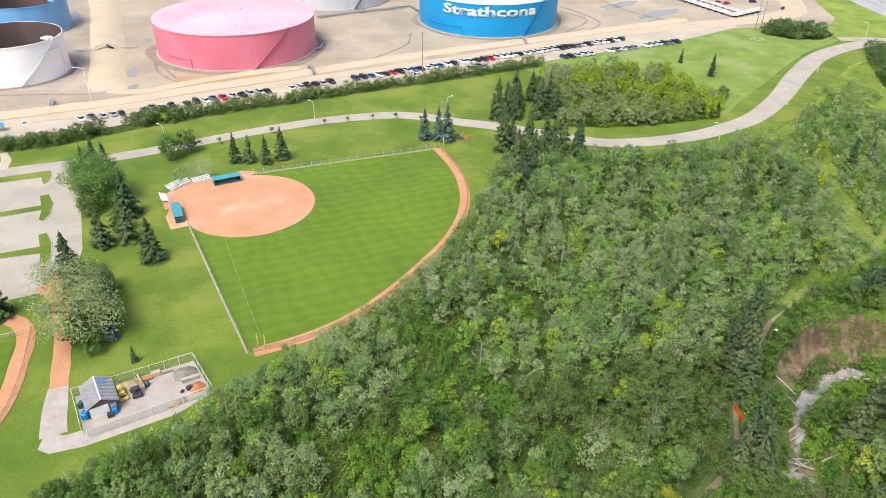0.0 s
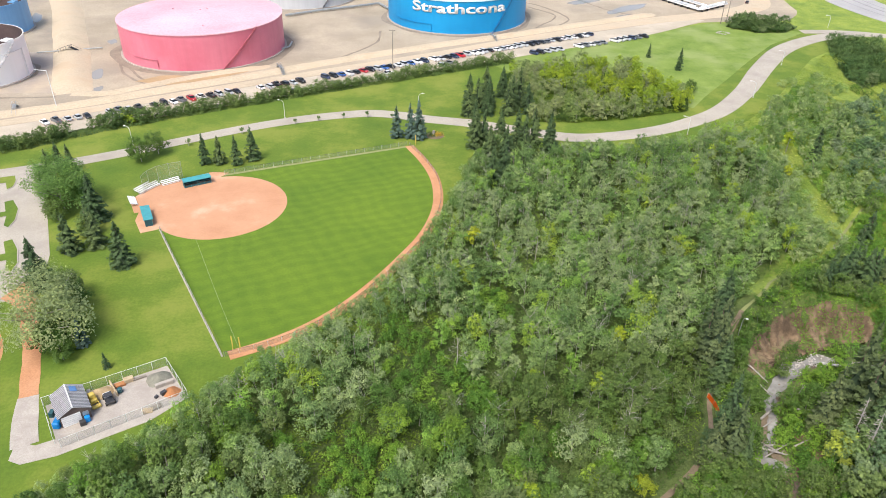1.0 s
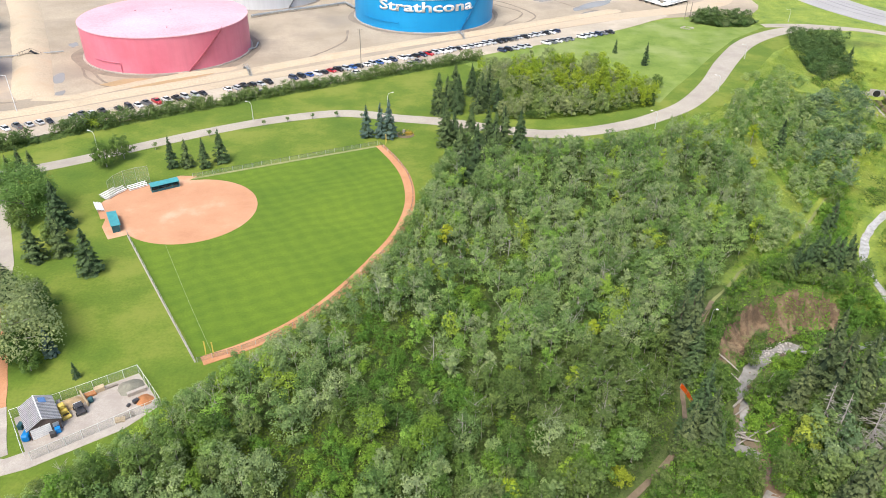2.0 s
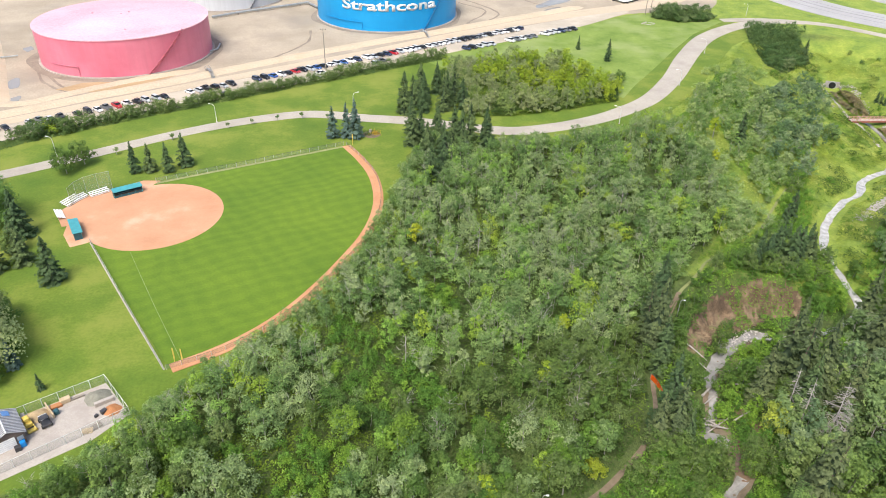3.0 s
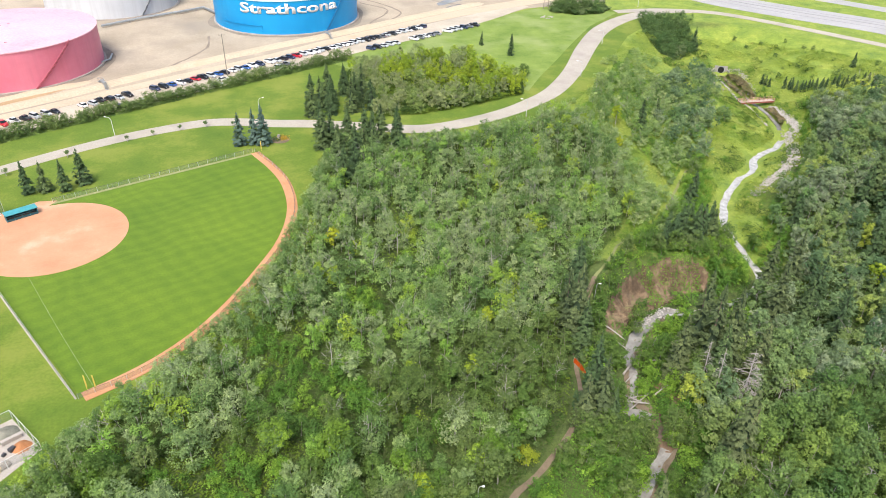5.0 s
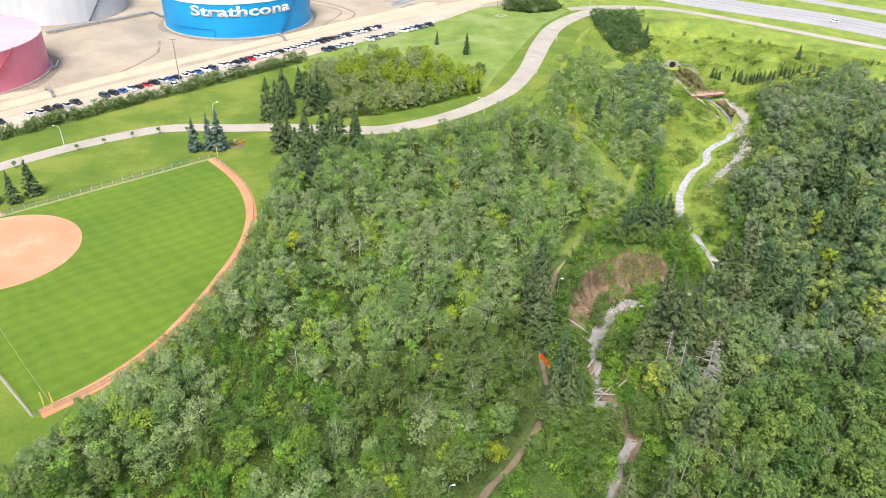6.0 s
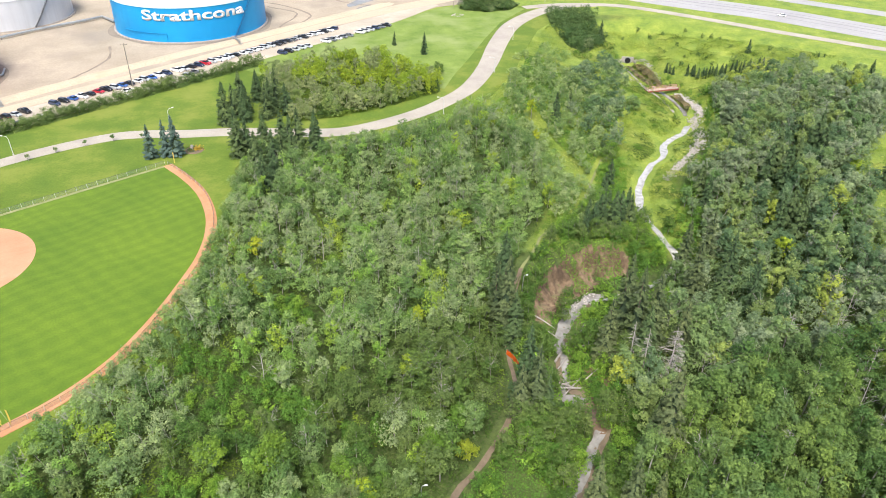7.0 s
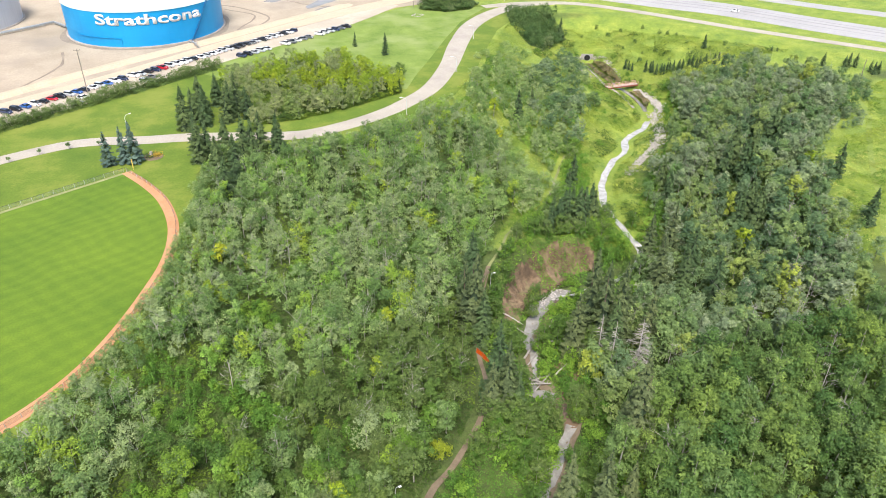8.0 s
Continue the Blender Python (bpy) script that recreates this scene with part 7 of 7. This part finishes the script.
def tuft_ok(X, Y):
    return away(X, Y, CREEK_LINE.tolist(), 3.4) & (patches(X, Y, 5.0, 41) + 0.4 * patches(X, Y, 1.6, 43) > 0.42)


woodland("thicket", scatter(120, 225, 150, 300, 5.0, lambda X, Y: inside(X, Y, VALLEY) & away(X, Y, CREEK_LINE.tolist(), 5.0) & (patches(X, Y, 9.0, 123) > 0.62), RNG), "low bushes on the valley meadow", SHRUB_LEAVES, 360, 1.0, 3.4, RNG, 0.42, base=0.0, rad=0.5, trunks=False, category="bushes")
leaf_carpet("grass_tufts", VALLEY, 9, tufts, 0.22, GRASS_BLADES, "rough yellow-green grass and weeds on the valley floor", "grass", RNG, tuft_ok, 12.0, 50)
leaf_carpet("grass_tufts", OPEN_STRIP, 10, tufts, 0.18, GRASS_BLADES, "rough grass on the open bank", "grass", RNG, None, 8.0, 55)
leaf_carpet("grass_tufts", [(78, 216), (104, 226), (140, 261), (170, 300), (196, 326), (203, 322), (190, 300), (168, 270), (156, 278), (140, 256), (122, 234), (96, 214)], 7, tufts, 0.2, GRASS_BLADES, "long grass on the upper bank below the road", "grass", RNG, None, 12.0, 57)
HIGHWAY_BUSH = [(200, 339), (219, 338), (222, 323), (219, 308), (208, 301), (194, 292), (190, 300), (192, 320)]
leaf_carpet("thicket", HIGHWAY_BUSH, 14, lambda X, Y: 0.4 + 1.2 * patches(X, Y, 3.0, 61), 0.3, DARK_LEAVES, "dense dark bushes on the highway slope", "bushes", RNG, None, 8.0, 60)
leaf_carpet("thicket", [(160, 366), (168, 373), (182, 371), (197, 365), (186, 355), (171, 355)], 34, lambda X, Y: 1.2 + 2.4 * patches(X, Y, 3.0, 63), 0.36, DARK_LEAVES, "dense dark bushes beside the road bend", "bushes", RNG, None, 8.0, 62)
woodland("thicket", scatter(185, 225, 288, 342, 3.2, lambda X, Y: ragged(X, Y, HIGHWAY_BUSH, 4.0), RNG), "dense dark bushes on the highway slope", DARK_LEAVES, 520, 3.0, 7.0, RNG, 0.34, base=0.0, rad=0.36, trunks=False, category="bushes")
woodland("thicket", scatter(158, 198, 354, 374, 3.2, lambda X, Y: inside(X, Y, [(162, 366), (168, 371), (182, 369), (194, 365), (186, 357), (172, 357)]), RNG), "dense dark bushes beside the road bend", DARK_LEAVES, 480, 5.0, 8.5, RNG, 0.38, base=0.0, rad=0.36, trunks=False, category="bushes")
woodland("thicket", scatter(225, 300, 200, 330, 11, lambda X, Y: inside(X, Y, [(226, 318), (262, 296), (284, 250), (262, 236), (232, 262)]), RNG), "small scattered bushes on the bright meadow", HEDGE_LEAVES, 200, 1.2, 3.2, RNG, 0.7, base=0.0, rad=0.45, trunks=False, category="bushes")
RUSSET = foliage("russet_willow_leaves", [(0, (0.15, 0.16, 0.06)), (0.5, (0.22, 0.19, 0.085)), (1, (0.27, 0.2, 0.12))])
for _k, _poly in enumerate(([(218, 287), (224, 284), (221.5, 270), (216, 256), (209, 256), (212, 270)], [(211, 244), (214, 239), (211.5, 230), (204, 223), (207, 233)])):
    leaf_carpet("thicket", _poly, 26, lambda X, Y: 0.8 + 2.4 * patches(X, Y, 3.0, 97), 0.28, RUSSET, "brownish low willow bushes in the stone channel", "bushes", RNG, lambda X, Y: away(X, Y, CREEK_LINE.tolist(), 0.9), 4.0, 96 + _k)
woodland("thicket", scatter(140, 200, 190, 285, 3.8, lambda X, Y: ragged(X, Y, [(165, 252), (196, 280), (190, 258), (170, 224), (157, 203), (153, 193), (143, 195), (147, 208), (148, 220)]) & (patches(X, Y, 8.0, 64) > 0.4), RNG), "dense grey-green bushes beside the creek meadow", HAZED_LEAVES, 600, 3.5, 9.0, RNG, 0.34, base=0.0, rad=0.34, trunks=False, category="bushes")


woodland("thicket", scatter(262, 282, 224, 242, 3.0, lambda X, Y: np.hypot((X - 271) / 8, (Y - 232) / 5) < 1, RNG), "grey-green willow bushes at the end of the young spruce row", HAZED_LEAVES, 480, 3.0, 5.5, RNG, 0.38, base=0.0, rad=0.4, trunks=False, category="bushes")
leaf_carpet("thicket", VALLEY, 6, lambda X, Y: 0.3 + 1.4 * patches(X, Y, 2.2, 66), 0.24, UNDER_LEAVES, "low dark weeds in patches on the meadow", "bushes", RNG, lambda X, Y: (patches(X, Y, 7.0, 65) * 0.7 + 0.3 * patches(X, Y, 2.0, 67) > 0.66) & away(X, Y, CREEK_LINE.tolist(), 3.0), 8.0, 68)

# clearing and bushes on the far bank
CLEARING = [(217, 150.5), (236, 146), (262, 165), (276, 178), (300, 185), (280, 160), (240, 136), (205, 108), (178, 88), (165, 92), (168, 99), (176, 112.5), (191, 123), (197, 133)]
leaf_carpet("grass_tufts", CLEARING, 8, tufts, 0.22, GRASS_BLADES, "long bright grass in the clearing", "grass", RNG, lambda X, Y: patches(X, Y, 4.0, 111) > 0.25, 10.0, 110)
woodland("thicket", scatter(215, 290, 145, 215, 4.0, lambda X, Y: inside(X, Y, [(268, 206), (282, 197), (284, 184), (258, 161), (240, 149), (221, 152), (240, 180)]) & away(X, Y, [(254.8, 159.6), (275, 185), (290, 200)], 2.5), RNG), "grey-green bushes along the edge of the far wood", HAZED_LEAVES, 480, 3.0, 6.5, RNG, 0.36, base=0.0, rad=0.36, trunks=False, category="bushes")
woodland("thicket", scatter(168, 188, 96, 114, 2.6, lambda X, Y: inside(X, Y, [(180, 111.5), (185, 107.5), (179.2, 100), (171, 101.5)]), RNG), "round green bushes in the clearing", HAZED_LEAVES, 480, 2.5, 4.5, RNG, 0.36, base=0.0, rad=0.38, trunks=False, category="bushes")

# grove beyond the road: mixed leaves, yellowing in parts
GROVE = [(36, 286), (48, 296), (71, 302), (92, 289), (106, 262), (101, 247), (80, 240), (58, 235), (40, 236), (38, 260)]
grove = clear_of(scatter(30, 110, 230, 305, 4.6, lambda X, Y: inside(X, Y, GROVE), RNG), SPRUCE_CLUMP, 3.5)
golden = [p for p in grove if (p[0] - 68) * 0.5 + (p[1] - 268) > -12 and patches(p[0], p[1], 9.0, 77) > 0.5 and RNG.uniform() < 0.8]
gold_set = set(golden)
leaf_carpet("undergrowth", GROVE, 14, lambda X, Y: 0.5 + 1.3 * patches(X, Y, 3.0, 71), 0.3, UNDER_LEAVES, "green shrubs skirting the grove", "undergrowth", RNG, None, 9.0, 70, edge=1.0)
woodland("grove", [p for p in grove if p not in gold_set], "mixed green grove beyond the road", GROVE_LEAVES, 760, 4.0, 9.0, RNG, 0.3, base=0.0, rad=0.33, bare=0.2)
woodland("grove", golden, "yellowing poplars in the grove beyond the road", YELLOW_LEAVES, 760, 5.5, 9.0, RNG, 0.29, base=0.0, rad=0.31, trunks=False)

# hedge along the car lot
hedge_line = [(-141, 207), (-127, 213), (-106, 229), (-80, 244), (-50, 260), (-21, 275), (9, 290), (26, 299), (40, 305)]


def hedge_height(X, Y):
    return np.sqrt(np.clip(1 - (line_distance(X, Y, hedge_line) / 3.4) ** 2, 0, 1)) * (0.4 + 0.7 * patches(X, Y, 3.0, 81))


HEDGE_BELT = [(x, y + 5) for x, y in hedge_line] + [(x, y - 5) for x, y in hedge_line[::-1]]
leaf_carpet("hedge", HEDGE_BELT, 14, hedge_height, 0.25, HEDGE_LEAVES, "uneven dark green hedge along the car lot", "hedge", RNG, lambda X, Y: (line_distance(X, Y, hedge_line) < 3.3) & (patches(X, Y, 6.0, 83) > 0.16), 9.0, 80, edge=0)
hedge = scatter(-145, 45, 200, 312, 2.3, lambda X, Y: (line_distance(X, Y, hedge_line) < 2.6) & (patches(X, Y, 7.0, 83) > 0.2), RNG)
woodland("hedge", [p for p in hedge if p[0] > -92], "uneven dark green bushes in the hedge along the car lot", HEDGE_LEAVES, 440, 2.4, 5.2, RNG, 0.4, base=0.0, rad=0.42, trunks=False, category="hedge")
woodland("hedge", [p for p in hedge if p[0] <= -92], "tall dark green bushes in the hedge along the car lot", HEDGE_LEAVES, 480, 3.0, 6.0, RNG, 0.4, base=0.0, rad=0.42, trunks=False, category="hedge")
woodland("hedge", [(-99.5, 233), (-97.5, 235), (-100.5, 235)], "yellow-green bush at the hedge", YELLOW_LEAVES, 300, 3.6, 4.6, RNG, 0.6, base=0.0, rad=0.4, trunks=False, category="bush")

# single yellow trees in the wood
plant([make_tree("poplar", 8, 1.7, 31, "bright yellow-green young poplar in the wood", YELLOW_LEAVES, 700, "yellowing poplars"), make_tree("poplar", 7, 1.9, 32, "bright yellow-green young poplar in the wood", YELLOW_LEAVES, 700, "yellowing poplars")],
      [(19, 78, 1.0), (37.5, 105, 1.1), (-20, 73.5, 0.9), (45, 121.5, 0.8), (9, 138, 0.9), (24, 107, 0.7), (118, 200, 0.8), (110, 212, 0.9), (126, 218, 1.0), (104, 205, 0.9), (70, 205, 0.8), (97, 71, 0.9), (146, 113, 1.1), (192, 133, 1.0), (14, 152, 0.9)], RNG)

# spruces
def off_road(spots):
    return [p for p in spots if line_distance(np.array([p[0]]), np.array([p[1]]), ROAD)[0] > 5.2]


slim = [make_tree("spruce", h, r, 40 + k, "slim dark green conical spruce on mown lawn", NEEDLES, 1500, "slim spruces on the lawn", 0.34) for k, (h, r) in enumerate([(10.5, 2.5), (10, 2.7)])]
plant(slim, [(-65.5, 200.8, 0.98), (-61, 201, 0.95), (-55.7, 200.4, 0.98), (-51.5, 204, 1.15), (-61.5, 107.4, 0.4), (-110.4, 195, 0.8), (-107, 195.4, 0.95), (-104, 195.6, 0.9)], RNG)
broad = [make_tree("spruce", 13, 4.1, 45 + k, "broad dark green spruce on mown lawn", NEEDLES, 3200, "broad spruces on the lawn", 0.38) for k in range(2)]
plant(broad, [(-85.6, 166.2, 1.05), (-85.8, 150.2, 0.86), (-80.4, 153, 0.8), (-70.9, 144.3, 0.95), (-86.7, 135.6, 1.0), (-96.5, 120.6, 1.0), (-84, 158.5, 0.75)], RNG)
blue_spruces = [make_tree("spruce", 12, 2.9, 50, "blue-green spruce at the outfield corner", BLUE_NEEDLES, 2000, "blue spruces", 0.36)]
plant(blue_spruces, [(-6.9, 221.6, 0.95), (-2.2, 221.9, 1.0), (0.6, 220.8, 1.12), (-28, 72.5, 0.62), (-68.8, 114.4, 0.62)], RNG)
cluster = [make_tree("spruce", h, r, 60 + k, "tall dark spruce in a dense clump beside the road", NEEDLES, 2300, "spruce clump", 0.36) for k, (h, r) in enumerate([(13, 3.9), (12, 3.7), (14, 4.0)])]
plant(cluster, off_road(SPRUCE_CLUMP[::2] + SPRUCE_CLUMP[1::3]), RNG, 0.85, 1.12)
ravine = [make_tree("spruce", h, r, 70 + k, "tall old spruce rising from the ravine wood", mat, 5200, "ravine spruces", 0.27) for k, (h, r, mat) in enumerate([(19, 4.0, OLIVE_NEEDLES), (18, 3.8, NEEDLES), (20, 4.1, OLIVE_NEEDLES)])]
plant(ravine, RAVINE_SPRUCES, RNG)
slope = [make_tree("spruce", h, r, 80 + k, "dark young spruce on the ravine slope", NEEDLES, 1300, "slope spruces", 0.4) for k, (h, r) in enumerate([(11.5, 2.7), (11, 2.4)])]
plant(slope, [(110, 145, 1.15), (112, 142, 1.3), (121.3, 147, 1.2), (108, 149, 0.9), (104.4, 141, 0.95), (116, 145, 1.2), (118, 150, 1.1), (113, 149, 1.0), (107, 144, 1.0), (124, 152, 1.1), (115, 153, 0.9), (120, 156, 0.9), (102, 141, 0.8), (131, 172, 1.1), (134.8, 215.3, 1.15), (147.6, 226.2, 0.75), (126.4, 167.8, 0.8), (215.3, 308.7, 1.0), (104.5, 312.7, 0.62), (112.7, 295.3, 0.82)], RNG)
small = [make_tree("spruce", 4.5, 1.1, 90 + k, "small young spruce in the meadow row", NEEDLES, 350, "young spruces", 0.34) for k in range(2)]
meadow_row = [(225.5 + 0.4 * _k, 266 - 2.1 * _k) for _k in range(3)] + [(230, 256.5, 1.2), (231.6, 254, 1.3), (232.4, 256, 1.0)] + [(231.5 + 1.45 * _k + 0.5 * math.sin(_k * 2.3), 250.2 - 0.52 * _k + 0.6 * math.cos(_k * 1.7), 1.15 + 0.3 * math.sin(_k * 3.1)) for _k in range(21)]
plant(small, meadow_row + [(265.7, 257.9, 1.5), (293, 211.6, 1.4), (286, 214.9, 1.0), (299.5, 205.6, 1.2), (301.2, 204.8, 1.4), (303.5, 203.2, 1.4), (300.8, 192, 1.3), (302.4, 191.2, 1.4), (304, 196, 1.2), (288.2, 236.9, 0.6), (290.4, 235.6, 0.5)], RNG, 0.9, 1.2)

far_spruces = [make_tree("spruce", h, r, 85 + k, "tall dark spruce rising from the far wood", NEEDLES, 1700, "far wood spruces", 0.36) for k, (h, r) in enumerate([(11.5, 2.6), (11, 2.4)])]
plant(far_spruces, FAR_SPRUCES, RNG)

# broad park trees
plant([make_tree("maple", 12.5, 7.2, 101, "broad bright green leafy tree beside the parking lot", foliage("bright_maple_leaves", [(0, (0.17, 0.3, 0.075)), (1, (0.22, 0.36, 0.095))], 0.4), 14000, "", 0.23, 0.06, clumps=90)], [(-96.5, 172, 1.08)], RNG)
plant([make_tree("poplar", 11.5, 8.2, 102, "broad silvery grey-green poplar with pale limbs", SILVER_LEAVES, 10000, "", 0.22, 0.2, clumps=58)], [(-76, 116.5, 1.08)], RNG)
lawn_trees = [make_tree("birch", 6.0, 2.6, 103, "small round-crowned tree on the lawn", LEAVES, 1900, "small lawn trees", 0.2, 0.15)]
plant(lawn_trees, [(-85.4, 202, 1.3), (-82, 208, 1.2), (-78, 131, 1.15), (-75.2, 128, 1.1), (-74.6, 112.6, 1.05), (-72, 117, 1.15), (108.6, 267, 0.85), (-84.5, 158, 1.0), (-95.5, 166, 1.1), (-71, 110, 0.8), (-66, 66.5, 0.8)], RNG)
saplings = [make_tree("sapling", 2.4, 0.7, 105, "thin young roadside sapling", DARK_LEAVES, 90, "roadside saplings", 0.26, 0.35)]
plant(saplings, [(-90.5, 206.5), (-74.2, 214.2), (-59.1, 224), (-42.4, 232.6), (-34.7, 235.6), (-26.3, 238.4), (-17.8, 239.4), (-8.9, 238.4)], RNG)


# ---- dead trees ----
def dead_tree(x, y, h, seed, label, spread_=0.35, twigs=26, droop=0.0):
    """A bare grey trunk with forked branches."""
    rng = np.random.default_rng(seed)
    t = thing("dead_tree", pose(x, y, ground_z(x, y) - 0.2), label, "dead tree", "dead trees")
    bm = bmesh.new()
    k = max(0.35, min(1.0, h / 16))
    rod(bm, (0, 0, 0), (0.2, 0.1, h * 0.6), 0.2 * k, 0.12 * k, 6)
    rod(bm, (0.2, 0.1, h * 0.6), (0.1, 0.2, h), 0.12 * k, 0.03, 5)
    part("trunk", bm, DEAD_WOOD, t)
    for _ in range(twigs):
        bm = bmesh.new()
        u, an = rng.uniform(0.25, 0.95), rng.uniform(0, 6.28)
        a = Vector((0.2 * u, 0.1 * u, h * u))
        L = h * spread_ * (1.15 - u) * rng.uniform(0.6, 1.3)
        b = a + Vector((L * math.cos(an), L * math.sin(an), L * (rng.uniform(0.3, 0.9) - droop)))
        rod(bm, a, b, 0.045 * k, 0.02 * k, 4)
        for _k in range(2):
            an2 = an + rng.uniform(-0.8, 0.8)
            m = a.lerp(b, rng.uniform(0.4, 0.9))
            rod(bm, m, m + Vector((math.cos(an2), math.sin(an2), rng.uniform(-0.1, 0.8) - droop * 0.6)) * L * 0.5, 0.028, 0.01, 3)
        part("branch", bm, DEAD_WOOD, t)


dead_tree(89.4, 86.8, 17, 1, "grey dead spruce with bare drooping branches", 0.24, 120, 0.85)
dead_tree(83.5, 92.8, 17, 2, "grey dead spruce beside the creek", 0.14, 70, 0.8)
dead_tree(85.5, 90.4, 16, 8, "grey dead spruce among green spruces", 0.13, 60, 0.8)
dead_tree(77.5, 63.3, 12, 3, "pale bare dead tree with spreading branches", 0.6, 26)
dead_tree(57.5, 89.5, 3.0, 4, "small white bare snag beside the trail", 0.7, 14)
for _i, (_x, _y, _h) in enumerate([(-42, 85, 6), (-38, 89, 5.5), (-33, 95, 6), (-36, 91.5, 5), (104, 62, 9), (112, 70, 9), (118, 58, 9), (96, 84, 9), (128, 80, 9.5), (30, 150, 9), (44, 170, 9), (38, 185, 9), (60, 150, 9), (52, 140, 9.5), (22, 165, 8.5), (75, 170, 9), (66, 185, 9), (56, 128, 9), (40, 95, 9), (12, 90, 9), (8, 110, 9), (85, 190, 8), (108, 52, 12), (121, 66, 12), (132, 72, 12), (99, 66, 11), (140, 92, 12), (116, 82, 12), (126, 58, 11), (148, 100, 12), (92, 58, 11), (160, 112, 12), (112, 60, 12), (136, 84, 11)]):
    dead_tree(_x, _y, _h, 20 + _i, "pale grey bare dead tree in the wood", 0.36, 15)


# ---- flower bed ----
def flower_bed(x, y):
    t = thing("flower_bed", pose(x, y, 0.06), "round bed of orange flowers with a standing stone", "flower bed")
    bm = bmesh.new()
    rod(bm, (0, 0, 0), (0, 0, 0.14), 3.0, 2.8, 20)
    part("soil", bm, TRAIL, t)
    rng = np.random.default_rng(3)
    for nm, n, ox, mat in (("flowers", 260, 1.1, FLOWERS), ("leafy_plants", 220, -1.0, HEDGE_LEAVES)):
        p = np.stack([ox + rng.normal(0, 0.8, n), rng.normal(0, 1.0, n), rng.uniform(0.2, 1.0, n)], 1)
        v, f = leaf_cloud(p, rng.normal(0, 1, (n, 3)), 0.2, rng)
        ob = new(nm, mesh_of(nm, v, f, mat))
        ob.parent = t
    bm = bmesh.new()
    box(bm, -0.5, 0.3, -0.3, 0.3, 0.1, 1.9, pose(-0.6, 0.3, 0, 6, 8, 20), 0.15)
    part("standing_stone", bm, STONE, t)


flower_bed(6.0, 223.2)
